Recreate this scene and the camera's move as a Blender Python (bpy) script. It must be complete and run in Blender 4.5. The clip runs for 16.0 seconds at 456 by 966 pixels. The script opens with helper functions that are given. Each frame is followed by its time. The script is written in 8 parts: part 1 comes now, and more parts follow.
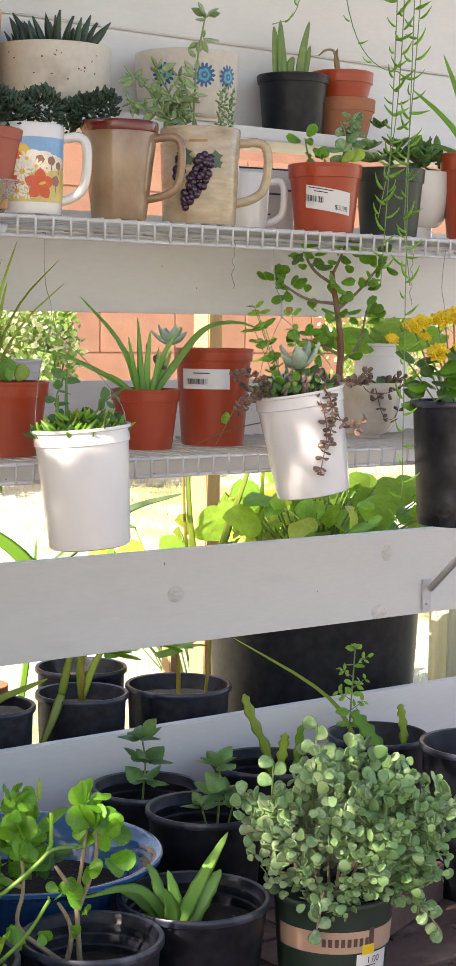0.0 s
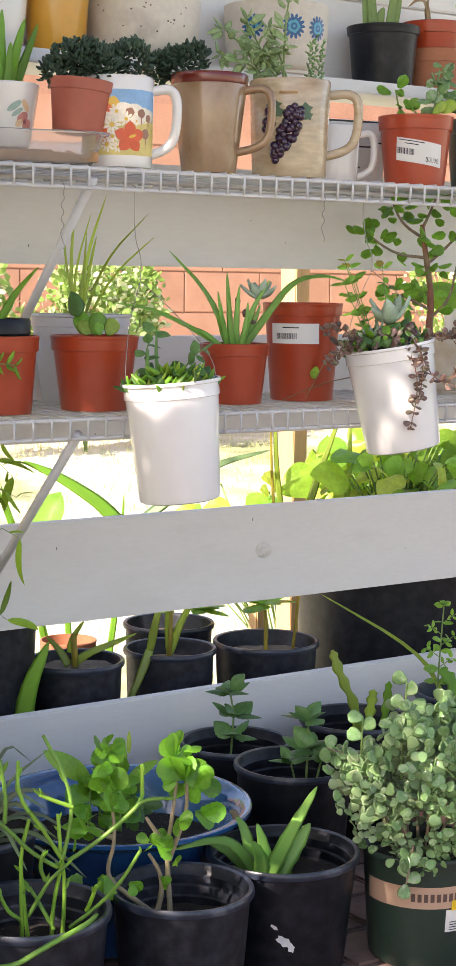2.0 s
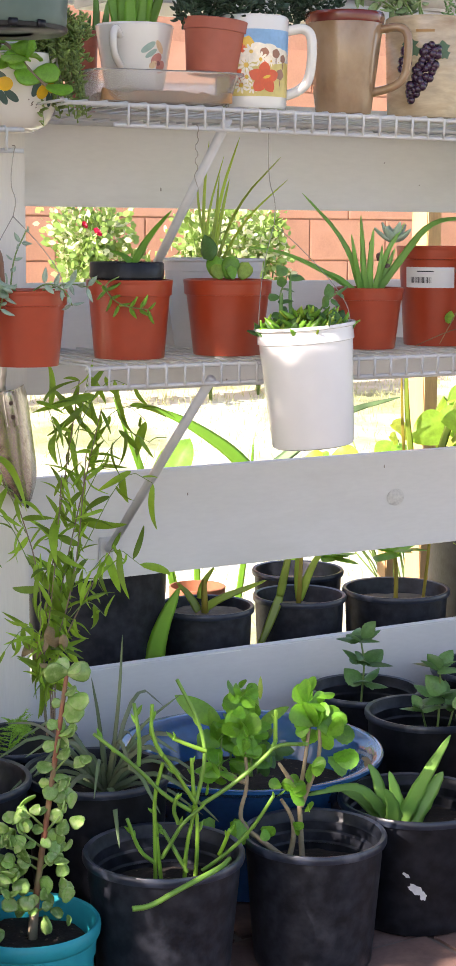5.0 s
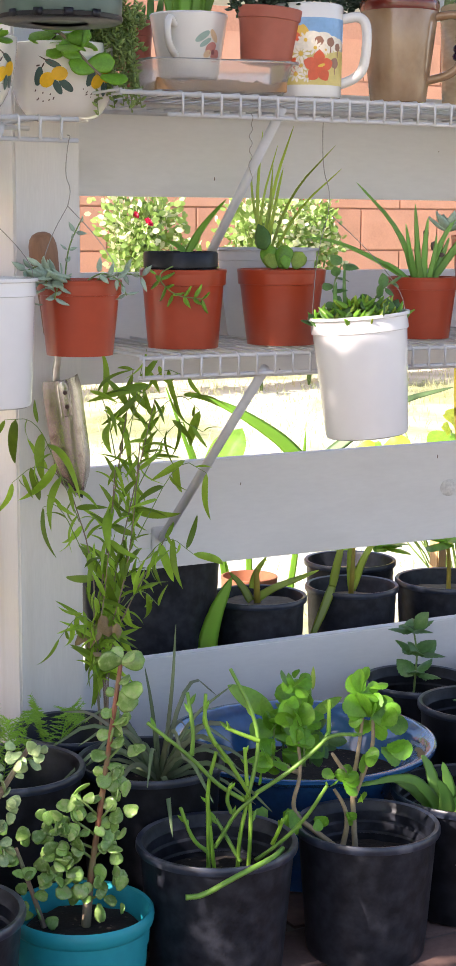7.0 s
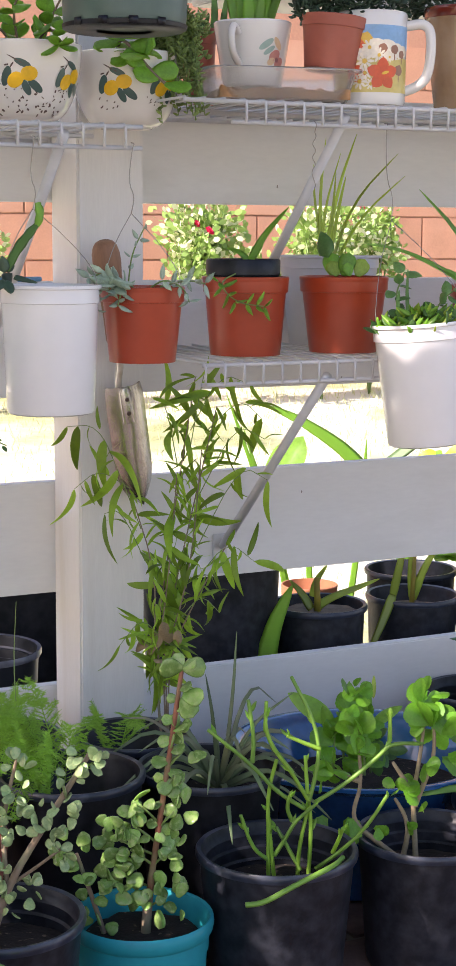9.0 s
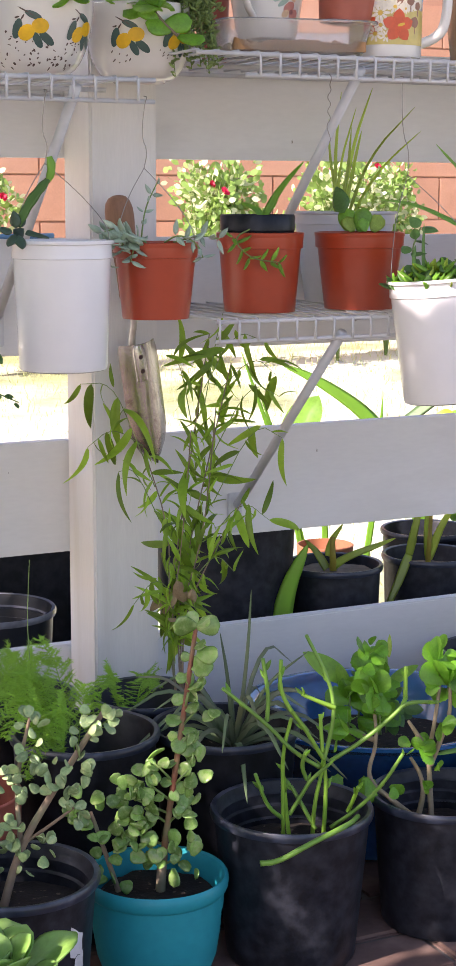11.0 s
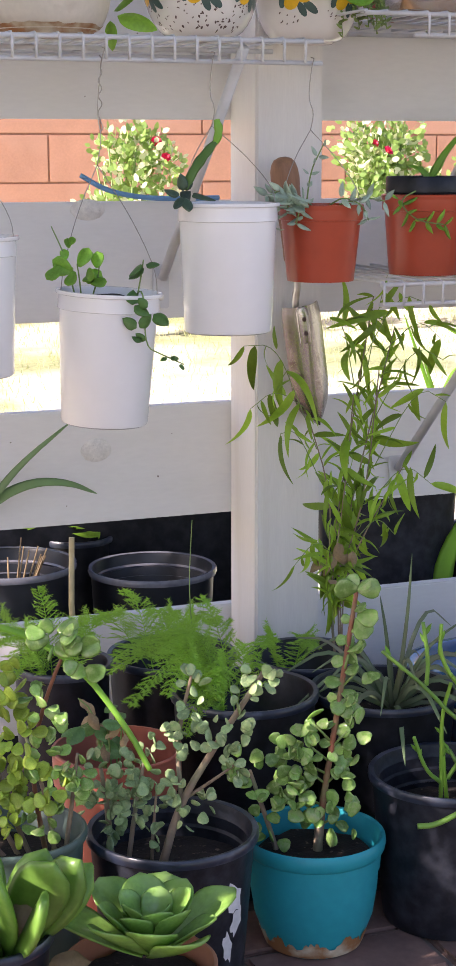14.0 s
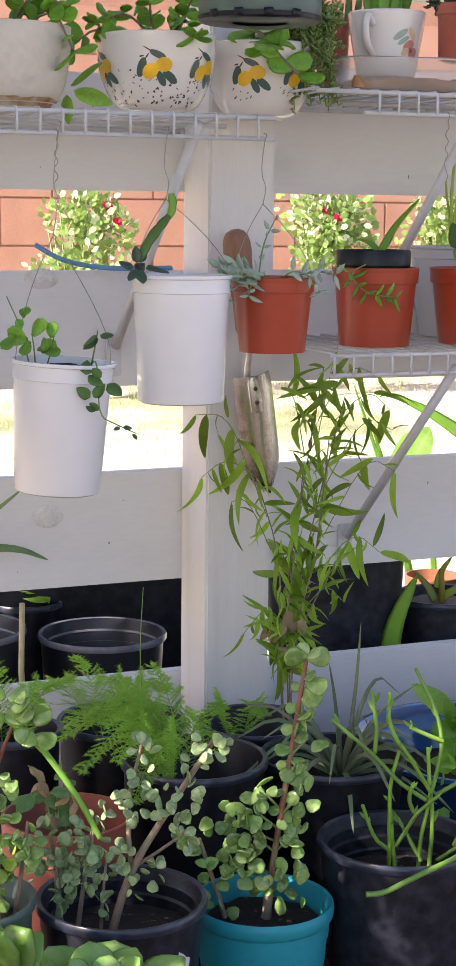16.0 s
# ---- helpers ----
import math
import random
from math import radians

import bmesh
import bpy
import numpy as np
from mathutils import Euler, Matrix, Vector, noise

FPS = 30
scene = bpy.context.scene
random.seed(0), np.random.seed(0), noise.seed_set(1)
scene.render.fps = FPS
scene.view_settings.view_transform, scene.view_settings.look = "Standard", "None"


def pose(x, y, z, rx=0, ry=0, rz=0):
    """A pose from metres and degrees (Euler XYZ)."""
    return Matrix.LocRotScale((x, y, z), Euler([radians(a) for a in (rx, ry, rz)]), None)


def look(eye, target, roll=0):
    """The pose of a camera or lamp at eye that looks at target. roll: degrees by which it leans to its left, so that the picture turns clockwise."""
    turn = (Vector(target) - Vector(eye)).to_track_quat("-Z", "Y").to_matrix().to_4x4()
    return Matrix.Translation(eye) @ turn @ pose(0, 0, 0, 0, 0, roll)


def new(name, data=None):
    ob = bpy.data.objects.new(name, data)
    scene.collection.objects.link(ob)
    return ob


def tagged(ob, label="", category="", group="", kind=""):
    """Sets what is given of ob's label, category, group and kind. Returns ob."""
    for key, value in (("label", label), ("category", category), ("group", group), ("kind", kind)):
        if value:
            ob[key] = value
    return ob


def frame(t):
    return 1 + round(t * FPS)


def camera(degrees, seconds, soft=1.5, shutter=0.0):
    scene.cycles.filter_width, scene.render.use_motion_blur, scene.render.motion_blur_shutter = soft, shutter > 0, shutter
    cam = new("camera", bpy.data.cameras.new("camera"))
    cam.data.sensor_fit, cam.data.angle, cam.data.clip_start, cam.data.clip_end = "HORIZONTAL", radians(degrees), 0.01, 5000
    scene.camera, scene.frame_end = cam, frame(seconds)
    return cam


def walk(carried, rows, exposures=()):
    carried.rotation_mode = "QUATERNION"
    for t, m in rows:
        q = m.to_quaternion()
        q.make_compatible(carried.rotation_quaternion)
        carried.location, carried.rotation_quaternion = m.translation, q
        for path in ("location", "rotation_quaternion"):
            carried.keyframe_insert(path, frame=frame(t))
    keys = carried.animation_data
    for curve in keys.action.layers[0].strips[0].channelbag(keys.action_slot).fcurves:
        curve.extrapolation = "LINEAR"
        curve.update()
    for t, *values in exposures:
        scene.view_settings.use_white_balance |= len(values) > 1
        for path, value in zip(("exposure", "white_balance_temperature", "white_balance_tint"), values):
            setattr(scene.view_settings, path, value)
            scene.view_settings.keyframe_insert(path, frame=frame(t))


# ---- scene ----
cam = camera(15.3, 16.0)
PATH = [
    (0, (-0.788, -2.106, 0.985), (0.43, -0.53, 0.798), 0.9),
    (0.5, (-0.795, -2.102, 0.985), (0.396, -0.508, 0.789), 0.8),
    (1, (-0.795, -2.098, 0.982), (0.375, -0.489, 0.778), 0.7),
    (1.5, (-0.793, -2.099, 0.977), (0.363, -0.482, 0.758), 0.7),
    (2, (-0.793, -2.097, 0.975), (0.344, -0.469, 0.742), 0.7),
    (2.5, (-0.79, -2.091, 0.97), (0.337, -0.458, 0.717), 0.7),
    (3, (-0.788, -2.091, 0.971), (0.32, -0.448, 0.701), 0.7),
    (3.5, (-0.794, -2.087, 0.972), (0.294, -0.431, 0.694), 0.7),
    (4, (-0.797, -2.083, 0.97), (0.262, -0.411, 0.686), 0.6),
    (6.5, (-0.798, -2.074, 0.966), (0.176, -0.353, 0.665), 0.3),
    (7, (-0.801, -2.074, 0.966), (0.161, -0.348, 0.662), 0.3),
    (7.5, (-0.804, -2.075, 0.967), (0.143, -0.341, 0.661), 0.4),
    (8, (-0.803, -2.077, 0.969), (0.129, -0.334, 0.664), 0.4),
    (8.5, (-0.804, -2.075, 0.967), (0.115, -0.324, 0.666), 0.4),
    (9, (-0.804, -2.072, 0.964), (0.098, -0.312, 0.67), 0.3),
    (9.2, (-0.806, -2.07, 0.97), (0.094, -0.309, 0.672), 0.3),
    (11.5, (-0.794, -2.061, 0.953), (0.07, -0.292, 0.601), -0.2),
    (12, (-0.8, -2.063, 0.957), (0.026, -0.28, 0.589), -0.3),
    (12.5, (-0.798, -2.062, 0.956), (-0.005, -0.265, 0.578), -0.3),
    (13, (-0.799, -2.061, 0.955), (-0.032, -0.254, 0.572), -0.1),
    (13.5, (-0.803, -2.064, 0.961), (-0.077, -0.242, 0.574), -0.0),
    (14, (-0.803, -2.065, 0.959), (-0.094, -0.235, 0.576), -0.1),
    (14.5, (-0.803, -2.064, 0.956), (-0.098, -0.231, 0.577), -0.1),
    (15, (-0.805, -2.069, 0.959), (-0.081, -0.242, 0.588), 0.2),
    (15.5, (-0.805, -2.074, 0.962), (-0.058, -0.251, 0.62), 0.4),
    (16, (-0.813, -2.078, 0.97), (-0.042, -0.259, 0.658), 0.6),
]
walk(cam, [(t, look(eye, target, roll)) for t, eye, target, roll in PATH], exposures=[(0, 1.30, 7350, 22), (1.5, 1.38, 7250, 22), (3.5, 1.45, 7150, 23), (7, 1.34, 6850, 24), (9, 1.22, 6850, 27), (12, 1.24, 6750, 29), (16, 1.20, 6750, 29)])

# ---------------------------------------------------------------- light
SUN_TO = Vector((-0.83, -0.18, 0.55)).normalized()
world = bpy.data.worlds.new("sky")
scene.world = world
world.use_nodes = True
wn = world.node_tree
sky = wn.nodes.new("ShaderNodeTexSky")
sky.sky_type = "NISHITA"
sky.sun_disc = False
sky.sun_elevation = math.asin(SUN_TO.z)
sky.sun_rotation = math.atan2(SUN_TO.x, SUN_TO.y)
wn.links.new(sky.outputs["Color"], wn.nodes["Background"].inputs["Color"])
wn.nodes["Background"].inputs["Strength"].default_value = 0.13
sun_data = bpy.data.lights.new("sun", "SUN")
sun_data.energy = 4.6
sun_data.angle = radians(0.5)
sun_data.color = (1.0, 0.95, 0.86)
sun = new("sun", sun_data)
sun.matrix_world = look(SUN_TO * 20, (0, 0, 0))

# ---------------------------------------------------------------- materials
def material(name, colour, rough=0.5, metal=0.0, var=0.12, coarse=6.0, fine=90.0, bump=0.15, spec=0.5,
             second=None, cut=(0.45, 0.7), stretch=(1, 1, 1), random_tint=0.0, coat=0.0, patch=3.0):
    """A surface with coarse and fine variation; second: the colour of stains or wear, seen where coarse noise passes cut."""
    m = bpy.data.materials.new(name)
    m.use_nodes = True
    n, ln = m.node_tree.nodes, m.node_tree.links
    bsdf = n["Principled BSDF"]
    co = n.new("ShaderNodeTexCoord")
    mp = n.new("ShaderNodeMapping")
    mp.inputs["Scale"].default_value = stretch
    info = n.new("ShaderNodeObjectInfo")
    shift = n.new("ShaderNodeVectorMath")
    shift.operation = "ADD"
    ln.new(co.outputs["Object"], shift.inputs[0])
    ln.new(info.outputs["Random"], shift.inputs[1])
    ln.new(shift.outputs[0], mp.inputs["Vector"])
    a = n.new("ShaderNodeTexNoise")
    a.inputs["Scale"].default_value, a.inputs["Detail"].default_value = coarse, 4
    b = n.new("ShaderNodeTexNoise")
    b.inputs["Scale"].default_value, b.inputs["Detail"].default_value = fine, 3
    for t in (a, b):
        ln.new(mp.outputs[0], t.inputs["Vector"])
    ramp = n.new("ShaderNodeMapRange")
    ramp.inputs["From Min"].default_value, ramp.inputs["From Max"].default_value = 0.3, 0.7
    ramp.inputs["To Min"].default_value, ramp.inputs["To Max"].default_value = 1 - var, 1 + var
    mean = n.new("ShaderNodeMath")
    mean.operation = "MULTIPLY_ADD"
    mean.inputs[1].default_value = 0.6
    half = n.new("ShaderNodeMath")
    half.operation = "MULTIPLY"
    half.inputs[1].default_value = 0.4
    ln.new(b.outputs["Fac"], half.inputs[0])
    ln.new(a.outputs["Fac"], mean.inputs[0])
    ln.new(half.outputs[0], mean.inputs[2])
    ln.new(mean.outputs[0], ramp.inputs["Value"])
    scale = n.new("ShaderNodeVectorMath")
    scale.operation = "SCALE"
    scale.inputs[0].default_value = colour[:3]
    ln.new(ramp.outputs[0], scale.inputs["Scale"])
    out = scale.outputs[0]
    if random_tint:
        hsv = n.new("ShaderNodeHueSaturation")
        rr = n.new("ShaderNodeMapRange")
        rr.inputs["To Min"].default_value, rr.inputs["To Max"].default_value = 1 - random_tint, 1 + random_tint
        geo = n.new("ShaderNodeNewGeometry")
        both = n.new("ShaderNodeMath")
        both.operation = "ADD"
        wrap = n.new("ShaderNodeMath")
        wrap.operation = "FRACT"
        ln.new(info.outputs["Random"], both.inputs[0])
        ln.new(geo.outputs["Random Per Island"], both.inputs[1])
        ln.new(both.outputs[0], wrap.inputs[0])
        ln.new(wrap.outputs[0], rr.inputs["Value"])
        ln.new(rr.outputs[0], hsv.inputs["Value"])
        ln.new(out, hsv.inputs["Color"])
        out = hsv.outputs[0]
    if second:
        c = n.new("ShaderNodeTexNoise")
        c.inputs["Scale"].default_value, c.inputs["Detail"].default_value = patch, 6
        ln.new(mp.outputs[0], c.inputs["Vector"])
        r2 = n.new("ShaderNodeMapRange")
        r2.inputs["From Min"].default_value, r2.inputs["From Max"].default_value = cut
        ln.new(c.outputs["Fac"], r2.inputs["Value"])
        mix = n.new("ShaderNodeMix")
        mix.data_type = "RGBA"
        ln.new(r2.outputs[0], mix.inputs[0])
        ln.new(out, mix.inputs[6])
        mix.inputs[7].default_value = (*second[:3], 1)
        out = mix.outputs[2]
    ln.new(out, bsdf.inputs["Base Color"])
    bsdf.inputs["Roughness"].default_value = rough
    bsdf.inputs["Metallic"].default_value = metal
    bsdf.inputs["Specular IOR Level"].default_value = spec
    bsdf.inputs["Coat Weight"].default_value = coat
    bsdf.inputs["Coat Roughness"].default_value = 0.08
    if bump:
        bp = n.new("ShaderNodeBump")
        bp.inputs["Strength"].default_value, bp.inputs["Distance"].default_value = bump, 0.002
        ln.new(mean.outputs[0], bp.inputs["Height"])
        ln.new(bp.outputs[0], bsdf.inputs["Normal"])
    return m


def leaf_material(name, colour, through_light=0.35, rough=0.4, var=0.25, coarse=25.0, tint=0.2, edge=None):
    """A leaf: green surface, and light that comes through it."""
    m = material(name, colour, rough, var=var, coarse=coarse * .12, fine=14, bump=0.02, random_tint=tint, second=edge, cut=(0.46, 0.72), patch=2.6)
    n, ln = m.node_tree.nodes, m.node_tree.links
    bsdf, out = n["Principled BSDF"], n["Material Output"]
    tr = n.new("ShaderNodeBsdfTranslucent")
    gain = n.new("ShaderNodeHueSaturation")
    gain.inputs["Value"].default_value = 1.4
    gain.inputs["Hue"].default_value = 0.48
    src = bsdf.inputs["Base Color"].links[0].from_socket
    ln.new(src, gain.inputs["Color"])
    ln.new(gain.outputs[0], tr.inputs["Color"])
    mx = n.new("ShaderNodeMixShader")
    mx.inputs[0].default_value = through_light
    ln.new(bsdf.outputs[0], mx.inputs[1])
    ln.new(tr.outputs[0], mx.inputs[2])
    ln.new(mx.outputs[0], out.inputs["Surface"])
    return m


WHITE_PAINT = material("white_paint", (0.74, 0.73, 0.70), 0.45, var=0.05, coarse=3, fine=60, bump=0.12, second=(0.60, 0.585, 0.55), cut=(0.56, 0.85), stretch=(1, 4, 4))
POST_PAINT = material("post_paint", (0.75, 0.73, 0.69), 0.5, var=0.06, coarse=4, fine=70, bump=0.3, second=(0.62, 0.58, 0.5), cut=(0.58, 0.85), stretch=(8, 8, 0.8))
WIRE_COAT = material("wire_coat", (0.60, 0.60, 0.60), 0.35, var=0.08, coarse=30, bump=0.0, second=(0.45, 0.4, 0.34), cut=(0.66, 0.85), patch=18)
STEEL_WIRE = material("steel_wire", (0.35, 0.33, 0.3), 0.4, 0.9, bump=0)
STEEL = material("steel", (0.62, 0.6, 0.57), 0.28, 1.0, var=0.15, coarse=20, second=(0.35, 0.25, 0.18), cut=(0.55, 0.75), patch=25)
BLACK_POT = material("black_pot", (0.0042, 0.0052, 0.0082), 0.40, var=0.5, coarse=30, fine=160, bump=0.3, spec=0.34, second=(0.020, 0.022, 0.030), cut=(0.40, 0.85), patch=60)
DUSTY_POT = material("dusty_pot", (0.0055, 0.0070, 0.0115), 0.44, var=0.5, coarse=24, fine=140, bump=0.35, spec=0.36, second=(0.036, 0.040, 0.052), cut=(0.38, 0.86), patch=65)
GREY_RIM_POT = material("grey_rim_pot", (0.008, 0.010, 0.014), 0.36, var=0.3, coarse=9, fine=60, bump=0.2, spec=0.4, second=(0.03, 0.034, 0.042), cut=(0.5, 0.8))
RED_POT = material("red_pot", (0.40, 0.055, 0.020), 0.28, var=0.1, coarse=8, fine=80, bump=0.12, second=(0.40, 0.13, 0.085), cut=(0.55, 0.85))
PALE_RED = material("pale_red_pot", (0.40, 0.105, 0.065), 0.5, var=0.12, coarse=8, fine=80, bump=0.12, second=(0.48, 0.24, 0.18), cut=(0.5, 0.8))
TERRACOTTA = material("terracotta", (0.42, 0.16, 0.08), 0.75, var=0.15, coarse=8, fine=90, bump=0.3, second=(0.5, 0.33, 0.24), cut=(0.55, 0.8))
WHITE_PLASTIC = material("white_plastic", (0.78, 0.77, 0.76), 0.2, var=0.03, coarse=5, fine=50, bump=0.05, second=(0.68, 0.66, 0.62), cut=(0.6, 0.9))
GREY_PLASTIC = material("grey_plastic", (0.55, 0.55, 0.56), 0.45, var=0.05, bump=0.08, second=(0.25, 0.24, 0.22), cut=(0.66, 0.74), patch=14)
GREEN_POT = material("green_pot", (0.022, 0.04, 0.03), 0.4, var=0.25, bump=0.15)
SAGE_POT = material("sage_pot", (0.075, 0.12, 0.10), 0.42, var=0.12, bump=0.12)
TEAL_POT = material("teal_pot", (0.001, 0.30, 0.35), 0.42, var=0.12, coarse=6, bump=0.1, spec=0.3)
BLUE_GLAZE = material("blue_glaze", (0.014, 0.085, 0.235), 0.10, var=0.35, coarse=10, bump=0.1, second=(0.05, 0.17, 0.29), cut=(0.5, 0.7), coat=0.8)
TAN_GLAZE = material("tan_glaze", (0.50, 0.39, 0.25), 0.22, var=0.28, coarse=20, bump=0.5, second=(0.34, 0.22, 0.11), cut=(0.48, 0.76), patch=20, stretch=(0.7, 0.7, 2.4), coat=0.4)
CREAM_GLAZE = material("cream_glaze", (0.64, 0.60, 0.52), 0.2, var=0.14, coarse=14, bump=0.15, second=(0.46, 0.36, 0.22), cut=(0.5, 0.75), patch=18, coat=0.5)
MUG_WHITE = material("mug_white", (0.76, 0.73, 0.68), 0.15, var=0.03, bump=0.04, coat=0.5)
BROWN_GLAZE = material("brown_glaze", (0.27, 0.155, 0.08), 0.22, var=0.18, coarse=22, fine=120, bump=0.4, second=(0.40, 0.27, 0.16), cut=(0.36, 0.74), stretch=(1.3, 1.3, 1.0), coat=0.5, patch=14)
BROWN_RIM = material("brown_rim", (0.15, 0.018, 0.010), 0.2, var=0.2, bump=0.1, coat=0.5)
STONE_WHITE = material("stone_white", (0.64, 0.58, 0.49), 0.55, var=0.12, coarse=12, fine=120, bump=0.3, second=(0.40, 0.33, 0.26), cut=(0.6, 0.78), patch=16)
# rims paler than the pots: sky sheen put into the colour, worn patches besides
SHEEN_RIM = material("sheen_rim", (0.020, 0.027, 0.045), 0.3, var=0.3, coarse=30, fine=120, bump=0.15, second=(0.11, 0.12, 0.14), cut=(0.55, 0.8), patch=30)
SKY_RIM = material("sky_rim", (0.13, 0.135, 0.16), 0.25, var=0.2, coarse=30, fine=120, bump=0.1)
SOIL = material("soil", (0.016, 0.011, 0.008), 0.95, var=0.6, coarse=60, fine=260, bump=1.0, second=(0.16, 0.12, 0.085), cut=(0.64, 0.70), patch=130)
DRY_SOIL = material("dry_soil", (0.17, 0.135, 0.10), 0.95, var=0.4, coarse=40, fine=200, bump=0.9)
PAPER = material("paper", (0.72, 0.71, 0.68), 0.55, var=0.04, bump=0.02)
INK = material("ink", (0.03, 0.03, 0.035), 0.6, var=0.1, bump=0)


def box(bm, a, b, bevel=0.0):
    r = bmesh.ops.create_cube(bm, size=1.0)
    bmesh.ops.transform(bm, verts=r["verts"], matrix=Matrix.LocRotScale([(p + q) / 2 for p, q in zip(a, b)], None, [q - p for p, q in zip(a, b)]))
    if bevel:
        es = {e for v in r["verts"] for e in v.link_edges}
        bmesh.ops.bevel(bm, geom=list(es), offset=bevel, segments=2, affect="EDGES")
    return bm


def mesh_of(name, bm, mat, smooth=True):
    me = bpy.data.meshes.new(name)
    if smooth:
        for e in bm.edges:
            if len(e.link_faces) == 2 and e.calc_face_angle(0.0) > 0.65:
                e.smooth = False
    bm.to_mesh(me)
    bm.free()
    me.materials.append(mat)
    if smooth:
        for p in me.polygons:
            p.use_smooth = True
    return me


def part(name, bm, mat, parent, label="", smooth=True):
    """Links a bmesh (or a ready mesh) as one mesh object under a thing or a part."""
    me = bm if isinstance(bm, bpy.types.Mesh) else mesh_of(name, bm, mat, smooth)
    ob = new(name, me)
    ob.parent = parent
    if label:
        ob["label"] = label
    return ob


def thing(name, m, label, category, group="", kind=""):
    ob = new(name)
    ob.empty_display_size = 0.05
    ob.matrix_world = m
    return tagged(ob, label, category, group, kind)


def lathe(profile, n=40, wobble=None):
    """A turned shape from (radius, height) pairs."""
    bm = bmesh.new()
    rings = []
    for r, z in profile:
        if r < 1e-6:
            rings.append([bm.verts.new((0, 0, z))])
        else:
            rings.append([bm.verts.new((r * math.cos(a), r * math.sin(a), z)) for a in (2 * math.pi * i / n for i in range(n))])
    for p, q in zip(rings, rings[1:]):
        for i in range(n):
            j = (i + 1) % n
            if len(p) == 1 and len(q) == 1:
                continue
            if len(p) == 1:
                bm.faces.new((p[0], q[j], q[i]))
            elif len(q) == 1:
                bm.faces.new((p[i], p[j], q[0]))
            else:
                bm.faces.new((p[i], p[j], q[j], q[i]))
    bmesh.ops.recalc_face_normals(bm, faces=bm.faces[:])
    if wobble:
        for v in bm.verts:
            k = noise.noise(v.co * wobble[0])
            v.co += Vector((v.co.x, v.co.y, 0)) * k * wobble[1]
    return bm


def tube(points, radius, sides=6, bm=None, end=None, smooth_steps=0):
    """A round rod along points; end: the radius at the far end."""
    bm = bm or bmesh.new()
    pts = [Vector(p) for p in points]
    for _ in range(smooth_steps):
        fine = [pts[0]]
        for p, q in zip(pts, pts[1:]):
            fine += [p * 0.75 + q * 0.25, p * 0.25 + q * 0.75]
        pts = fine + [pts[-1]]
    end = radius if end is None else end
    rings, side = [], None
    for i, p in enumerate(pts):
        d = (pts[min(i + 1, len(pts) - 1)] - pts[max(i - 1, 0)]).normalized()
        if side is None:
            side = d.cross(Vector((0.3, 0.2, 1)))
            if side.length < 1e-3:
                side = d.cross(Vector((1, 0, 0)))
        side = (side - d * side.dot(d)).normalized()
        up = d.cross(side)
        r = radius + (end - radius) * i / max(1, len(pts) - 1)
        rings.append([bm.verts.new(p + (side * math.cos(a) + up * math.sin(a)) * r) for a in (2 * math.pi * k / sides for k in range(sides))])
    for p, q in zip(rings, rings[1:]):
        for k in range(sides):
            bm.faces.new((p[k], p[(k + 1) % sides], q[(k + 1) % sides], q[k]))
    bm.faces.new(rings[0][::-1])
    bm.faces.new(rings[-1])
    return bm


# ---------------------------------------------------------------- ground, paving, unseen shade roof
GROUND = 0.138
LAWN = 0.10


def lie(x, y):
    """The height of the ground: the lawn rises gently to the garden wall."""
    f = min(1.0, max(0.0, (y - 0.9) / 3.8))
    return LAWN + 0.16 * f * f * (3 - 2 * f)


LAWN_MAT = material("lawn", (0.36, 0.39, 0.19), 0.9, var=0.45, coarse=5, fine=60, bump=0.8, second=(0.80, 0.78, 0.64), cut=(0.38, 0.60), patch=1.6)
bm = bmesh.new()
XS = (-300, -60, -15, -6, -3, -1.5, 0, 1.5, 3, 5, 7, 10, 20, 60, 300)
YS = (-300, -60, -15, -4, 0, 0.9, 1.4, 1.9, 2.4, 2.9, 3.4, 3.9, 4.4, 4.9, 5.5, 15, 60, 300)
grid = [[bm.verts.new((x, y, lie(x, y))) for x in XS] for y in YS]
for p, q in zip(grid, grid[1:]):
    for k in range(len(XS) - 1):
        bm.faces.new((p[k], p[k + 1], q[k + 1], q[k]))
tagged(new("ground", mesh_of("ground", bm, LAWN_MAT)), "sunlit dry green lawn behind the fence", "ground", kind="structure")
BRICK = material("paving_brick", (0.17, 0.10, 0.08), 0.85, var=0.25, coarse=14, fine=130, bump=0.6, second=(0.30, 0.2, 0.16), cut=(0.5, 0.75), random_tint=0.18, patch=12)
MORTAR = material("mortar", (0.16, 0.13, 0.11), 0.95, var=0.25, coarse=20, bump=0.6)
paving = new("pavement", mesh_of("pavement", box(bmesh.new(), (-3.5, -4.5, 0.05), (4.0, 0.06, GROUND - 0.006)), MORTAR, False))
tagged(paving, "red brick paving under the potted plants", "pavement", kind="structure")
# unseen overhead boards, added to keep the sun off the fence and shelves
SHADE_ROOF = material("shade_roof_board", (0.22, 0.18, 0.14), 0.6, var=0.08, stretch=(1, 8, 1))
shade_roof_bm = bmesh.new()
for k in range(5):
    box(shade_roof_bm, (-1.0, -0.90 + 0.14 * k, 2.15), (2.6, -0.764 + 0.14 * k, 2.172))
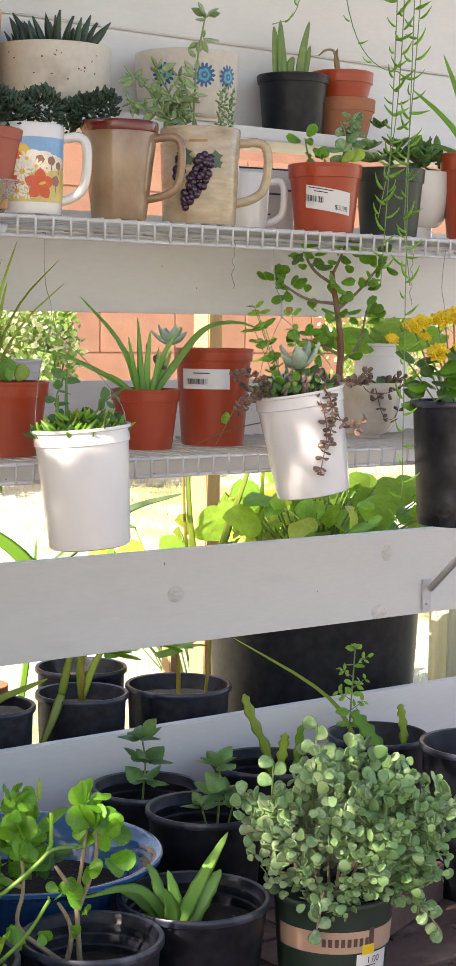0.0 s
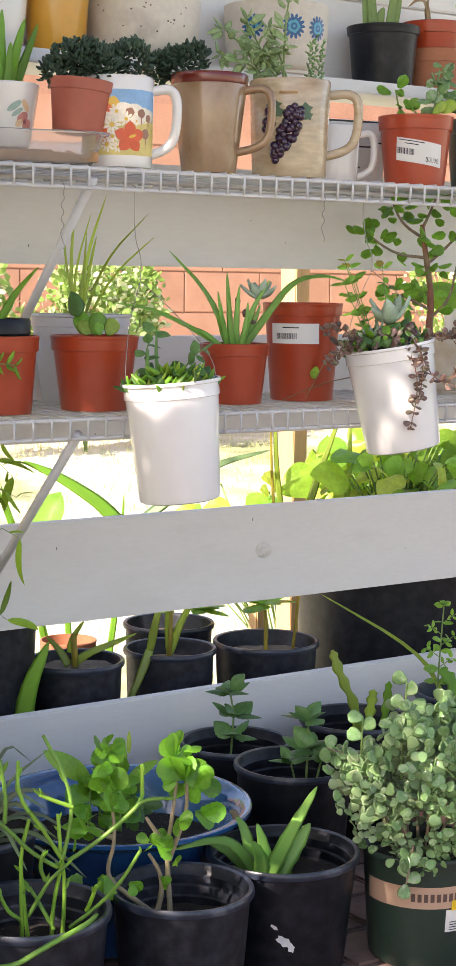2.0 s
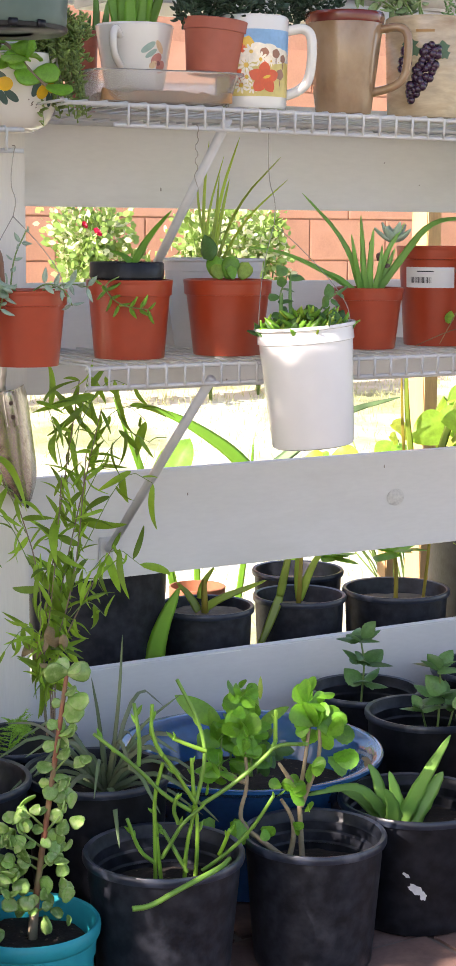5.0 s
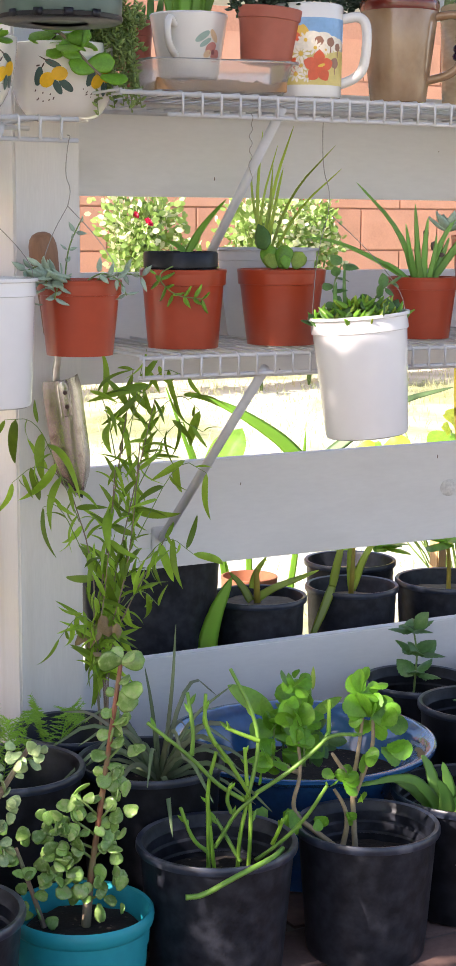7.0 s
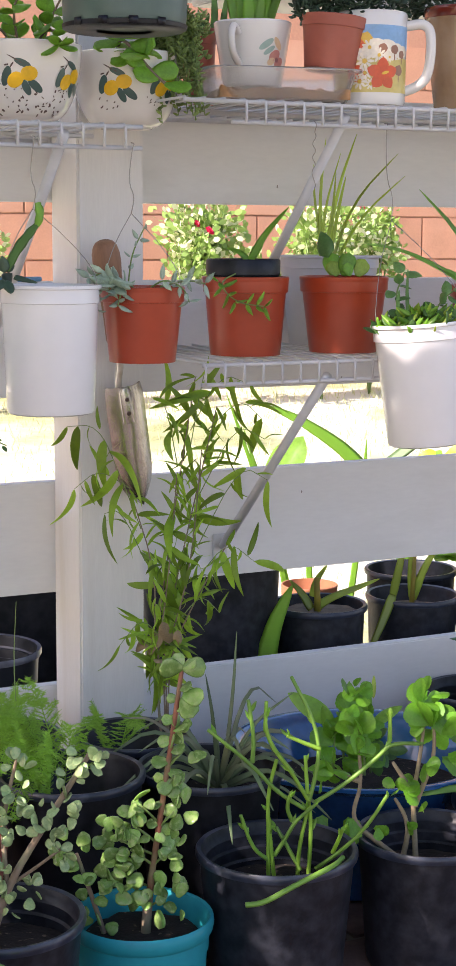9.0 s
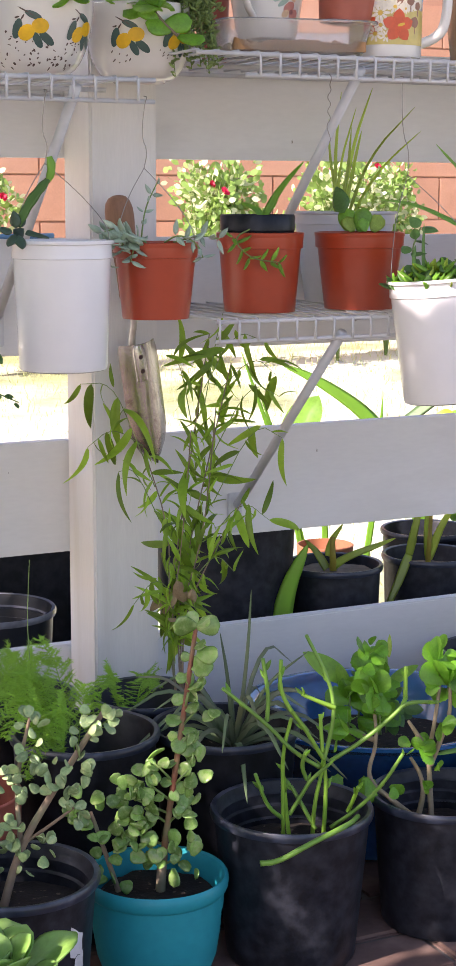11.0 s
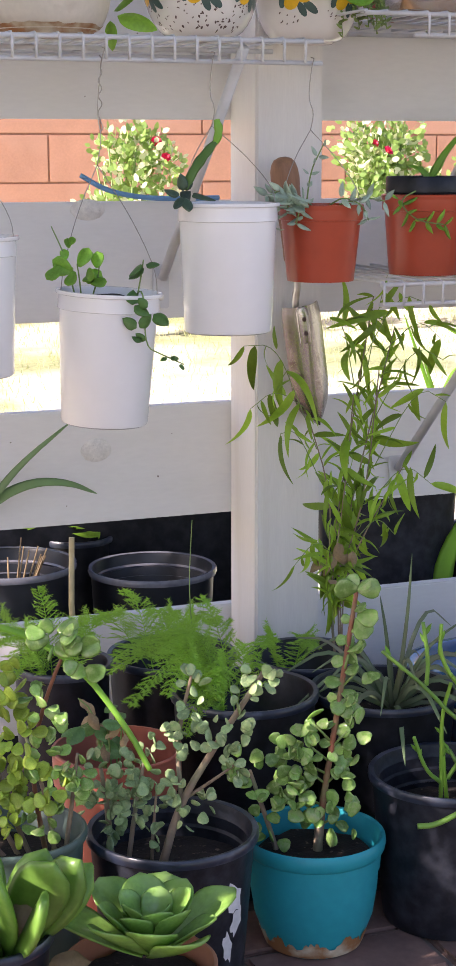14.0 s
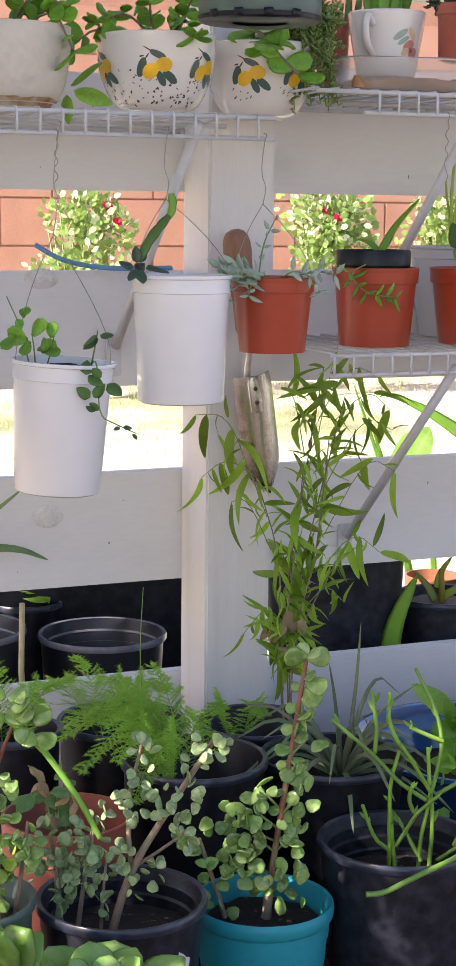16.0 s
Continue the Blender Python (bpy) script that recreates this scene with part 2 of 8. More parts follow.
shade_roof = new("ceiling", mesh_of("ceiling", shade_roof_bm, SHADE_ROOF, False))
tagged(shade_roof, "unseen boards added overhead to shade the fence", "ceiling", kind="structure")

# ---------------------------------------------------------------- fence
fence = thing("fence", pose(0, 0, GROUND), "white painted fence of wide horizontal boards on a square post", "fence")
F0 = -GROUND


def fence_part(name, a, b, mat, bevel=0.002, label=""):
    o = part(name, box(bmesh.new(), (a[0], a[1], a[2] + F0), (b[0], b[1], b[2] + F0), bevel), mat, fence, label, smooth=False)
    return o


for z0, z1 in ((0.212, 0.361), (0.4875, 0.636), (0.749, 0.898), (0.999, 1.145), (1.262, 1.4085), (1.4115, 1.558)):
    fence_part("board", (-1.7, 0.0, z0), (0.044, 0.019, z1), WHITE_PAINT)
    fence_part("board", (0.046, 0.0, z0), (2.6, 0.019, z1), WHITE_PAINT)
fence_part("post", (0.0, -0.09, GROUND), (0.09, -0.001, 2.1499), POST_PAINT, 0.003)
fence_part("ledge", (0.2, -0.125, 1.2545), (2.4, -0.001, 1.2735), WHITE_PAINT)


# ---------------------------------------------------------------- wire shelves
def wire_shelf(label, x0, x1, z, y0=-0.30, lip=0.026, lip_from=None):
    s = thing("wire_shelf", pose(x0, 0, z), label, "shelf", group="wire shelves on the fence")
    n = x1 - x0
    a = 0 if lip_from is None else lip_from - x0
    for y, dz, r, start in ((y0, -0.003, 0.0027, 0), (y0 + 0.002, -lip, 0.0027, a), (y0 * 0.52, -0.006, 0.003, 0), (-0.006, -0.006, 0.003, 0)):
        part("rail", tube([(start, y, dz), (n, y, dz)], r, 8), WIRE_COAT, s)
    wire = mesh_of("wire", tube([(0, -0.006, 0), (0, y0 + 0.002, 0.0), (0, y0 - 0.0035, -0.004), (0, y0 - 0.0025, -lip)], 0.0017, 6), WIRE_COAT)
    flat = mesh_of("wire", tube([(0, -0.006, 0), (0, y0 + 0.002, 0.0)], 0.0017, 6), WIRE_COAT)
    k = int(n / 0.0254)
    for i in range(k + 1):
        o = part("wire", wire if 0.004 + i * 0.0254 >= a else flat, None, s)
        o.location = (0.003 + i * 0.0254, 0, 0)
    return s


wire_shelf("white coated wire shelf crowded with mugs and pots", 0.045, 2.1, 1.114, lip_from=0.108)
wire_shelf("white coated wire shelf holding red plastic pots", 0.07, 2.1, 0.811)
wire_shelf("white coated wire shelf holding painted bowls", -1.25, -0.006, 1.081)


def strut(x, top, bottom, label="white painted steel shelf brace"):
    s = thing("shelf_brace", pose(x, 0, bottom), label, "shelf brace", group="shelf braces")
    h = top - bottom
    part("bar", tube([(0, -0.291, h), (0, -0.012, 0.012)], 0.0062, 10), WIRE_COAT, s)
    part("foot", box(bmesh.new(), (-0.011, -0.0045, -0.028), (0.011, -0.0005, 0.028), 0.0015), WIRE_COAT, s, smooth=False)
    o = part("screw", lathe([(0, 0.002), (0.003, 0.0015), (0.0042, 0)], 12), STEEL, s)
    o.matrix_basis = pose(0, -0.0045, -0.014, 90)
    return s


strut(-0.096, 1.070, 0.790)
strut(0.264, 1.100, 0.815)
strut(0.244, 0.790, 0.520)
strut(1.278, 0.790, 0.520)
strut(1.262, 1.100, 0.815)


# ---------------------------------------------------------------- pots
def nursery_profile(r, h, rb, lip=0.0042, wall=0.0018, floor=0.006, ridges=True, fill=0.75):
    """Outside up, over the rim, inside down."""
    p = [(0, 0), (rb * 0.97, 0), (rb, 0.004)]
    for k in range(1, 9):
        f = k / 9
        p.append((rb + (r - lip - rb) * f, h * f * 0.93))
    p += [(r - lip, h - 0.009), (r - 0.0008, h - 0.0085), (r, h - 0.0065), (r, h - 0.002), (r - 0.0012, h - 0.0004), (r - 0.0024, h), (r - lip - wall * 0.5, h - 0.001), (r - lip - wall - 0.001, h - 0.006)]
    inner = r - lip - wall - 0.001
    if ridges:
        for k, f in enumerate((0.93, 0.915, 0.85, 0.835, 0.77, 0.755)):
            p.append((inner - 0.0022 * (k // 2 + (k % 2)) - (1 - f) * (r - rb) * 0.8, h * f))
    p += [(inner - (r - rb) * (1 - fill) - 0.004, h * fill), (rb - 0.004, floor), (0, floor)]
    return p


def red_profile(r, h, rb, collar=0.2):
    """Plastic flower pot with a deep straight collar."""
    return [(0, 0), (rb, 0), (rb + 0.0005, 0.003), (r * 0.925, h * (1 - collar) - 0.0015), (r * 0.93, h * (1 - collar) - 0.0003), (r * 0.970, h * (1 - collar)), (r * 0.976, h * (1 - collar) + 0.0015), (r * 0.988, h - 0.006), (r * 0.99, h - 0.005), (r - 0.0002, h - 0.0042), (r, h - 0.001), (r - 0.001, h),
            (r - 0.0035, h), (r - 0.005, h * (1 - collar)), (rb, 0.006), (0, 0.006)]


def cup_profile(r, h, rb):
    """Straight tub with a short collar and a rolled rim."""
    k = rb + (r - 0.003 - rb) * 0.86
    return [(0, 0.002), (rb - 0.004, 0), (rb - 0.001, 0.0015), (rb, 0.004), (k, h * 0.86), (k + 0.0018, h * 0.865), (r - 0.003, h * 0.968), (r, h * 0.974), (r + 0.0006, h * 0.986), (r, h),
            (r - 0.0035, h), (r - 0.0045, h * 0.97), (rb - 0.002, 0.004), (0, 0.004)]


OUTER = {}
VIEW = -25.0     # the plants are laid out facing the open side of the fence


def potted(x, y, ztop, r, base, rb, mat, label, style=nursery_profile, soil=0.8, soil_mat=None, tilt=(0, 0), name="potted_plant", category="potted plant", turn=VIEW, group="", n=44, **kw):
    """A pot whose rim is at ztop and whose foot is at base; soil: how full it is. Returns the thing; its axes face the open side."""
    h = ztop - base
    t = thing(name, pose(x, y, base, tilt[0], tilt[1], turn), label, category, group)
    part("pot", lathe(style(r, h, rb, **kw), n), mat, t)
    # separate rim and ridge rings whose colour holds the sky's reflection
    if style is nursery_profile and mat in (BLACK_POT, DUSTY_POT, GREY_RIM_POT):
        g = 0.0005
        part("rim", lathe([(r - 0.0045, h - 0.0092), (r - 0.0008 + g, h - 0.0088), (r + g, h - 0.0065), (r + g, h - 0.002), (r - 0.001, h + g), (r - 0.0028, h + g), (r - 0.006, h - 0.0006)], n), SKY_RIM if mat is GREY_RIM_POT else SHEEN_RIM, t)
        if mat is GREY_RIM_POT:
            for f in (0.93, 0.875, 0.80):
                part("ridge", lathe([(r * (0.885 + 0.1 * (f - .8)), h * f - .003), (r * (0.87 + 0.1 * (f - .8)), h * f), (r * (0.885 + 0.1 * (f - .8)), h * f + .003)], n), SKY_RIM, t)
    if soil:
        rs = rb + (r - rb) * soil - 0.0075
        bm = lathe([(rs, -0.004), (rs * 0.97, 0.0), (rs * 0.75, 0.002), (rs * 0.5, 0.003), (rs * 0.25, 0.002), (0, 0.003)], 28)
        for v in bm.verts:
            v.co.z += 0.004 * noise.noise(v.co * 60)
        o = part("soil", bm, soil_mat or SOIL, t)
        o.location = (0, 0, h * soil)
    t["h"] = h
    OUTER[t.name] = style(r, h, rb, **kw)
    return t


G = GROUND
POTS = "black nursery pots on the paving"
pencil = potted(0.048, -0.53, 0.304, 0.088, G, 0.070, DUSTY_POT, "scuffed black nursery pot with a bright green pencil-stemmed succulent", soil=0.72, group=POTS)
kalan = potted(0.244, -0.53, 0.289, 0.083, G, 0.068, DUSTY_POT, "black nursery pot with a woody-stemmed scalloped-leaf kalanchoe", soil=0.7, group=POTS)
aloe = potted(0.424, -0.482, 0.286, 0.0945, G, 0.076, BLACK_POT, "black nursery pot with a spreading green aloe", soil=0.75, group=POTS)
tub = potted(0.600, -0.541, 0.281, 0.0793, G, 0.066, GREEN_POT, "dark green nursery pot with a tan label band and bushy jade", soil=0.85, group=POTS)
potted(1.056, -0.36, 0.363, 0.097, G, 0.080, BLACK_POT, "tall empty-looking black nursery pot", soil=0.6, group=POTS)
mint = potted(0.601, -0.27, 0.317, 0.084, G, 0.068, BLACK_POT, "black nursery pot with a small mint plant", soil=0.7, group=POTS)
mint_back = potted(0.620, -0.10, 0.306, 0.082, G, 0.068, BLACK_POT, "black nursery pot with a small mint plant", soil=0.7, group=POTS)
cactus_pot = potted(0.832, -0.12, 0.316, 0.086, G, 0.070, BLACK_POT, "black nursery pot with leaf cactus stems", soil=0.7, group=POTS)
herb_pot = potted(1.060, -0.12, 0.328, 0.083, G, 0.068, BLACK_POT, "black nursery pot with a leggy seedling", soil=0.7, group=POTS)
air = potted(0.052, -0.36, 0.346, 0.087, G, 0.070, BLACK_POT, "black nursery pot with a spiky grey-green rosette", soil=0.8, group=POTS)
fern = potted(-0.123, -0.36, 0.364, 0.084, G, 0.068, BLACK_POT, "black nursery pot with a feathery asparagus fern", soil=0.7, group=POTS)
behind_fern = potted(-0.140, -0.16, 0.354, 0.080, G, 0.066, BLACK_POT, "black nursery pot with asparagus fern fronds", soil=0.7, group=POTS)
by_post = potted(0.025, -0.20, 0.345, 0.073, G, 0.060, BLACK_POT, "black nursery pot with a tall lance-leaved plant beside the post", soil=0.6, group=POTS)
small_left = potted(-0.296, -0.22, 0.376, 0.059, G, 0.050, BLACK_POT, "black nursery pot with asparagus fern fronds", soil=0.7, group=POTS)

def round_bowl_profile(r, h, rb):
    """A deep half-round bowl on a narrow foot."""
    p = [(0, 0.003), (rb * .9, 0.003), (rb * .95, 0), (rb, 0.002)]
    for k in range(1, 10):
        a = math.pi / 2 * k / 9
        p.append((rb + (r - rb) * math.sin(a) ** .85, 0.002 + (h - 0.004) * (1 - math.cos(a)) ** .92))
    return p + [(r, h - 0.001), (r - 0.0015, h), (r - 0.003, h - 0.001), (r * .93, h * .6), (rb, 0.008), (0, 0.008)]


def bowl_profile(r, h, rb, wall=0.006):
    p = [(0, 0), (rb, 0), (rb, 0.004)]
    for k in range(1, 9):
        a = k / 8 * math.pi / 2
        p.append((rb + (r - rb) * math.sin(a) ** 0.9, 0.004 + (h - 0.004) * (1 - math.cos(a))))
    p += [(r - wall * 0.5, h + 0.001), (r - wall, h - 0.002)]
    for k in range(7, 0, -1):
        a = k / 8 * math.pi / 2
        p.append((max(0.002, rb + (r - rb) * math.sin(a) ** 0.9 - wall), 0.010 + (h - 0.004) * (1 - math.cos(a))))
    return p + [(0, 0.011)]


def flared_profile(r, h, rb):
    """Low glazed bowl with a broad flat rim."""
    return [(0, 0), (rb, 0), (rb, 0.006), (rb + (r - rb) * 0.45, h * 0.35), (r * 0.86, h * 0.86), (r * 0.97, h * 0.95), (r, h * 0.97), (r, h * 0.995), (r * 0.985, h), (r * 0.92, h * 0.985), (r * 0.85, h * 0.93),
            (r * 0.80, h * 0.80), (rb + (r - rb) * 0.4, h * 0.38), (rb * 0.9, 0.016), (0, 0.016)]


def round_pot_profile(r, h, rb):
    """Rounded plastic planter with a thick rolled rim and two steps under it."""
    return [(0, 0), (rb, 0), (rb + 0.002, 0.004), (rb + (r - rb) * 0.50, h * 0.28), (rb + (r - rb) * 0.66, h * 0.5), (r * 0.905, h * 0.70), (r * 0.925, h * 0.705), (r * 0.94, h * 0.845), (r * 0.955, h * 0.85),
            (r * 0.985, h * 0.88), (r, h * 0.93), (r * 0.992, h * 0.98), (r * 0.965, h), (r * 0.93, h * 0.985), (r * 0.905, h * 0.93), (r * 0.88, h * 0.6), (rb, 0.01), (0, 0.01)]


def mug_profile(r, h, rb, wall=0.0038):
    return [(0, 0.003), (rb - 0.006, 0.003), (rb - 0.003, 0), (rb - 0.001, 0.0008), (rb, 0.004), (rb + (r - rb) * 0.3, h * 0.3), (r, h * 0.97), (r - 0.0008, h - 0.001), (r - wall * 0.5, h), (r - wall, h - 0.0015),
            (rb - wall, 0.007), (0, 0.007)]


teal = potted(-0.112, -0.53, 0.259, 0.0755, G, 0.050, TEAL_POT, "turquoise plastic planter with a chipped base and an upright jade", style=round_pot_profile, soil=0.8)
jade = potted(-0.287, -0.58, 0.308, 0.085, G, 0.068, DUSTY_POT, "black nursery pot with a torn sticker and a branching jade", soil=0.78, group=POTS)
echeveria = potted(-0.371, -0.73, 0.252, 0.070, G, 0.050, TERRACOTTA, "terracotta pot with a pale green succulent rosette", style=red_profile, soil=0.85)
jade_left = potted(-0.443, -0.57, 0.327, 0.070, G, 0.056, SAGE_POT, "dark green plastic pot with a sunlit bushy jade", soil=0.85)
paddle = potted(-0.514, -0.74, 0.312, 0.061, G, 0.050, BLACK_POT, "black nursery pot with broad upright succulent leaves", soil=0.8, group=POTS)
terra = potted(-0.285, -0.395, 0.329, 0.071, G, 0.052, PALE_RED, "faded terracotta-coloured plastic pot with wilting trailing leaves", soil=0.75, style=red_profile)
blue_bowl = potted(0.309, -0.275, 0.311, 0.176, G, 0.090, BLUE_GLAZE, "wide blue glazed ceramic bowl with seedlings", style=flared_profile, soil=0.68, name="planted_bowl", n=64)

# behind the fence, standing on the lawn
BACK = "black nursery pots behind the fence"
ridged = potted(-0.043, 0.20, 0.371, 0.093, LAWN, 0.072, GREY_RIM_POT, "empty black nursery pot with ridged sides behind the fence", soil=0.4, group=BACK)
potted(0.655, 0.46, 0.352, 0.050, LAWN, 0.036, TERRACOTTA, "orange terracotta pot standing on the lawn behind the fence", style=red_profile, soil=0.8)
blue_rim = potted(-0.257, 0.20, 0.396, 0.097, LAWN, 0.076, GREY_RIM_POT, "black nursery pot with dry stems behind the fence", soil=0.65, group=BACK)
back_small = potted(-0.100, 0.40, 0.380, 0.058, LAWN, 0.048, BLACK_POT, "black nursery pot with young green leaves behind the fence", soil=0.8, group=BACK)
back_a = potted(0.486, 0.14, 0.398, 0.076, LAWN, 0.060, DUSTY_POT, "black nursery pot with a strappy-leaved shoot", soil=0.95, soil_mat=DRY_SOIL, group=BACK)
back_b = potted(0.673, 0.16, 0.392, 0.075, LAWN, 0.060, DUSTY_POT, "black nursery pot with a pale young shoot", soil=0.91, soil_mat=DRY_SOIL, group=BACK)
back_c = potted(0.865, 0.16, 0.383, 0.089, LAWN, 0.070, DUSTY_POT, "black nursery pot with a leafy cutting", soil=0.91, soil_mat=DRY_SOIL, group=BACK)
back_d = potted(0.800, 0.36, 0.386, 0.080, LAWN, 0.064, DUSTY_POT, "empty black nursery pot behind the others", soil=0.91, soil_mat=DRY_SOIL, group=BACK)
big_tub = potted(1.280, 0.30, 0.56, 0.205, LAWN, 0.180, BLACK_POT, "large black plastic tub with broad green leaves", soil=0.9, group=BACK, n=64)
potted(0.330, 0.20, 0.50, 0.112, LAWN, 0.085, DUSTY_POT, "tall black nursery pot behind the fence", soil=0.9, group=BACK)
trough = thing("trough", pose(0.04, 0.47, LAWN), "black plastic trough standing on the lawn", "trough")
part("body", box(bmesh.new(), (-0.34, -0.1, 0), (0.14, 0.14, 0.40), 0.012), BLACK_POT, trough, smooth=False)
part("rim", box(bmesh.new(), (-0.35, -0.11, 0.4001), (0.15, 0.15, 0.425), 0.006), BLACK_POT, trough, smooth=False)

# hanging tubs
HANG = "white plastic tubs hung on wire"


def hang_wires(t, r, h, lean, top, spread=0.92, side=0.0527):
    """Thin wire from the rim's two ears to a twist, and on up to the shelf rail."""
    apex = Vector((lean, side, h + top * 0.52))
    for sx in (-1, 1):
        bm = tube([(sx * r * spread, 0, h - 0.006), (sx * r * spread * 0.95, 0, h + top * 0.1), (sx * r * 0.5 + lean * 0.5, side * 0.5, h + top * 0.32), apex], 0.0005, 5, smooth_steps=2)
        part("wire", bm, STEEL_WIRE, t)
    bm = tube([apex, apex + Vector((0.004, 0, top * 0.12)), apex + Vector((-0.003, 0, top * 0.22)), (lean + 0.001, side, h + top - 0.004), (lean + 0.004, side, h + top + 0.003), (lean, side + 0.006, h + top + 0.004)], 0.0006, 5, smooth_steps=2)
    part("hook", bm, STEEL_WIRE, t)


tub_a = potted(0.347, -0.362, 0.858, 0.0615, 0.710, 0.050, WHITE_PLASTIC, "white plastic tub hung by wire, with trailing succulents", style=cup_profile, soil=0.93, tilt=(0, -5), group=HANG)
tub_b = potted(0.709, -0.36, 0.899, 0.0625, 0.757, 0.050, WHITE_PLASTIC, "tilted white plastic tub hung by wire, with purple trailing stems", style=cup_profile, soil=0.95, tilt=(0, -10), group=HANG)
tub_c = potted(-0.142, -0.36, 0.906, 0.0555, 0.768, 0.047, WHITE_PLASTIC, "white plastic tub hung by wire, with one flat cactus stem", style=cup_profile, soil=0.93, group=HANG)
tub_d = potted(-0.283, -0.36, 0.817, 0.0555, 0.677, 0.046, WHITE_PLASTIC, "white plastic tub hung by wire, with small round green leaves", style=cup_profile, soil=0.93, tilt=(0, 3), group=HANG)
tub_e = potted(-0.424, -0.36, 0.876, 0.0520, 0.734, 0.044, WHITE_PLASTIC, "plain white plastic tub hung by wire", style=cup_profile, soil=0.7, group=HANG)
marigold = potted(0.985, -0.36, 0.879, 0.0720, 0.699, 0.058, BLACK_POT, "black hanging pot with bright yellow flowers", soil=0.9, n=44)
red_hung = potted(-0.020, -0.33, 0.902, 0.0475, 0.818, 0.037, RED_POT, "red plastic pot hung before the post, with trailing grey leaves", style=red_profile, soil=0.9)
green_hung = potted(-0.071, -0.40, 1.290, 0.074, 1.172, 0.064, SAGE_POT, "sage green plastic hanging pot with trailing stems", soil=0.9)
hang_wires(tub_a, 0.0615, 0.148, -0.021, 0.235)
hang_wires(tub_b, 0.0625, 0.142, 0.006, 0.190)
hang_wires(tub_c, 0.0555, 0.138, -0.021, 0.155)
hang_wires(tub_d, 0.0555, 0.140, -0.0245, 0.245)
hang_wires(tub_e, 0.052, 0.142, -0.0245, 0.190)
hang_wires(marigold, 0.072, 0.180, -0.012, 0.215)
hang_wires(red_hung, 0.0475, 0.084, -0.0127, 0.155, side=0.0265)
hang_wires(green_hung, 0.074, 0.118, 0.0, 0.862, side=0.0)
part("saucer", lathe([(.030, -.001), (.0615, -.001), (.0640, .0005), (.0650, .0035), (.0656, .0030), (.0650, -.0010), (.0610, -.0030), (.030, -.0030)], 40), BLACK_POT, green_hung, "dark clip-on drip saucer")
for k in range(4):
    a = radians(-135 + 27 * k)
    part("saucer_clip", box(bmesh.new(), (-.005, -.0008, -.002), (.005, .0008, .006), .0005), BLACK_POT, green_hung).matrix_basis = Matrix.Translation((.0660 * math.cos(a), .0660 * math.sin(a), 0)) @ Matrix.Rotation(a + math.pi / 2, 4, "Z")

# middle shelf
SHELF = 0.8135
REDS = "red plastic pots on the wire shelf"
red_aloe = potted(0.540, -0.20, 0.895, 0.048, SHELF, 0.037, RED_POT, "red plastic pot with a narrow-leaved aloe", style=red_profile, soil=0.92, group=REDS)
red_tall = potted(0.671, -0.18, 0.950, 0.057, SHELF, 0.044, RED_POT, "tall red plastic pot with a white barcode label", style=red_profile, soil=0.9, collar=0.13, group=REDS)
red_cactus = potted(0.308, -0.22, 0.908, 0.0565, SHELF, 0.043, RED_POT, "red plastic pot with round cactus pads", style=red_profile, soil=0.92, group=REDS)
red_nested = potted(0.168, -0.22, 0.909, 0.0535, SHELF, 0.043, RED_POT, "red plastic pot with a black pot nested in it", style=red_profile, soil=0, group=REDS)
nested = part("inner_pot", lathe([(0, -0.02), (0.040, -0.02), (0.0445, 0.001), (0.0455, 0.0015), (0.0455, 0.018), (0.044, 0.020), (0.041, 0.020), (0.0385, 0.008), (0, 0.008)], 40), BLACK_POT, red_nested, "glossy black plastic inner pot")
nested.location = (-0.003, 0, 0.0965)
white_grass = potted(0.362, -0.09, 0.932, 0.070, SHELF, 0.052, GREY_PLASTIC, "worn pale grey plastic pot with grassy leaves", style=cup_profile, soil=0.9)
cream_bowl = potted(0.985, -0.15, 0.898, 0.059, SHELF, 0.030, CREAM_GLAZE, "cream glazed bowl with a small branching jade tree", style=bowl_profile, soil=0.8, name="planted_bowl")
white_back = potted(1.10, -0.065, 0.957, 0.048, SHELF, 0.038, WHITE_PLASTIC, "white plastic tub with broad green leaves", style=cup_profile, soil=0.9)

# top shelf
TOP = 1.1165
CUPS = "mugs planted with succulents"


def mug(x, y, r, h, rb, mat, label, handle_at, size, thick=0.0055, soil=0.85, turn=VIEW, base=TOP, flat=1.3, out=0.030):
    t = potted(x, y, base + h, r, base, rb, mat, label, style=mug_profile, soil=soil, name="planted_mug", category="mug", group=CUPS, turn=turn)
    a = radians(handle_at)
    d = Vector((math.cos(a), math.sin(a), 0))
    z0, z1 = h * size[0], h * size[1]
    pts = [d * (rb + (r - rb) * size[1] - 0.002) + Vector((0, 0, z1)), d * (r + out * 0.7) + Vector((0, 0, z1 + 0.004)), d * (r + out) + Vector((0, 0, z1 - 0.010)),
           d * (r + out * 0.9) + Vector((0, 0, z0 + 0.25 * (z1 - z0))), d * (r + out * 0.45) + Vector((0, 0, z0 + 0.006)), d * (rb + (r - rb) * size[0] - 0.002) + Vector((0, 0, z0))]
    part("handle", tube(pts, thick, 10, smooth_steps=3), mat, t)
    return t


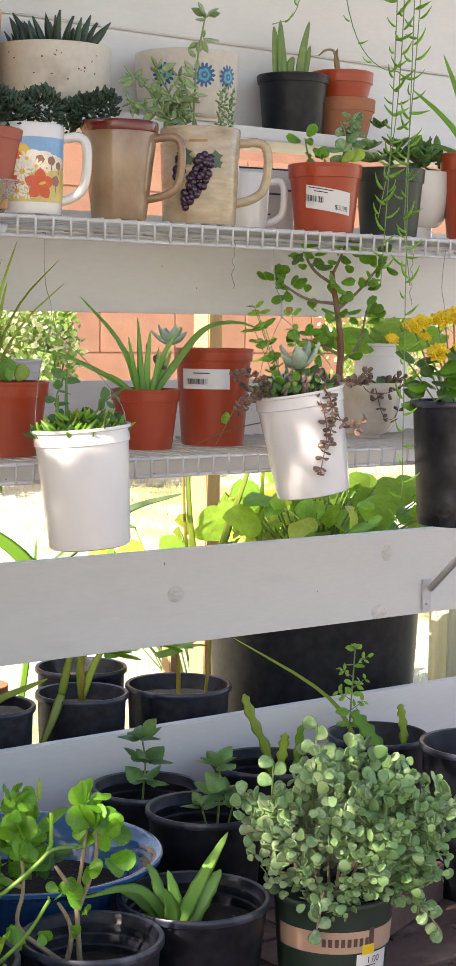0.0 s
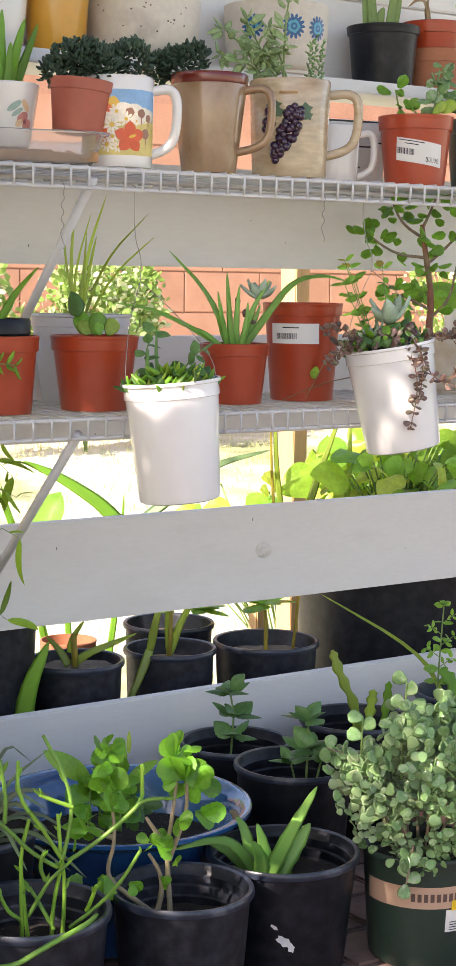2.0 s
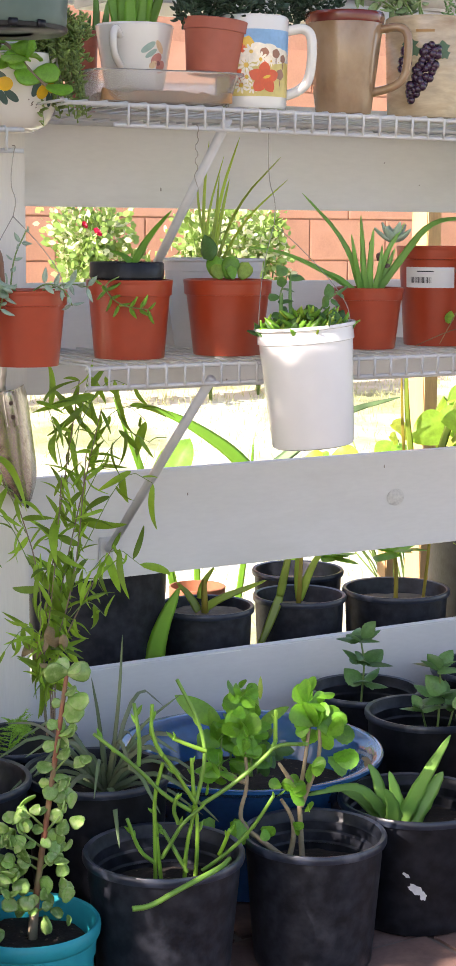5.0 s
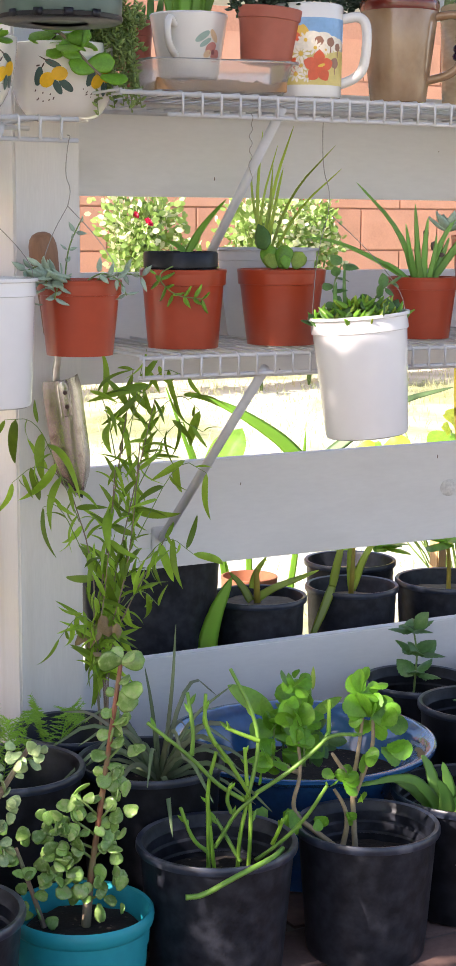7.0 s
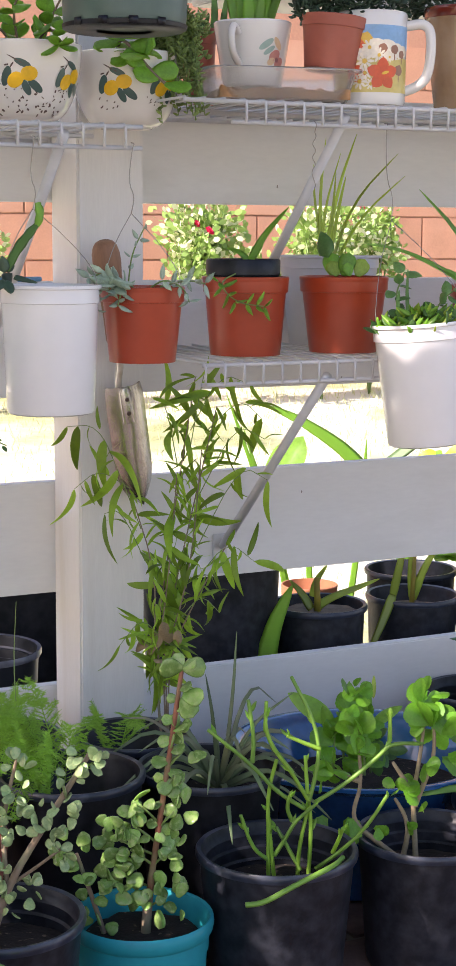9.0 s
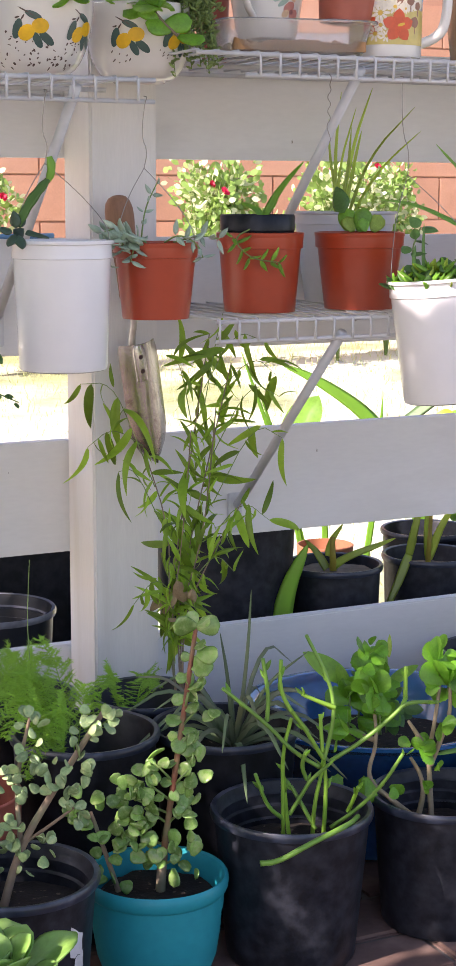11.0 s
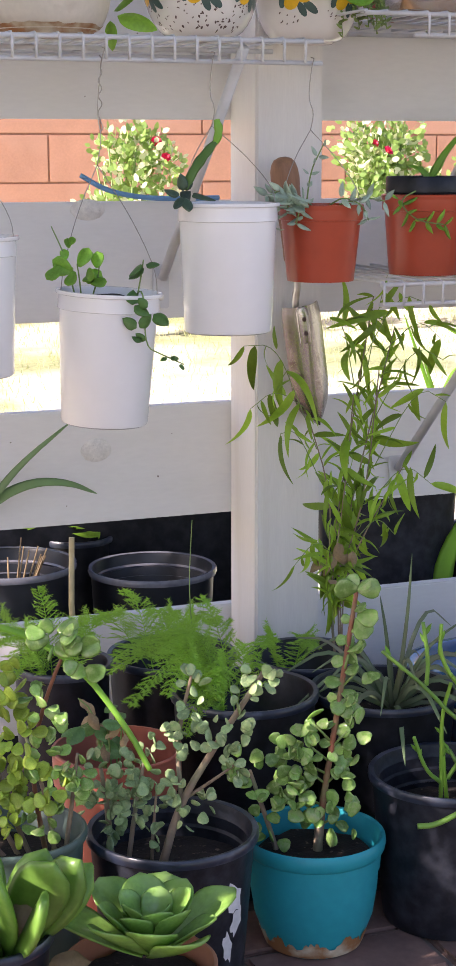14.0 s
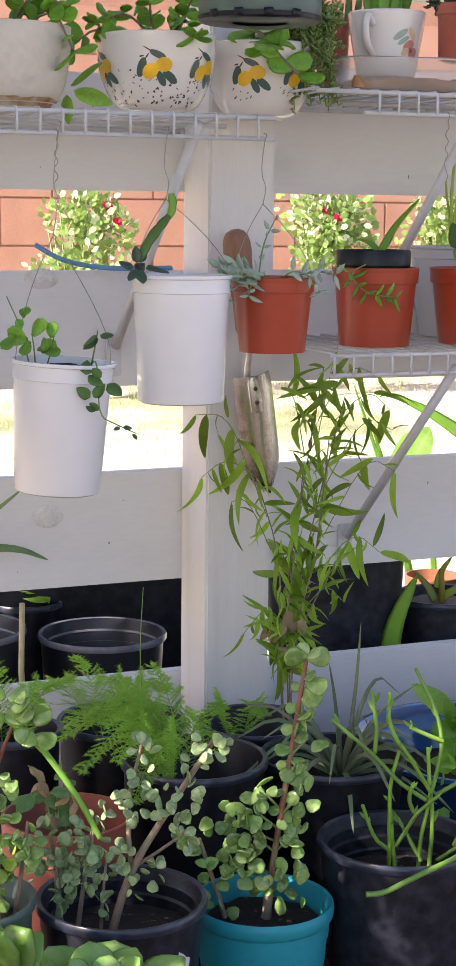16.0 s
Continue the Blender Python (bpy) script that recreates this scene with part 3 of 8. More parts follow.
mug_floral = mug(0.328, -0.24, 0.046, 0.112, 0.044, MUG_WHITE, "white ceramic mug printed with bright flowers and sky", -8, (0.16, 0.86), 0.0062)
mug_brown = mug(0.467, -0.24, 0.050, 0.126, 0.036, BROWN_GLAZE, "brown ribbed stoneware mug with a red-brown rim", -22, (0.22, 0.84), 0.0055, out=0.034)
mug_grape = mug(0.605, -0.23, 0.055, 0.130, 0.050, TAN_GLAZE, "cream stoneware mug with raised purple grapes", -6, (0.24, 0.86), 0.0062, out=0.040)
mug_white = mug(0.742, -0.15, 0.040, 0.085, 0.036, MUG_WHITE, "plain white ceramic mug", -5, (0.15, 0.85), 0.0055, out=0.022)
red_label = potted(0.838, -0.22, 1.215, 0.0540, TOP, 0.042, RED_POT, "red plastic pot with a white price label", style=red_profile, soil=0.92)
green_small = potted(0.984, -0.20, 1.220, 0.0535, TOP, 0.042, GREEN_POT, "dark green plastic pot with small rosettes", style=red_profile, soil=0.92)
glass_like = potted(1.105, -0.125, 1.226, 0.064, TOP + 0.02, 0.032, MUG_WHITE, "white glazed bowl with dark foliage", style=bowl_profile, soil=0.85, name="planted_bowl")
part("foot_ring", lathe([(0.030, -0.02), (0.034, -0.02), (0.030, 0.001), (0.026, 0.001)], 28), MUG_WHITE, glass_like)
far_red = potted(1.165, -0.20, 1.255, 0.055, TOP, 0.040, RED_POT, "red plastic pot with broad strappy leaves", style=red_profile, soil=0.9)
tray = thing("food_tray", pose(0.203, -0.225, TOP, 0, 0, -12), "clear plastic food tray holding dry brown compost", "tray")
cup = potted(0.191, -0.19, 1.215, 0.048, TOP + 0.022, 0.036, MUG_WHITE, "white china cup with a faded pink flower", style=mug_profile, soil=0.85, name="planted_mug", category="mug", group=CUPS)
a_ = radians(-115)
d_ = Vector((math.cos(a_), math.sin(a_), 0))
part("handle", tube([d_ * 0.045 + Vector((0, 0, 0.060)), d_ * 0.058 + Vector((0, 0, 0.070)), d_ * 0.068 + Vector((0, 0, 0.058)), d_ * 0.064 + Vector((0, 0, 0.036)), d_ * 0.042 + Vector((0, 0, 0.024))], 0.0045, 10, smooth_steps=3), MUG_WHITE, cup)
red_small = potted(0.268, -0.245, 1.221, 0.040, 1.158, 0.031, PALE_RED, "small red plastic pot set on the clear tray", style=red_profile, soil=0.9, collar=0.22, tilt=(0, 5))
tiny_red = potted(0.165, -0.10, 1.215, 0.020, TOP, 0.015, PALE_RED, "tiny red plastic pot with a cactus", style=red_profile, soil=0.9)
box_white = thing("carton", pose(0.80, -0.105, TOP, 0, 0, -10), "white cardboard carton behind the mugs", "carton")

# upper ledge
LEDGE = 1.2738
black_up = potted(0.901, -0.068, 1.363, 0.056, LEDGE, 0.045, BLACK_POT, "black plastic pot with blunt green stalks", style=red_profile, soil=0.9, collar=0.14)
terra_up = potted(1.012, -0.060, 1.338, 0.050, LEDGE, 0.036, TERRACOTTA, "terracotta pot holding a second red pot", style=red_profile, soil=0, collar=0.3)
inner = part("inner_pot", lathe(red_profile(0.050, 0.060, 0.036, collar=0.3), 40), RED_POT, terra_up, "red plastic pot stacked inside")
inner.location = (-0.004, 0, 0.046)
planter = potted(0.467, -0.075, 1.356, 0.080, LEDGE, 0.062, STONE_WHITE, "stained cream plastic planter with dark spiky haworthia", style=bowl_profile, soil=0.9)
medallion = potted(0.698, -0.070, 1.372, 0.076, LEDGE, 0.060, STONE_WHITE, "cream ceramic pot with blue medallions", style=bowl_profile, soil=0.9)
YELLOW_GLAZE = material("yellow_glaze", (0.70, 0.33, 0.03), 0.3, var=0.1, bump=0.1, coat=0.4)
yellow = potted(0.333, -0.075, 1.395, 0.046, LEDGE, 0.038, YELLOW_GLAZE, "mustard yellow ceramic pot", style=mug_profile, soil=0.9)
potted(0.240, -0.080, 1.372, 0.045, LEDGE, 0.036, MUG_WHITE, "plain white ceramic pot on the ledge", style=mug_profile, soil=0.9)

# left shelf
LEFT = 1.0835
rust_bowl = potted(-0.297, -0.21, 1.172, 0.076, LEFT, 0.052, STONE_WHITE, "cream bowl with a rust-stained foot and trailing jade", style=bowl_profile, soil=0.9, name="planted_bowl")
lemon_a = potted(-0.112, -0.20, 1.172, 0.069, LEFT, 0.032, MUG_WHITE, "white bowl painted with lemons", style=round_bowl_profile, soil=0.9, name="planted_bowl")
lemon_b = potted(0.034, -0.165, 1.172, 0.066, LEFT, 0.032, MUG_WHITE, "white bowl painted with lemons and trailing plants", style=round_bowl_profile, soil=0.9, name="planted_bowl")

# ---------------------------------------------------------------- foliage
PALE_JADE = leaf_material("pale_jade_leaf", (0.27, 0.40, 0.18), 0.2, 0.16, tint=0.25, edge=(0.46, 0.54, 0.26))
JADE = leaf_material("jade_leaf", (0.22, 0.40, 0.095), 0.25, 0.15, tint=0.3, edge=(0.42, 0.52, 0.22))
JADE_GREY = leaf_material("grey_jade_leaf", (0.21, 0.38, 0.145), 0.25, 0.17, tint=0.28, edge=(0.42, 0.50, 0.31))
CALADIUM = leaf_material("caladium_leaf", (0.24, 0.46, 0.05), 0.5, 0.35, tint=0.3)
# brighter, yellower leaf green with sunlight put into the colour
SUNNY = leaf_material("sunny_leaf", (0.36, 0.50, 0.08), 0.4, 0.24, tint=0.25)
FRESH = leaf_material("fresh_leaf", (0.21, 0.45, 0.055), 0.42, 0.28, tint=0.2)
DEEP = leaf_material("deep_leaf", (0.09, 0.21, 0.05), 0.3, 0.38, tint=0.25)
DARK = leaf_material("dark_leaf", (0.040, 0.078, 0.045), 0.06, 0.45, tint=0.3)
MINT = leaf_material("mint_leaf", (0.11, 0.25, 0.075), 0.3, 0.3, tint=0.25)
BAMBOO = leaf_material("lance_leaf", (0.20, 0.37, 0.035), 0.55, 0.36, tint=0.5, var=0.15)
ALOE = leaf_material("aloe_leaf", (0.26, 0.52, 0.11), 0.4, 0.33, tint=0.15)
GREY_LEAF = leaf_material("grey_leaf", (0.36, 0.47, 0.35), 0.15, 0.5, tint=0.18)
SPIKY = leaf_material("spiky_leaf", (0.15, 0.22, 0.105), 0.2, 0.45, tint=0.25, edge=(0.22, 0.17, 0.13))
PENCIL = leaf_material("pencil_stem", (0.25, 0.47, 0.055), 0.3, 0.4, tint=0.2)
FERN = leaf_material("fern_leaf", (0.25, 0.50, 0.05), 0.42, 0.5, tint=0.15)
PURPLE = leaf_material("purple_leaf", (0.20, 0.115, 0.10), 0.2, 0.35, tint=0.35, edge=(0.26, 0.27, 0.14))
YELLOW_LEAF = leaf_material("yellow_leaf", (0.42, 0.36, 0.06), 0.4, 0.45, tint=0.2)
DRY_LEAF = leaf_material("dry_leaf", (0.33, 0.24, 0.13), 0.25, 0.7, tint=0.2)
WOODY = material("woody_stem", (0.25, 0.18, 0.12), 0.7, var=0.25, coarse=30, fine=150, bump=0.6, second=(0.20, 0.23, 0.12), cut=(0.5, 0.7), patch=25)
RED_STEM = material("red_stem", (0.24, 0.085, 0.045), 0.5, var=0.25, coarse=40, bump=0.3, second=(0.2, 0.17, 0.08), cut=(0.5, 0.7), patch=30)
GREEN_STEM = material("green_stem", (0.17, 0.27, 0.07), 0.5, var=0.2, coarse=40, bump=0.2)
PETAL = leaf_material("yellow_petal", (0.88, 0.68, 0.03), 0.2, 0.5, tint=0.1)
rnd = random.Random(7)


def V(x, y, z):
    """A point given in centimetres."""
    return Vector((x, y, z)) * 0.01


def pad_mesh(name, mat, w=0.78, t=0.18, cup=0.08, point=0.0, rings=6, seg=8, trough=0.0):
    """A plump leaf of unit length along z, broad in x; point -1: blunt, -2: a spoon with a short tip; trough raises its edges."""
    bm = bmesh.new()
    rows = []
    for i in range(rings + 1):
        f = i / rings
        k = math.sin(math.pi * min(1, f ** 0.75 * 0.985 + 0.015)) ** 0.62 if point <= 0 else (math.sin(math.pi * f ** (0.62 + point)) ** 0.8)
        if point < 0:
            k = (0.30 + 0.70 * math.sin(math.pi / 2 * min(1, f / 0.62))) if f < 0.62 else math.sqrt(max(0, 1 - ((f - 0.62) / 0.38) ** 2.2))
        if point < -1:
            k = 0.34 + 0.66 * math.sin(math.pi / 2 * (f / 0.7) ** 1.3) if f < 0.7 else max(0.0, 1 - ((f - 0.7) / 0.3) ** 1.9) ** 0.62
        k = max(k, 0.05)
        c = cup * (f * f) * 2 - cup * 0.3
        rows.append([bm.verts.new((0.5 * w * k * math.cos(a), 0.5 * t * (0.5 + 0.5 * k) * math.sin(a) + c + trough * (math.cos(a) * k) ** 2, f)) for a in (2 * math.pi * j / seg for j in range(seg))])
    for p, q in zip(rows, rows[1:]):
        for j in range(seg):
            bm.faces.new((p[j], p[(j + 1) % seg], q[(j + 1) % seg], q[j]))
    bm.faces.new(rows[0][::-1])
    bm.faces.new(rows[-1])
    return mesh_of(name, bm, mat)


def thin_mesh(name, mat, shape, w=0.5, bend=0.25, fold=0.12, rows=9, cols=4, teeth=0.0, nteeth=7, wave=0.0, sweep=0.0):
    """A thin leaf of unit length along z; shape gives the half-width at each height."""
    bm = bmesh.new()
    grid = []
    for i in range(rows + 1):
        f = i / rows
        k = max(shape(f), 0.012)
        if teeth:
            k *= 1 + teeth * math.cos(2 * math.pi * nteeth * f)
        row = []
        for j in range(-cols // 2, cols // 2 + 1):
            u = j / (cols / 2)
            row.append(bm.verts.new((0.5 * w * k * u + sweep * f * f, -bend * f * f - fold * abs(u) * k * w + wave * math.sin(9 * f + 2 * u) * abs(u), f * (1 - 0.35 * bend * f))))
        grid.append(row)
    for p, q in zip(grid, grid[1:]):
        for j in range(len(p) - 1):
            bm.faces.new((p[j], p[j + 1], q[j + 1], q[j]))
    return mesh_of(name, bm, mat)


def ribbon(points, width, thick=0.12, shape=None, bm=None, steps=2, side=None, channel=0.25, teeth=0.0):
    """A tapering leaf along points, of the width given, with a shallow channel."""
    bm = bm or bmesh.new()
    pts = [Vector(p) for p in points]
    for _ in range(steps):
        fine = [pts[0]]
        for p, q in zip(pts, pts[1:]):
            fine += [p * 0.75 + q * 0.25, p * 0.25 + q * 0.75]
        pts = fine + [pts[-1]]
    shape = shape or (lambda f: min(1.0, 0.75 + f) * (1 - f ** 2.2))
    rows = []
    side = Vector(side) if side else None
    n = len(pts)
    for i, p in enumerate(pts):
        d = (pts[min(i + 1, n - 1)] - pts[max(i - 1, 0)]).normalized()
        s = (side if side else d.cross(Vector((0, -0.75, 0.66))))
        s = (s - d * s.dot(d)).normalized()
        u = s.cross(d)
        w = max(0.5 * width * shape(i / (n - 1)), 0.0002)
        if teeth and i % 2:
            w *= 1 + teeth
        t = w * thick * 2
        rows.append([bm.verts.new(p + s * a * w + u * b * t) for a, b in ((-1, channel), (-0.5, -0.35), (0, -0.8), (0.5, -0.35), (1, channel), (0.5, 0.4 - channel), (0, 0.5 - 2 * channel), (-0.5, 0.4 - channel))])
    for p, q in zip(rows, rows[1:]):
        for j in range(8):
            bm.faces.new((p[j], p[(j + 1) % 8], q[(j + 1) % 8], q[j]))
    bm.faces.new(rows[0][::-1])
    bm.faces.new(rows[-1])
    return bm


def aim(base, direction, size, roll=0.0, width=1.0):
    """The pose of a leaf that starts at base and grows along direction; its face turns towards the sky or the open side."""
    d = Vector(direction).normalized()
    up = Vector((-0.1 + rnd.uniform(-.55, .55), -0.66 + rnd.uniform(-.35, .35), 0.70))
    y = up - d * up.dot(d)
    if y.length < 0.15:
        y = Vector((0, -1, 0.2)) - d * Vector((0, -1, 0.2)).dot(d)
    y.normalize()
    x = y.cross(d).normalized()
    m = Matrix((x, y, d)).transposed().to_4x4()
    return Matrix.Translation(base) @ m @ Matrix.Rotation(roll, 4, "Z") @ Matrix.Diagonal((size * width, size * width, size, 1))


def leaf(parent, me, base, direction, size, roll=0.0, width=1.0, name="leaf"):
    o = new(name, me)
    o.parent = parent
    o.matrix_basis = aim(base, direction, size, roll, width)
    return o


def rand_dir(up=0.3, spread=1.0):
    a = rnd.uniform(0, 2 * math.pi)
    return Vector((math.cos(a) * spread, math.sin(a) * spread, up + rnd.uniform(-0.4, 0.5))).normalized()


def along(points, f):
    lens = [(q - p).length for p, q in zip(points, points[1:])]
    x = f * sum(lens)
    for p, q, l in zip(points, points[1:], lens):
        if x <= l or q is points[-1]:
            return p.lerp(q, min(1, x / l)), (q - p).normalized()
        x -= l


def stem(parent, points, r, mat, end=None, sides=7, name="stem"):
    pts = [Vector(p) for p in points]
    part(name, tube(pts, r, sides, end=end, smooth_steps=2), mat, parent)
    return pts


def paired(parent, points, me, n, size, start=0.15, up=0.5, jitter=0.25, whorl=2, width=1.0):
    """Leaves in opposite pairs, each turned a quarter from the last, up a stem."""
    turn0 = rnd.uniform(0, 3)
    for i in range(n):
        f = start + (1 - start) * (i + rnd.uniform(-0.2, 0.2)) / max(1, n - 1)
        p, d = along(points, min(1, max(0, f)))
        a = turn0 + i * math.pi / 2
        ref = d.cross(Vector((0.3, 1, 0.1))).normalized()
        for k in range(whorl):
            q = Matrix.Rotation(a + 2 * math.pi * k / whorl + rnd.uniform(-jitter, jitter), 3, d) @ ref
            leaf(parent, me, p + q * 0.001, q + d * (up + rnd.uniform(-jitter, jitter)), size * rnd.uniform(0.72, 1.12), rnd.uniform(-0.4, 0.4), width)


def petal_pose(base, d, size, roll=0.0, width=1.0):
    """A leaf of a rosette: its upper face looks in towards the axis."""
    d = Vector(d).normalized()
    y = Vector((-d.x, -d.y, 1.2))
    y = y - d * y.dot(d)
    if y.length < 0.05:
        y = Vector((0, -1, 0))
    y.normalize()
    m = Matrix((y.cross(d), y, d)).transposed().to_4x4()
    return Matrix.Translation(base) @ m @ Matrix.Rotation(roll, 4, "Z") @ Matrix.Diagonal((size * width, size * width, size, 1))


def tuft(parent, me, centre, n, size, up=0.5, name="leaf", spread=1.0, width=1.0, r=0.0):
    """A rosette of n leaves about a centre."""
    a0 = rnd.uniform(0, 6)
    for i in range(n):
        a = a0 + i * 2.4
        u = up * (0.35 + 1.3 * i / n) + rnd.uniform(-0.1, 0.1)
        o = new(name, me)
        o.parent = parent
        o.matrix_basis = petal_pose(Vector(centre) + Vector((math.cos(a), math.sin(a), 0)) * r, (math.cos(a) * spread, math.sin(a) * spread, u), size * rnd.uniform(0.75, 1.1) * (1 - 0.35 * i / n), rnd.uniform(-0.3, 0.3), width)


def disc(parent, me, base, out, size, face=0.4, name="leaf"):
    """A leaf laid open to the light, growing outwards along out."""
    o = new(name, me)
    o.parent = parent
    o.matrix_basis = laid(base, out, size, face)
    return o


def laid(base, out, size, face=0.4):
    n = Vector((rnd.gauss(-.1, face), rnd.gauss(-.78, face * .6), rnd.gauss(.5, face * .85))).normalized()
    d = Vector(out) - n * Vector(out).dot(n)
    if d.length < 0.05:
        d = Vector((0.1, 0, 1))
    d = (d.normalized() + n * rnd.gauss(0, 0.22)).normalized()
    n = (n - d * n.dot(d)).normalized()
    m = Matrix((n.cross(d), n, d)).transposed().to_4x4()
    return Matrix.Translation(base) @ m @ Matrix.Diagonal((size, size, size, 1))


def cluster(parent, me, centre, r, n, size, face=0.4):
    """n round leaves crowded about a centre, in centimetres."""
    for _ in range(n):
        d = Vector((rnd.gauss(0, 1), rnd.gauss(-.3, .8), rnd.gauss(0, 1))).normalized()
        p = Vector(centre) + d * r * rnd.uniform(.25, 1)
        disc(parent, me, p * 0.01, d + Vector((0, 0, .25)), size * rnd.uniform(.7, 1.15), face)


def fan(parent, me, centre, n, size, spread=1.3, face=0.35, lean=0.0):
    """Leaves that open like a fan from one node."""
    for i in range(n):
        a = lean + spread * (2 * (i + .5) / n - 1) + rnd.uniform(-.2, .2)
        disc(parent, me, V(*centre) + V(rnd.uniform(-.4, .4), rnd.uniform(-.6, .6), rnd.uniform(-.3, .3)), (math.sin(a), rnd.uniform(-.4, .2), math.cos(a)), size * rnd.uniform(.75, 1.15), face)


def foliage(parent, me, poses, label):
    """Many leaves too small to tell apart, as one mesh."""
    co = np.array([tuple(v.co) + (1.0,) for v in me.vertices])
    faces = [tuple(p.vertices) for p in me.polygons]
    vs, fs = [], []
    for m in poses:
        k = len(vs)
        vs += (co @ np.array(m).T)[:, :3].tolist()
        fs += [tuple(i + k for i in f) for f in faces]
    out = bpy.data.meshes.new("foliage")
    out.from_pydata(vs, [], fs)
    out.materials.append(me.materials[0])
    out.shade_smooth()
    tagged(part("foliage", out, None, parent), label, kind="stuff")


oval = lambda f: math.sin(math.pi * f ** 0.8) ** 0.7
lance = lambda f: math.sin(math.pi * f ** 0.62) ** 0.85 * (1 - 0.25 * f)
heart = lambda f: math.sin(math.pi * min(1, 0.10 + 0.90 * f ** 0.72)) ** 0.75
ROUND_PAD = pad_mesh("leaf", JADE, 0.90, 0.16, 0.08, point=-1, rings=8, seg=10)
GREY_PAD = pad_mesh("leaf", JADE_GREY, 0.92, 0.15, 0.07, point=-1, rings=8, seg=10)
PALE_PAD = pad_mesh("leaf", PALE_JADE, 0.845, 0.16, 0.08, point=-1, rings=8, seg=10)
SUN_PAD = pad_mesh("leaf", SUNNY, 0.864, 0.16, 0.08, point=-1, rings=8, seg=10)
FRESH_PAD = pad_mesh("leaf", FRESH, 0.76, 0.14, 0.06, point=-1, rings=8, seg=10)
DEEP_PAD = pad_mesh("leaf", DEEP, 0.7, 0.14, 0.08)
DARK_PAD = pad_mesh("leaf", DARK, 0.75, 0.3, 0.15)
PURPLE_PAD = pad_mesh("leaf", PURPLE, 0.74, 0.24, 0.1, point=-1, rings=6, seg=8)
GREY_POINT = pad_mesh("leaf", GREY_LEAF, 0.42, 0.16, 0.1, point=0.1)
DARK_POINT = pad_mesh("leaf", DARK, 0.26, 0.16, -0.06, point=0.02)
FRESH_POINT = pad_mesh("leaf", FRESH, 0.34, 0.2, 0.08, point=0.1)
SCALLOP = thin_mesh("leaf", leaf_material("scalloped_leaf", (0.125, 0.35, 0.028), 0.42, 0.3, tint=0.35, edge=(0.17, 0.40, 0.04)), lambda f: math.sin(math.pi * min(1, 0.05 + 0.95 * f ** 1.45)) ** 0.62, 0.80, 0.12, 0.12, 24, 6, 0.045, 5.5)
MINT_LEAF = thin_mesh("leaf", MINT, lambda f: math.sin(math.pi * f ** 0.72) ** 0.85, 0.66, 0.30, 0.18, 16, 4, 0.05, 6.0)
strap = lambda f: math.sin(math.pi * f ** 0.75) ** 0.65 * (1 - 0.2 * f)
LANCE = thin_mesh("leaf", BAMBOO, strap, 0.185, 0.50, 0.2, 12, 2, sweep=0.16)
LANCE_HUNG = thin_mesh("leaf", BAMBOO, strap, 0.165, 0.85, 0.2, 12, 2, sweep=-0.2)
OVAL_LEAF = thin_mesh("leaf", FRESH, oval, 0.5, 0.3, 0.15, 10, 4)
DEEP_OVAL = thin_mesh("leaf", DEEP, oval, 0.55, 0.3, 0.12, 10, 4)
SUN_OVAL = thin_mesh("leaf", SUNNY, oval, 0.55, 0.25, 0.12, 10, 4)
HEART_SUN = thin_mesh("leaf", CALADIUM, heart, 0.85, 0.3, 0.1, 12, 6, wave=0.03)
HEART_FRESH = thin_mesh("leaf", FRESH, heart, 0.82, 0.3, 0.1, 12, 6, wave=0.03)
HEART_YELLOW = thin_mesh("leaf", YELLOW_LEAF, heart, 0.7, 0.35, 0.12, 12, 6, wave=0.05)
DRY_OVAL = thin_mesh("leaf", DRY_LEAF, oval, 0.5, 0.5, 0.3, 8, 4, wave=0.06)

# unseen leafy vine added beside the overhead boards; the sun comes through its gaps
DAPPLE_X = -1.3
vine = thing("dapple_vine", pose(DAPPLE_X, 0, LAWN), "unseen leafy vine added to dapple the sunlight", "vine")
v_rng = random.Random(31)
DAPPLE_LEAF = thin_mesh("leaf", leaf_material("vine_leaf", (0.14, 0.28, 0.06), 0.3, 0.4, tint=0), oval, 0.72, 0.25, 0.1, 4, 2)
poses = []
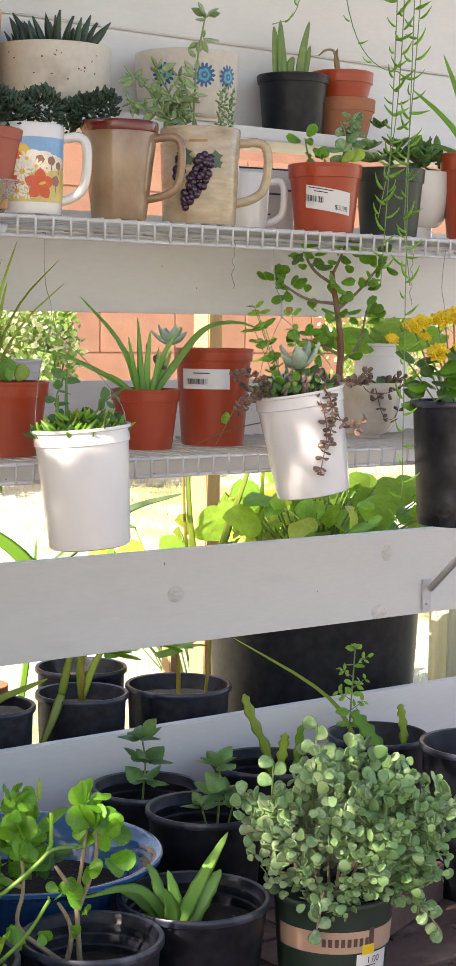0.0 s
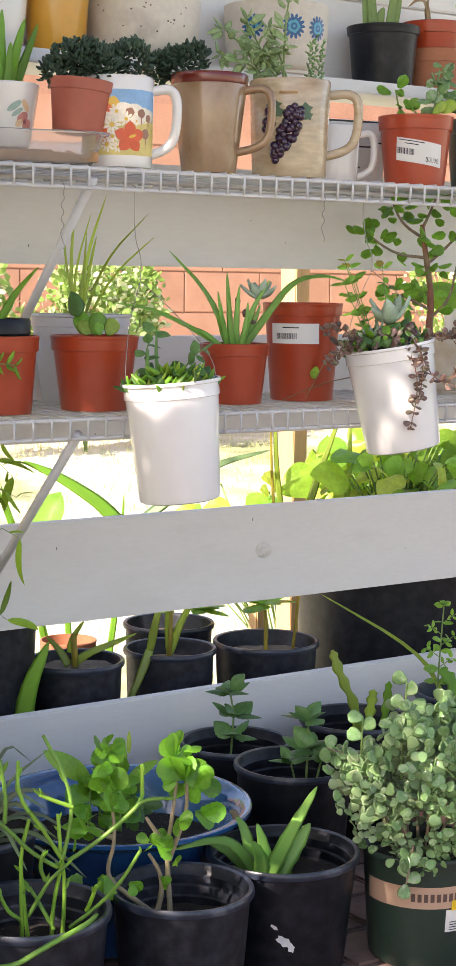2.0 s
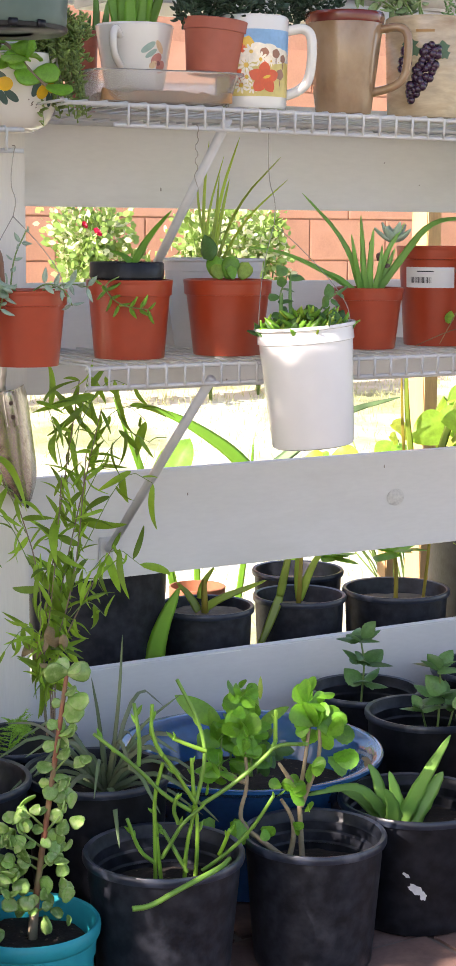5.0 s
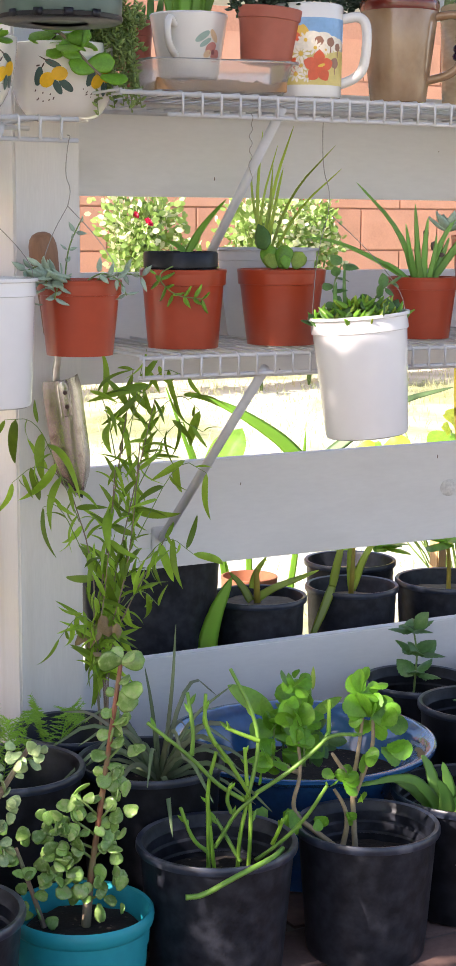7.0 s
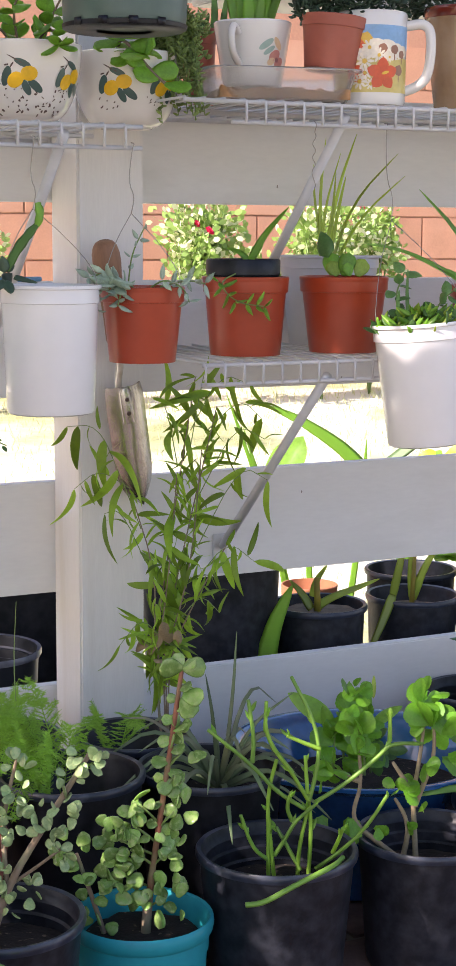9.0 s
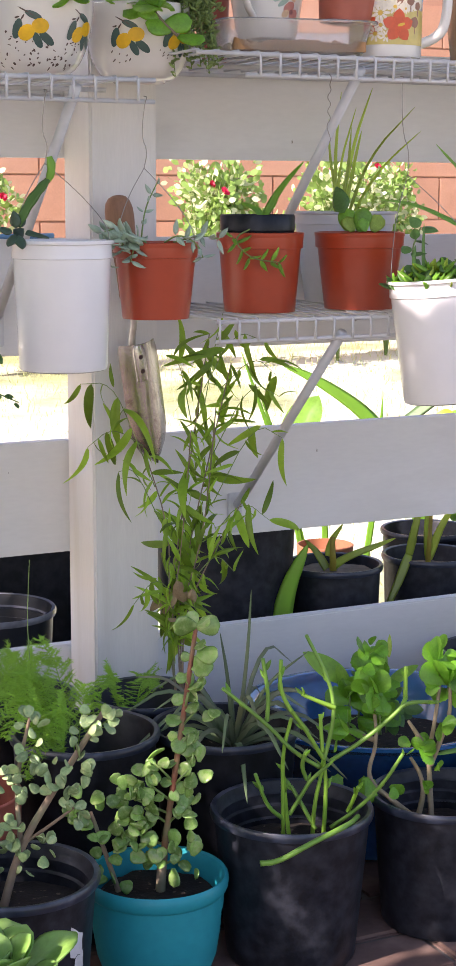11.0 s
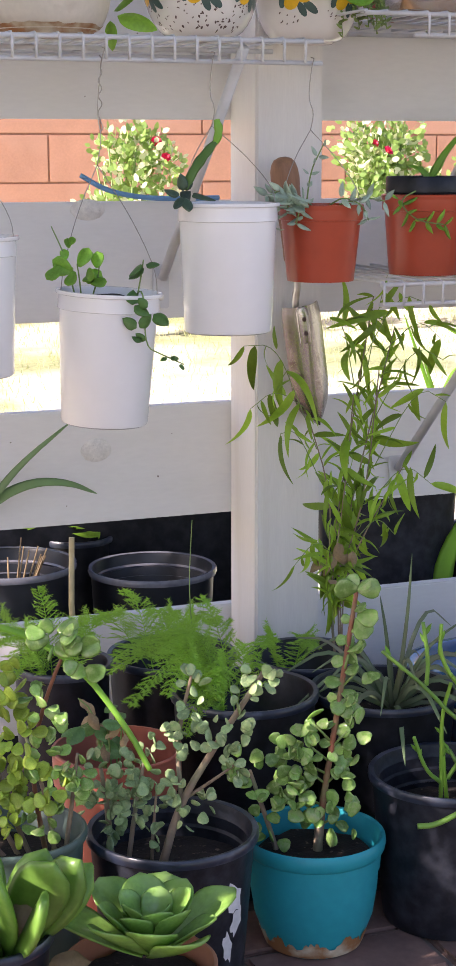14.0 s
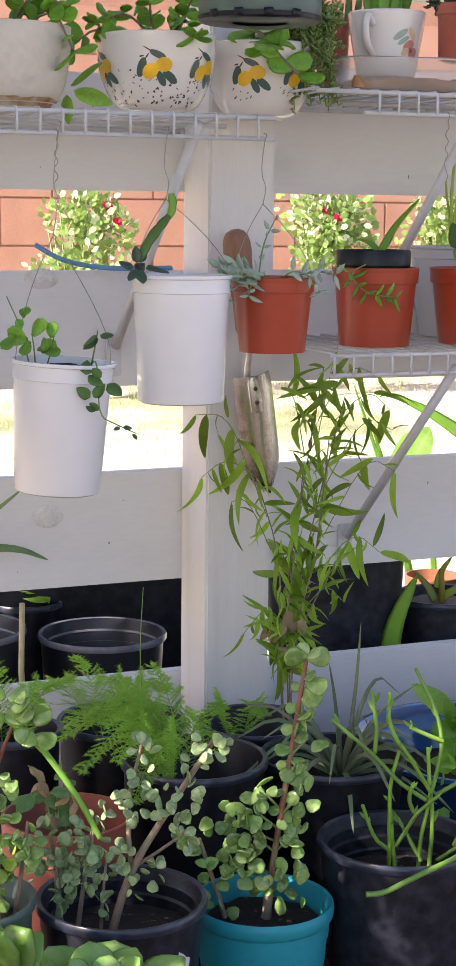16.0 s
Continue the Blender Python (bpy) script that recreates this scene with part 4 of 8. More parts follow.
while len(poses) < 11500:
    y, z = v_rng.uniform(-1.35, -0.24), v_rng.uniform(0.78, 2.45)
    if z > 2.1 and y > -0.34:
        continue
    # leaves thinned where sun dapples are wanted, crowded where shade is
    gap = noise.noise(Vector((y * 21, z * 21, 3.3))) + 0.7 * noise.noise(Vector((y * 44, z * 44, 7.3)))
    crowded = y > -0.69 or (1.2 < z < 1.86 and y > -0.80) or (z > 1.98 and y > -0.79)
    if not crowded and v_rng.random() < (0.40 if z > 1.86 else 0.48) + 1.9 * max(0.0, gap - 0.06):
        continue
    d = Vector((v_rng.gauss(-.2, .5), v_rng.gauss(0, .8), v_rng.gauss(-.5, .6))).normalized()
    n_ = Vector((-.8, v_rng.gauss(0, .4), v_rng.gauss(.4, .4)))
    n_ = (n_ - d * n_.dot(d)).normalized()
    k = v_rng.uniform(.026, .042)
    poses.append(Matrix.Translation((v_rng.gauss(0, .025), y, z - LAWN)) @ Matrix((n_.cross(d), n_, d)).transposed().to_4x4() @ Matrix.Diagonal((k, k, k, 1)))
for _ in range(3600):
    k = v_rng.uniform(.026, .042)
    poses.append(Matrix.Translation((v_rng.gauss(0, .025), v_rng.uniform(-.58, -.13), v_rng.uniform(.78, 2.1) - LAWN)) @ Euler((v_rng.uniform(0, 6), v_rng.uniform(-.6, .6), v_rng.uniform(1.1, 2.0))).to_matrix().to_4x4() @ Matrix.Diagonal((k, k, k, 1)))
for _ in range(2600):
    k = v_rng.uniform(.03, .045)
    poses.append(Matrix.Translation((v_rng.gauss(0, .025), v_rng.uniform(-.32, -.08), v_rng.uniform(1.15, 2.1) - LAWN)) @ Euler((v_rng.uniform(0, 6), v_rng.uniform(-.6, .6), v_rng.uniform(1.1, 2.0))).to_matrix().to_4x4() @ Matrix.Diagonal((k, k, k, 1)))
foliage(vine, DAPPLE_LEAF, poses, "crowded green leaves of the unseen dapple vine")
for k in range(8):
    y = -1.28 + 0.16 * k
    part("stem", tube([(0, y, 0), (.02, y + .05, .7), (-.02, y - .04, 1.4), (.01, y + .03, 2.3)], 0.006, 6, end=0.003, smooth_steps=2), WOODY, vine)

# pencil-stemmed succulent
h = pencil["h"] * 100



def branches(t, rows, k, r, mat, tip=0.8):
    """Bare branches from (x, z) steps about the rim's middle, k centimetres a step; the last number is the depth at the end."""
    out = []
    for *pts, deep in rows:
        n = max(1, len(pts) - 1)
        out.append(stem(t, [V(x * k, deep * i / n, z * k + t["h"] * 100) for i, (x, z) in enumerate(pts)], r, mat, r * tip, 8, name="branch"))
    return out


# same stem in a darker green: shade put into the colour
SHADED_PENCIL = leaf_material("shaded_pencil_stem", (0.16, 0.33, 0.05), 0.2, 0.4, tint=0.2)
upright = branches(pencil, [((-27, -115), (-29, 60), (-32, 190), (-4, 300), -.5), ((-7, -115), (-20, 10), (-27, 100), 0), ((103, -120), (113, 60), (103, 160), .4), ((68, -120), (73, 0), (98, 110), (103, 155), .5),
                            ((103, 155), (48, 250), (-2, 325), -.8), ((138, 330), (78, 355), (28, 380), -.5), ((98, 180), (90, 305), .3), ((48, 250), (-42, 370), (-37, 485), .6), ((363, 355), (363, 465), 0), ((183, -20), (198, 40), (206, 95), -3)], 0.0332, 0.0025, PENCIL)
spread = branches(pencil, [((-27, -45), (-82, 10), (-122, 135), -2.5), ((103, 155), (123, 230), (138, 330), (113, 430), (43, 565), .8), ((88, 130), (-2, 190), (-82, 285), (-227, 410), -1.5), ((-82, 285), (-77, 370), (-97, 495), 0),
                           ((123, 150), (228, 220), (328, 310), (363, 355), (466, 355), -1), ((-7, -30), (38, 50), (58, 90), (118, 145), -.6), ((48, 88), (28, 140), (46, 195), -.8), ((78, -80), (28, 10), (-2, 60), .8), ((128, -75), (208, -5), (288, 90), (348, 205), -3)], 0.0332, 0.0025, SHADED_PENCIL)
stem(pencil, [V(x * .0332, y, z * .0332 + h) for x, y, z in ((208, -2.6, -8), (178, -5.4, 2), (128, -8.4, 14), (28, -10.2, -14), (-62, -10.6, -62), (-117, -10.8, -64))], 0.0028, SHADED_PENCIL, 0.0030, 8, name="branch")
for pp in upright + spread:
    for k in range(2):
        p, d = along(pp, rnd.uniform(0.55, 1.0))
        leaf(pencil, FRESH_POINT, p, d + rand_dir(0.3) * 0.9, rnd.uniform(0.008, 0.015), name="leaf")

# kalanchoe with woody stems
BARK = material("pale_bark", (0.30, 0.24, 0.15), 0.75, var=0.3, coarse=40, fine=170, bump=0.7, second=(0.24, 0.19, 0.10), cut=(0.5, 0.7), patch=40)
h = kalan["h"] * 100
branches(kalan, [((-36, -95), (-44, 20), (-50, 130), (-36, 200), (-20, 340), 0), ((-78, -85), (-62, 0), (-74, 60), (-108, 115), -.6), ((-43, 85), (-8, 185), (12, 250), (8, 365), -.8),
                          ((-88, -87), (-168, -20), (-222, 25), (-240, 75), (-212, 165), (-228, 305), -1.2), ((-212, 165), (-262, 180), (-300, 190), .5), ((-50, 130), (-90, 190), (-118, 235), -1)], 0.0365, 0.0036, BARK, 0.5)
for x, z, n, k, deep, open_, lean in ((-8, 350, 8, 3.5, -.8, 1.5, .2), (-30, 420, 5, 3.0, 0, 1.3, -.3), (40, 335, 4, 3.6, -.8, .8, 1.1), (45, 240, 3, 3.2, -.6, .6, 1.5), (-232, 330, 6, 3.4, -1, 1.4, 0), (-238, 440, 5, 2.6, -.4, 1.2, 0), (-225, 270, 4, 2.6, -1.4, 1.2, .4),
                                      (-300, 195, 5, 3.0, .4, 1.5, -.8), (-250, 60, 3, 3.4, -1.4, .9, 3.0), (-330, 40, 2, 3.2, .5, .6, 3.3), (-28, 230, 3, 2.6, -1.2, 1.6, 2.2), (-75, 150, 5, 2.5, -1, 2.4, .4), (-165, 35, 2, 2.0, -2, .8, 2.6), (-78, 40, 2, 1.9, -1, .8, 2.8), (-22, 70, 2, 1.9, -.6, .8, 1.4)):
    fan(kalan, SCALLOP, (x * .0365, deep, z * .0365 + h), n, k * .0088, open_, .75, lean)
    if n > 3:
        cluster(kalan, SCALLOP, (x * .0365, deep + .6, z * .0365 + h - .3), 1.7, n, k * .0072, .9)
tuft(kalan, SCALLOP, V(1.4, -3.4, h - 3.6), 5, 0.028, 0.5)

# aloe
h = aloe["h"] * 100
for pts, w, deep in ((((-40, -80), (10, 40), (90, 190)), 2.0, -1.4), (((-25, -85), (30, -10), (82, 68)), 2.7, .6), (((-70, -80), (-120, 0), (-180, 55), (-330, 30)), 1.7, -1.6), (((-80, -80), (-150, 0), (-240, 40)), 2.0, .8),
                     (((-90, -40), (-105, 50), (-130, 90)), 1.6, 1.6), (((-120, -70), (-180, -40), (-240, -25)), 1.5, -2.6), (((-60, -80), (-70, -10), (-100, 40)), 2.2, -1.8), (((-45, -80), (-52, 0), (-75, 75)), 1.9, .4)):
    part("leaf", ribbon([V(x * .043, deep * i / 2, z * .043 + h) for i, (x, z) in enumerate(pts)], w * 0.01, 0.15, teeth=0.12), ALOE, aloe)
part("leaf", ribbon([V(-5.6, 1.5, h + 3.6), V(-5.9, 1.6, h + 4.4), V(-6.5, 1.4, h + 4.5)], 0.011, 0.2), DRY_LEAF, aloe, "withered brown leaf tip")


def bush(t, centre, radii, n, me, size, stems=9, foot=0.02, stem_mat=WOODY, low=-0.75, inner=0, label=""):
    """A jade bush: thin branches fan from the soil, and round leaves crowd an uneven dome."""
    c = Vector(centre)
    base = V(0, 0, t["h"] * 100 * 0.8)
    for i in range(stems):
        d = rand_dir(0.45)
        e = c + Vector((d.x * radii[0], d.y * radii[1], d.z * radii[2])) * 0.8
        b = base + Vector((d.x, d.y, 0)) * foot
        stem(t, [b, b.lerp(e, 0.5) + V(*[rnd.uniform(-1, 1) for _ in range(3)]), e], 0.0024, stem_mat, 0.0013)
    poses = []
    while len(poses) < n + inner:
        d = Vector((rnd.gauss(0, 1), rnd.gauss(-.15, 1), rnd.gauss(0.1, 1))).normalized()
        if d.z < low:
            continue
        bump_ = 0.96 + 0.36 * noise.noise(d * 2.6 + Vector(radii) * 9)
        front = d.y < 0.15
        for _ in range(4):
            k = bump_ * rnd.uniform(0.72, 1.06) if front else bump_ * rnd.uniform(.3, .95)
            p = c + Vector((d.x * radii[0], d.y * radii[1], d.z * radii[2])) * k + V(*[rnd.uniform(-.9, .9) for _ in range(3)])
            poses.append((front, laid(p, d * 0.8 + rand_dir(0.3) * 0.9, size * rnd.uniform(0.7, 1.45) * (1.05 + .25 * d.z), 0.6)))
    poses.sort(key=lambda q: not q[0])
    for _, m in poses[:n]:
        o = new("leaf", me)
        o.parent = t
        o.matrix_basis = m
    if inner:
        foliage(t, me, [m for _, m in poses[n:]], label)


bush(tub, V(1.5, -.5, tub["h"] * 100 + 7.2), (0.125, 0.104, 0.093), 480, GREY_PAD, 0.0112, 11, low=-0.92, inner=1600, label="small round grey-green leaves within the bush")
for pts in ([(5, -4, 1), (9.6, -6, -1), (11.8, -7, -4)], [(-3, -6, 1.5), (-4.0, -8, -.5), (-4.5, -8.4, -2.5)], [(9, 0, 8), (13, 0, 9), (17.5, 0, 10.5)], [(-6, 0, 9), (-10, 0, 11.5), (-13, -.5, 12.6)]):
    pp = stem(tub, [V(x, y, z + tub["h"] * 100) for x, y, z in pts], 0.0018, WOODY, 0.001)
    for i in range(9):
        p, d = along(pp, .25 + .75 * i / 8)
        disc(tub, GREY_PAD, p, (rnd.uniform(-1, 1), 0, rnd.uniform(-1, 1)), .018)
for x, z0, z1 in ((-3.0, 12, 20.5), (-8.5, 10, 16.0)):
    pp = stem(tub, [V(x, 0, z0 + tub["h"] * 100 - 4), V(x + .4, 0, z1 + tub["h"] * 100)], 0.0018, GREEN_STEM, 0.001)
    for i in range(6):
        p, d = along(pp, .4 + .6 * i / 5)
        disc(tub, GREY_PAD, p, ((-1) ** i, 0, .5), .02)

hl = jade_left["h"] * 100
for pts in ([(4, 0, -4), (3.4, -.5, 3), (1.4, -1, 10)], [(2, 0, -4), (-.6, -.5, 3), (-1.6, -1, 8)], [(3, 1, -4), (1.4, 1, 6), (3.2, 1, 13), (5.6, 1, 18.6)], [(4.6, 0, -4), (5.6, -.6, 2), (6.4, -1, 8)], [(1, 0, -4), (-3, 0, 4), (-4, 0, 12)], [(0, 0, -4), (-4, -1, 1), (-6, -1, 6)]):
    stem(jade_left, [V(x, y, z + hl) for x, y, z in pts], 0.003, RED_STEM if len(pts) == 4 else WOODY, 0.0014)
# clusters on the sunward side take the leaf with sunlight in its colour
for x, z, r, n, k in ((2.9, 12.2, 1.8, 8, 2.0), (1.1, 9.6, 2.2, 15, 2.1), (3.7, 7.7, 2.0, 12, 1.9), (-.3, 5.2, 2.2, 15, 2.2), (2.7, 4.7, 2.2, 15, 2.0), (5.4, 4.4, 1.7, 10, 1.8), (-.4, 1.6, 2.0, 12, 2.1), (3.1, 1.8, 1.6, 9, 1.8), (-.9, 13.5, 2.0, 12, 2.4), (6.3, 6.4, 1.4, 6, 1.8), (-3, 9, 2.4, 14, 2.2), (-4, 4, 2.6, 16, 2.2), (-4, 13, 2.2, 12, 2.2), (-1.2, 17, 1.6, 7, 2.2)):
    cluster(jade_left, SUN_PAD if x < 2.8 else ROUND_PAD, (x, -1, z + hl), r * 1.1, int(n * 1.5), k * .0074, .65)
cluster(jade_left, ROUND_PAD, (4.6, 0, 19.2 + hl), 1.5, 9, .0215)
cluster(jade_left, ROUND_PAD, (6.6, 0, 16.8 + hl), 1.4, 9, .020)
stem(jade_left, [V(-9, 2, 18 + hl), V(-2, 2, 20 + hl), V(6, 1, 16.5 + hl), V(11, -.5, 10.5 + hl), V(13.2, -1, 6.5 + hl)], 0.0040, FRESH, 0.0026, name="stalk")

# upright jade in the turquoise planter
h = teal["h"] * 100
main = stem(teal, [V(.3, 0, h - 4), V(.7, 0, h + 2), V(2.3, 0, h + 13), V(4.2, 0, h + 26.5)], 0.0046, RED_STEM, 0.0022)
part("stem", tube([V(.3, 0, h - 4), V(.45, 0, h - 1), V(.75, 0, h + 2.5)], 0.0056, 8, end=0.0047), WOODY, teal)
for i in range(15):
    p, d = along(main, .42 + .5 * i / 14)
    disc(teal, ROUND_PAD, p, ((-1) ** i, -.3, .15), .017 * rnd.uniform(.7, 1.15), .55)
for i, a in enumerate((-1.5, 1.45, -.4, .6, 2.6)):
    disc(teal, ROUND_PAD, main[-1] + V(0, -.3, -.2 if i < 4 else -3.2), (math.sin(a), -.3, math.cos(a)), (.025, .024, .017, .016, .025)[i], .4)
disc(teal, ROUND_PAD, main[-1] + V(0, -.3, -3.0), (1, -.3, -.1), .023, .4)
for x, z, r, n in ((-1.4, 7.3, 2.0, 17), (-3.3, 4.9, 1.9, 12), (-.9, 9.8, 1.7, 11), (-1.6, 3.6, 1.9, 13), (2.4, 1.8, 2.0, 13), (2.9, 7.2, 1.7, 11), (3.5, 11.4, 1.3, 7), (-.1, 11.9, 1.1, 5), (4.6, 18.0, 1.1, 4), (3.4, 19.6, .9, 3), (3.4, 15.2, 1.0, 4), (.4, 1.0, 1.2, 5), (-2.8, 8.4, 1.2, 5)):
    p, d = along(main, min(.9, max(.15, (z + 2) / 31)))
    part("stem", tube([p, p.lerp(V(x, -.6, z + h), .9)], 0.0014, 5), GREEN_STEM, teal)
    cluster(teal, ROUND_PAD, (x - .5 if x < 1 else x + .3, -.2, z + h), r, n, .0172, .55)
side = stem(teal, [V(-3.6, 0, h - 3.5), V(-4.8, 0, h + .5), V(-6.8, 0, h + 6.5)], 0.0034, WOODY, 0.002)
for x, z, r, n in ((-7.2, 7.4, 1.6, 9), (-6.2, 4.9, 1.4, 7), (-5.7, 1.4, 1.3, 6), (-4.2, -.6, 1.0, 4)):
    cluster(teal, ROUND_PAD, (x, -.8, z + h), r, n - 1, .0165, .6)

# branching jade
h = jade["h"] * 100
for pts, r in (([(-1, -.5, -4), (.8, -.5, 2.7), (4.6, 0, 9), (9.1, 0, 16.3)], 0.0048), ([(.9, 0, 3), (.4, .5, 9), (2.0, .5, 15.7)], 0.003), ([(-6, 0, -4), (-6.4, 0, 2), (-7, 0, 6)], 0.0038), ([(-4.4, 0, -4), (-3.6, -.5, 2), (-2.6, -1, 7)], 0.003), ([(1.2, 0, 3), (3.8, -.6, 5), (6.4, -.6, 7)], 0.0022), ([(-2, -.5, -4), (-1.8, -.8, 0), (-1.4, -1, 4)], .0022)):
    stem(jade, [V(x, y, z + h) for x, y, z in pts], r, WOODY, r * 0.5)
for x, z, r, n in ((2.0, 15.4, 1.2, 6), (9.0, 16.0, 1.5, 8), (7.6, 14.0, 1.2, 5), (6.4, 11.0, 1.4, 7), (4.6, 8.2, 1.4, 7), (-6.1, 2.9, 1.9, 15), (-2.9, 6.3, 1.9, 13), (-7.4, 5.7, 1.7, 10), (-3.9, 2.0, 2.0, 16), (-1.6, 3.2, 1.6, 10), (.6, 4.4, 1.4, 7), (3.2, 3.2, 1.2, 6), (1.1, 1.2, 1.0, 4), (-2.4, -.4, 1.2, 6), (-5.7, .6, 1.7, 10), (5.6, 6.6, 1.2, 6), (1.6, 9.4, 1.5, 9), (-1.1, 10.1, 1.4, 7), (1.9, 12.4, 1.1, 5), (-8.2, 2.6, 1.4, 7), (-4.8, 5.2, 1.5, 8), (3.6, 11.4, .9, 4)):
    cluster(jade, PALE_PAD, (x, -.8, z + h), r, int(n * 1.25), .0132, .7)

# succulent rosettes
ROSETTE = pad_mesh("leaf", leaf_material("rosette_leaf", (0.25, 0.46, 0.10), 0.28, 0.16, tint=0.16, edge=(0.28, 0.47, 0.15)), 0.64, 0.06, 0.04, point=-2, rings=14, seg=12, trough=0.10)
c = V(1.0, .2, echeveria["h"] * 100 + 0.2)
for i in range(19):
    a = i * 2.39996 + 0.6
    f = i / 19
    o = new("leaf", ROSETTE)
    o.parent = echeveria
    o.matrix_basis = petal_pose(c + Vector((math.cos(a), math.sin(a), 0)) * 0.007 * (1 - f) + V(0, 0, 0.4 + 1.7 * f), (math.cos(a), math.sin(a) - .10, 0.36 + 1.3 * f ** 1.15 + rnd.uniform(-.12, .12)), 0.084 * (1 - 0.55 * f) * rnd.uniform(0.88, 1.12), rnd.uniform(-.15, .15), 1.0)
leaf(echeveria, DRY_OVAL, c + V(-5.2, -1.2, .2), (-.4, -.5, .3), .04)
BROAD = pad_mesh("leaf", leaf_material("broad_leaf", (0.17, 0.34, 0.06), 0.3, 0.28, tint=0.15), 0.46, 0.13, 0.12, point=-1, rings=8, seg=10)
for a, u, s in ((0.1, 1.1, .105), (0.9, 1.6, .085), (2.0, 1.2, .085), (3.0, .9, .09), (3.9, .7, .085), (4.8, .8, .09), (5.6, .8, .10), (5.2, 2.2, .11), (0.5, .6, .095), (6.0, 1.9, .11)):
    leaf(paddle, BROAD, V(1.2 + 1.2 * math.cos(a), 1.2 * math.sin(a), paddle["h"] * 100 - 1.6), (math.cos(a), math.sin(a), u), s, rnd.uniform(-.2, .2))
leaf(paddle, DRY_OVAL, V(2.6, -2, paddle["h"] * 100), (.3, -.4, 1), .05)

# drooping stems in the faded pot
for i in range(7):
    d = rand_dir(0.4)
    pp = stem(terra, [V(d.x * 1.5, d.y * 1.5, terra["h"] * 100 - 4), V(d.x * 3, d.y * 2.5, terra["h"] * 100 + 3.5), V(d.x * 5.2, d.y * 4, terra["h"] * 100 + 4.5 + rnd.uniform(-2, 1))], 0.0011, GREEN_STEM, 0.0007)
    for k in range(3):
        p, q = along(pp, 0.5 + 0.24 * k)
        leaf(terra, DRY_OVAL if i % 3 == 0 else MINT_LEAF, p, rand_dir(-0.3), rnd.uniform(.02, .03))


def whorled(t, foot, top, levels, size, me=MINT_LEAF, r=0.0017, lean=0.0):
    h = t["h"] * 100
    pp = stem(t, [V(foot[0], foot[1], h + foot[2]), V((foot[0] + top[0]) / 2 + lean, foot[1], h + (foot[2] + top[2]) / 2), V(top[0], top[1], h + top[2])], r, GREEN_STEM, r * 0.6)
    paired(t, pp, me, levels, size, 0.3, 0.35)
    tuft(t, me, pp[-1], 5, size * 0.75, 1.3)


def sprig(t, foot, nodes):
    """A stem with broad leaves opening at its nodes: x, z, leaves, length."""
    h = t["h"] * 100
    stem(t, [V(*foot) + V(0, 0, h)] + [V(x, foot[1], z + h) for x, z, n, k in nodes], 0.0019, GREEN_STEM, 0.0012)
    for x, z, n, k in nodes:
        tuft(t, MINT_LEAF, V(x, foot[1], z + h), n, k * .0105, 0.75)
        fan(t, MINT_LEAF, (x, foot[1] - .4, z + h), 2, k * .008, 1.4, .6)


sprig(mint, (1.2, -1.5, -5), ((1.6, 2.4, 5, 4.8), (1.5, 6.4, 6, 4.2)))
sprig(mint, (.6, -1, -5), ((-.8, .4, 5, 3.4),))
sprig(mint, (2.6, 0, -5), ((4.0, .6, 5, 3.8),))
sprig(mint_back, (-.8, 0, -5), ((-.4, .8, 4, 4.6), (-.2, 3.8, 5, 4.8), (-.8, 7.2, 5, 4.4)))
whorled(herb_pot, (-5, 0, -4), (-4.0, 0, 14), 6, 0.026, OVAL_LEAF)
for i in range(5):
    f = (i + 1) / 6
    d = Vector(((-1) ** i, -0.2, 0.75))
    b = V(-4.9 + .9 * f, 0, herb_pot["h"] * 100 + 2 + 11 * f)
    pp = stem(herb_pot, [b, b + d * 0.022], 0.0009, GREEN_STEM, 0.0006)
    paired(herb_pot, pp, OVAL_LEAF, 3, 0.014, 0.4)


def flat_cactus(t, points, w, mat=FRESH):
    h = t["h"] * 100
    part("stem", ribbon([V(x, y, z + h) for x, y, z in points], w, 0.06, shape=lambda f: (0.45 + 0.55 * min(1, f * 3)) * (1 + 0.24 * math.cos(f * 44)) * (1 - 0.8 * max(0, f - 0.8) / 0.2), channel=0.0, steps=4), mat, t)


flat_cactus(cactus_pot, [(.6, -1, -5), (0, -1, 1.5), (-3.0, -2, 7), (-4.4, -2, 11)], 0.016, SUNNY)
flat_cactus(cactus_pot, [(1.8, 0, -5), (2.2, 0, 0), (2.8, 0, 4.2)], 0.015, SUNNY)
flat_cactus(cactus_pot, [(4.5, 0, -5), (4.6, 0, 0), (5.2, -.3, 5.5)], 0.012)
flat_cactus(herb_pot, [(-4.5, -1, 4), (-2, -3, 0.5), (0.5, -6, -4.5)], 0.026)
flat_cactus(herb_pot, [(4.4, -1, -5), (4.2, -1, 1), (3.4, -1.2, 5.0)], 0.014, SUNNY)
part("leaf", ribbon([V(-4, 0, herb_pot["h"] * 100), V(-7, 3, herb_pot["h"] * 100 + 6), V(-22, 9, herb_pot["h"] * 100 + 14.5)], 0.009, 0.1), SUNNY, herb_pot)

# spiky rosette
h = air["h"] * 100
